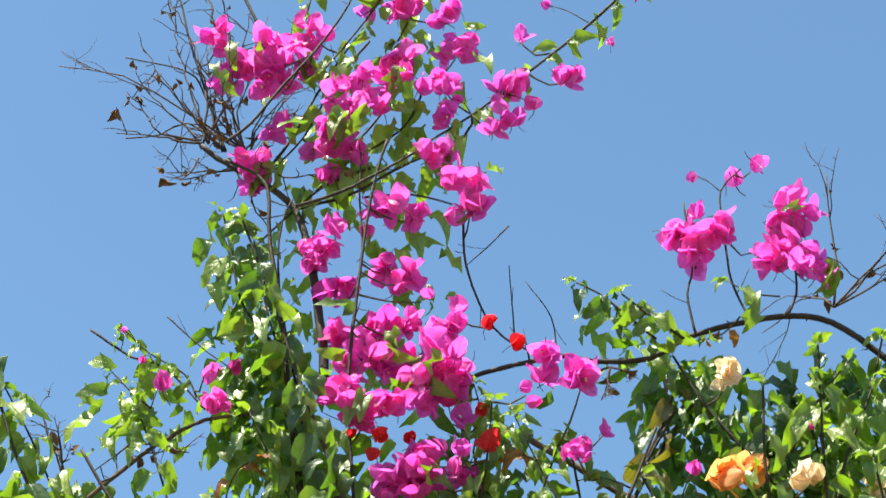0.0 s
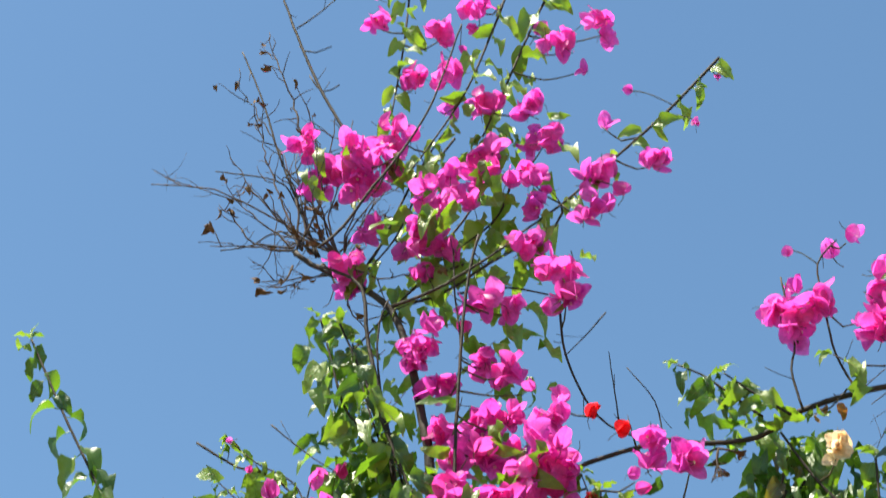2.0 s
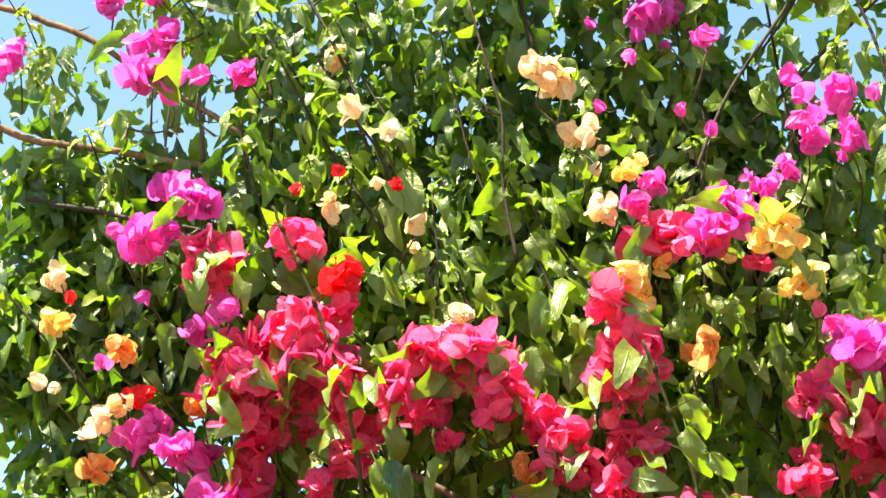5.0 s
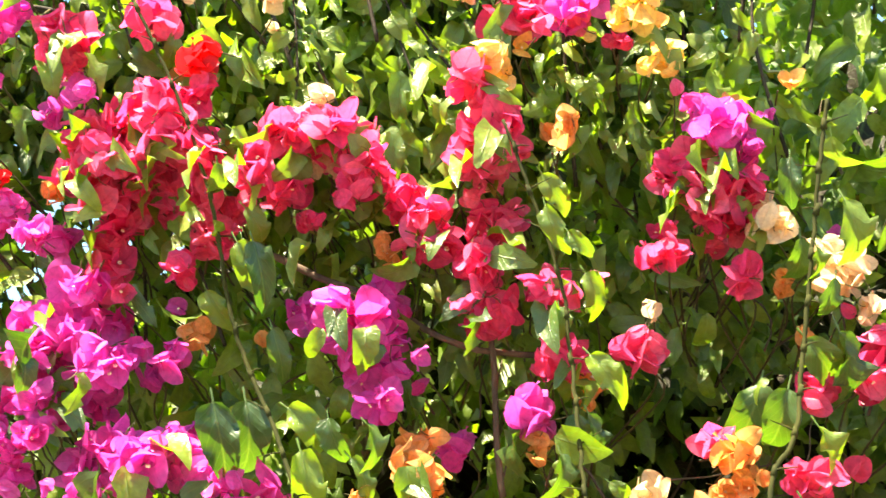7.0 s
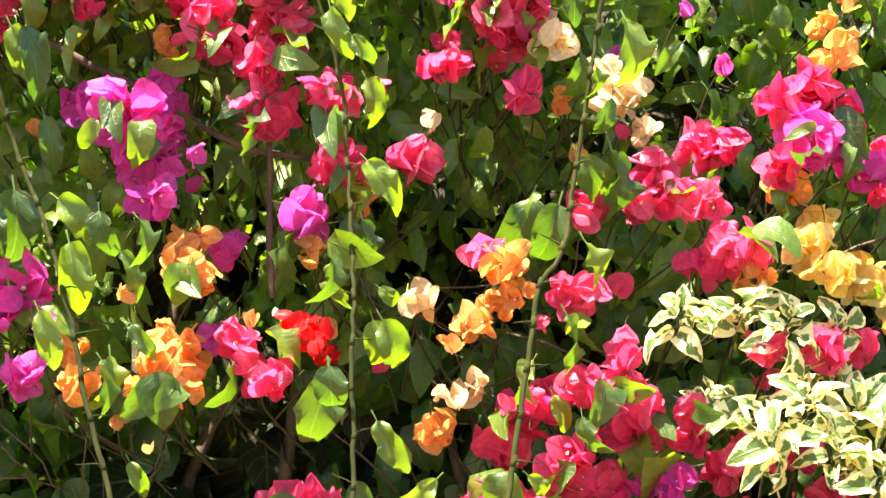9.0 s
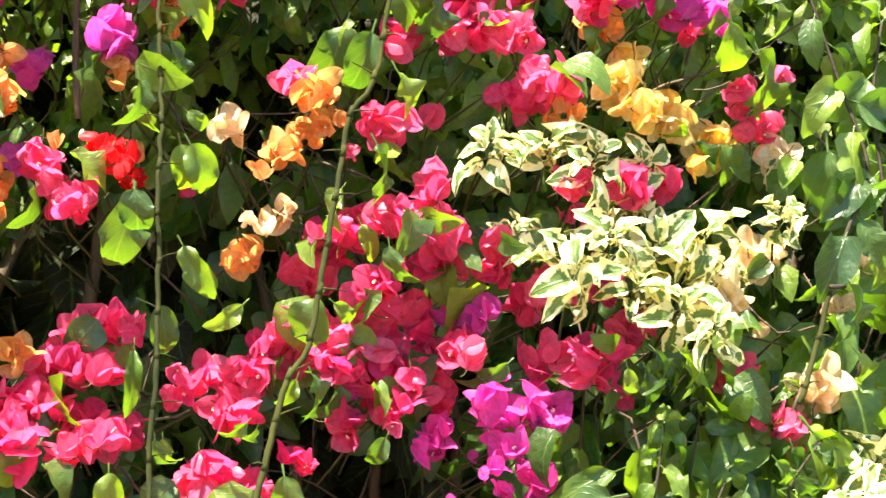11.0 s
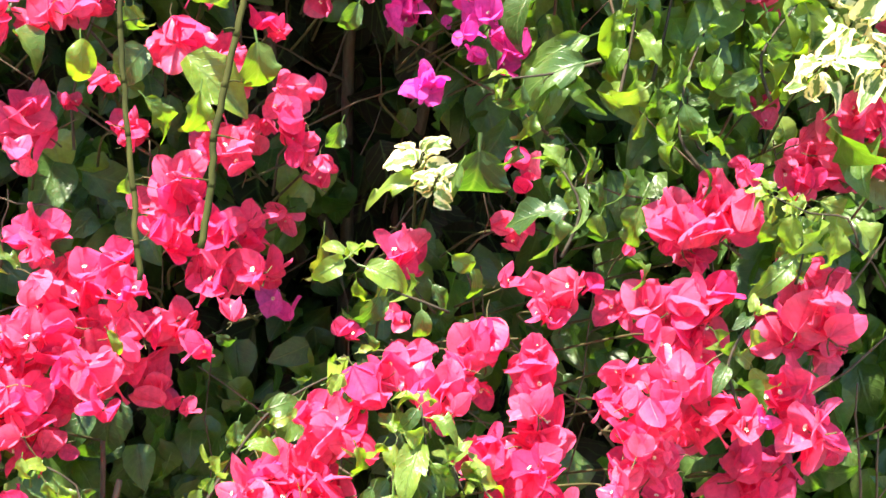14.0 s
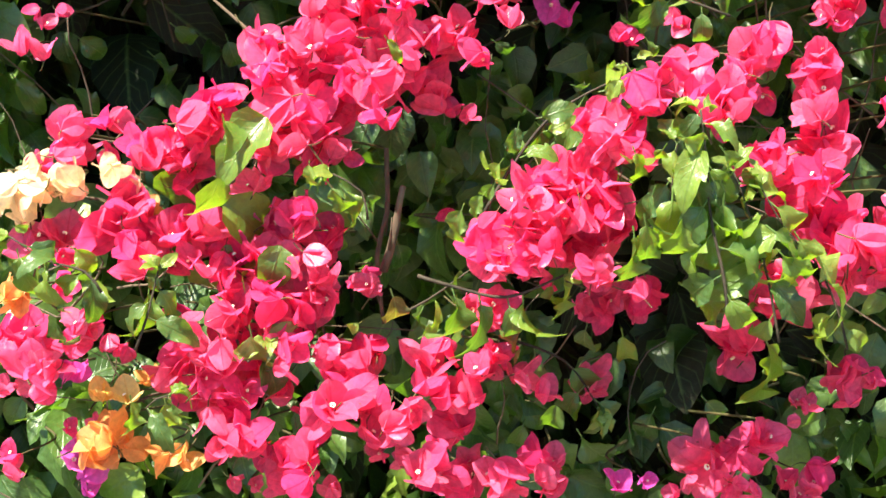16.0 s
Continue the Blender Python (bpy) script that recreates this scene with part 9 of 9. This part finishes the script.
def dry_branch(seed, *points):
    """One long dead twig along a line, with short crooked side twigs and a few shrivelled leaves."""
    rng = random.Random(seed)
    root = tagged(new("dead_branch"), "single dry leafless twig with small shrivelled leaves", "dead branch")
    root.location = points[0]
    pts = [p - Vector(points[0]) + Vector((rng.gauss(0, 0.002), rng.gauss(0, 0.003), rng.gauss(0, 0.002))) for p in smooth_line(points, 0.018)]
    lines = [(pts, 0.0022, 0.0007)]
    for i in range(2, len(pts) - 1):
        if rng.random() < 0.6:
            d = (pts[i] - pts[i - 1]).normalized() + Vector((rng.gauss(0, 0.8), rng.gauss(0, 0.5), rng.gauss(0, 0.8)))
            q, side = pts[i].copy(), [pts[i].copy()]
            for _ in range(4):
                d = d.normalized() + Vector((rng.gauss(0, 0.25), rng.gauss(0, 0.25), rng.gauss(0.05, 0.25)))
                q = q + d.normalized() * rng.uniform(0.005, 0.02)
                side.append(q.copy())
            lines.append((side, 0.0011, 0.0005))
    v, f = tube(lines, 5)
    part("twig", mesh("twig", v, f, [DEAD]), root)
    for k in range(4):
        q = rng.choice(lines)[0][-1]
        part("dry_leaf", rng.choice(DRY_MESH), root, Matrix.Translation(q) @ aim((rng.gauss(0, 0.5), rng.gauss(0, 0.5), -1), rng.uniform(0, 6)) @ Matrix.Scale(rng.uniform(0.014, 0.026), 4))


dead_twigs(-0.344, 2.03, 3.575, 3, 5, 0.34, (-0.3, -0.05, 0.9), 0.24)
dead_twigs(-0.338, 2.01, 3.555, 4, 5, 0.2, (-0.42, -0.05, 0.65), 0.3)
dead_twigs(-0.334, 2.03, 3.575, 8, 3, 0.28, (0.12, 0, 0.9), 0.16)
dead_twigs(-0.344, 2.04, 3.545, 5, 2, 0.12, (-0.5, 0, -0.35), 0.3)
dead_twigs(0.518, 2.05, 3.209, 6, 6, 0.3, (0.35, 0, 0.8))
dead_twigs(-0.703, 2, 2.702, 7, 3, 0.16, (0.1, 0, -0.1))
dead_twigs(-0.573, 2.04, 2.978, 9, 3, 0.18, (-0.2, 0, 0.7))
dead_twigs(-0.475, 2.04, 3.056, 12, 2, 0.16, (0.2, 0, -0.6))
dead_twigs(0.184, 2, 3.093, 13, 4, 0.06, (0.1, 0, -1))
dry_branch(40, (-0.4, 2, 3.57), (-0.416, 2, 3.616), (-0.439, 2, 3.65), (-0.474, 2, 3.703), (-0.516, 2, 3.792))
dry_branch(41, (-0.404, 2.017, 3.591), (-0.41, 2.017, 3.708), (-0.44, 2.017, 3.815), (-0.472, 2.017, 3.899), (-0.52, 2.017, 4.007))
dry_branch(42, (-0.403, 1.983, 3.558), (-0.469, 1.983, 3.578), (-0.497, 1.983, 3.628), (-0.529, 1.983, 3.675))
dry_branch(43, (-0.406, 2, 3.567), (-0.46, 2, 3.578), (-0.485, 2, 3.595), (-0.542, 2, 3.602))
dry_branch(44, (-0.398, 2.017, 3.582), (-0.391, 2.017, 3.707), (-0.369, 2.017, 3.784), (-0.398, 2.017, 3.932))
dry_branch(45, (-0.387, 1.982, 3.581), (-0.368, 1.982, 3.646), (-0.345, 1.982, 3.764), (-0.337, 1.982, 3.844))
dry_branch(46, (-0.394, 2.001, 3.822), (-0.417, 2.001, 3.925), (-0.45, 2.001, 4.053), (-0.455, 2.001, 4.104))
dry_branch(47, (-0.409, 2.017, 3.575), (-0.449, 2.017, 3.634), (-0.49, 2.017, 3.686), (-0.511, 2.017, 3.739))
dry_branch(48, (-0.405, 1.982, 3.519), (-0.42, 1.982, 3.481), (-0.431, 1.982, 3.477))
dry_branch(49, (-0.4, 2.001, 3.567), (-0.443, 2.001, 3.736), (-0.461, 2.001, 3.799), (-0.474, 2.001, 3.882))
dry_branch(50, (-0.366, 2.017, 3.548), (-0.332, 2.017, 3.469), (-0.299, 2.017, 3.39))
dry_branch(51, (-0.348, 1.982, 3.516), (-0.276, 1.982, 3.474), (-0.208, 1.982, 3.47))
for plant in (magenta, crimson, scarlet, orange, yellow, cream, variegated):
    gather(plant)
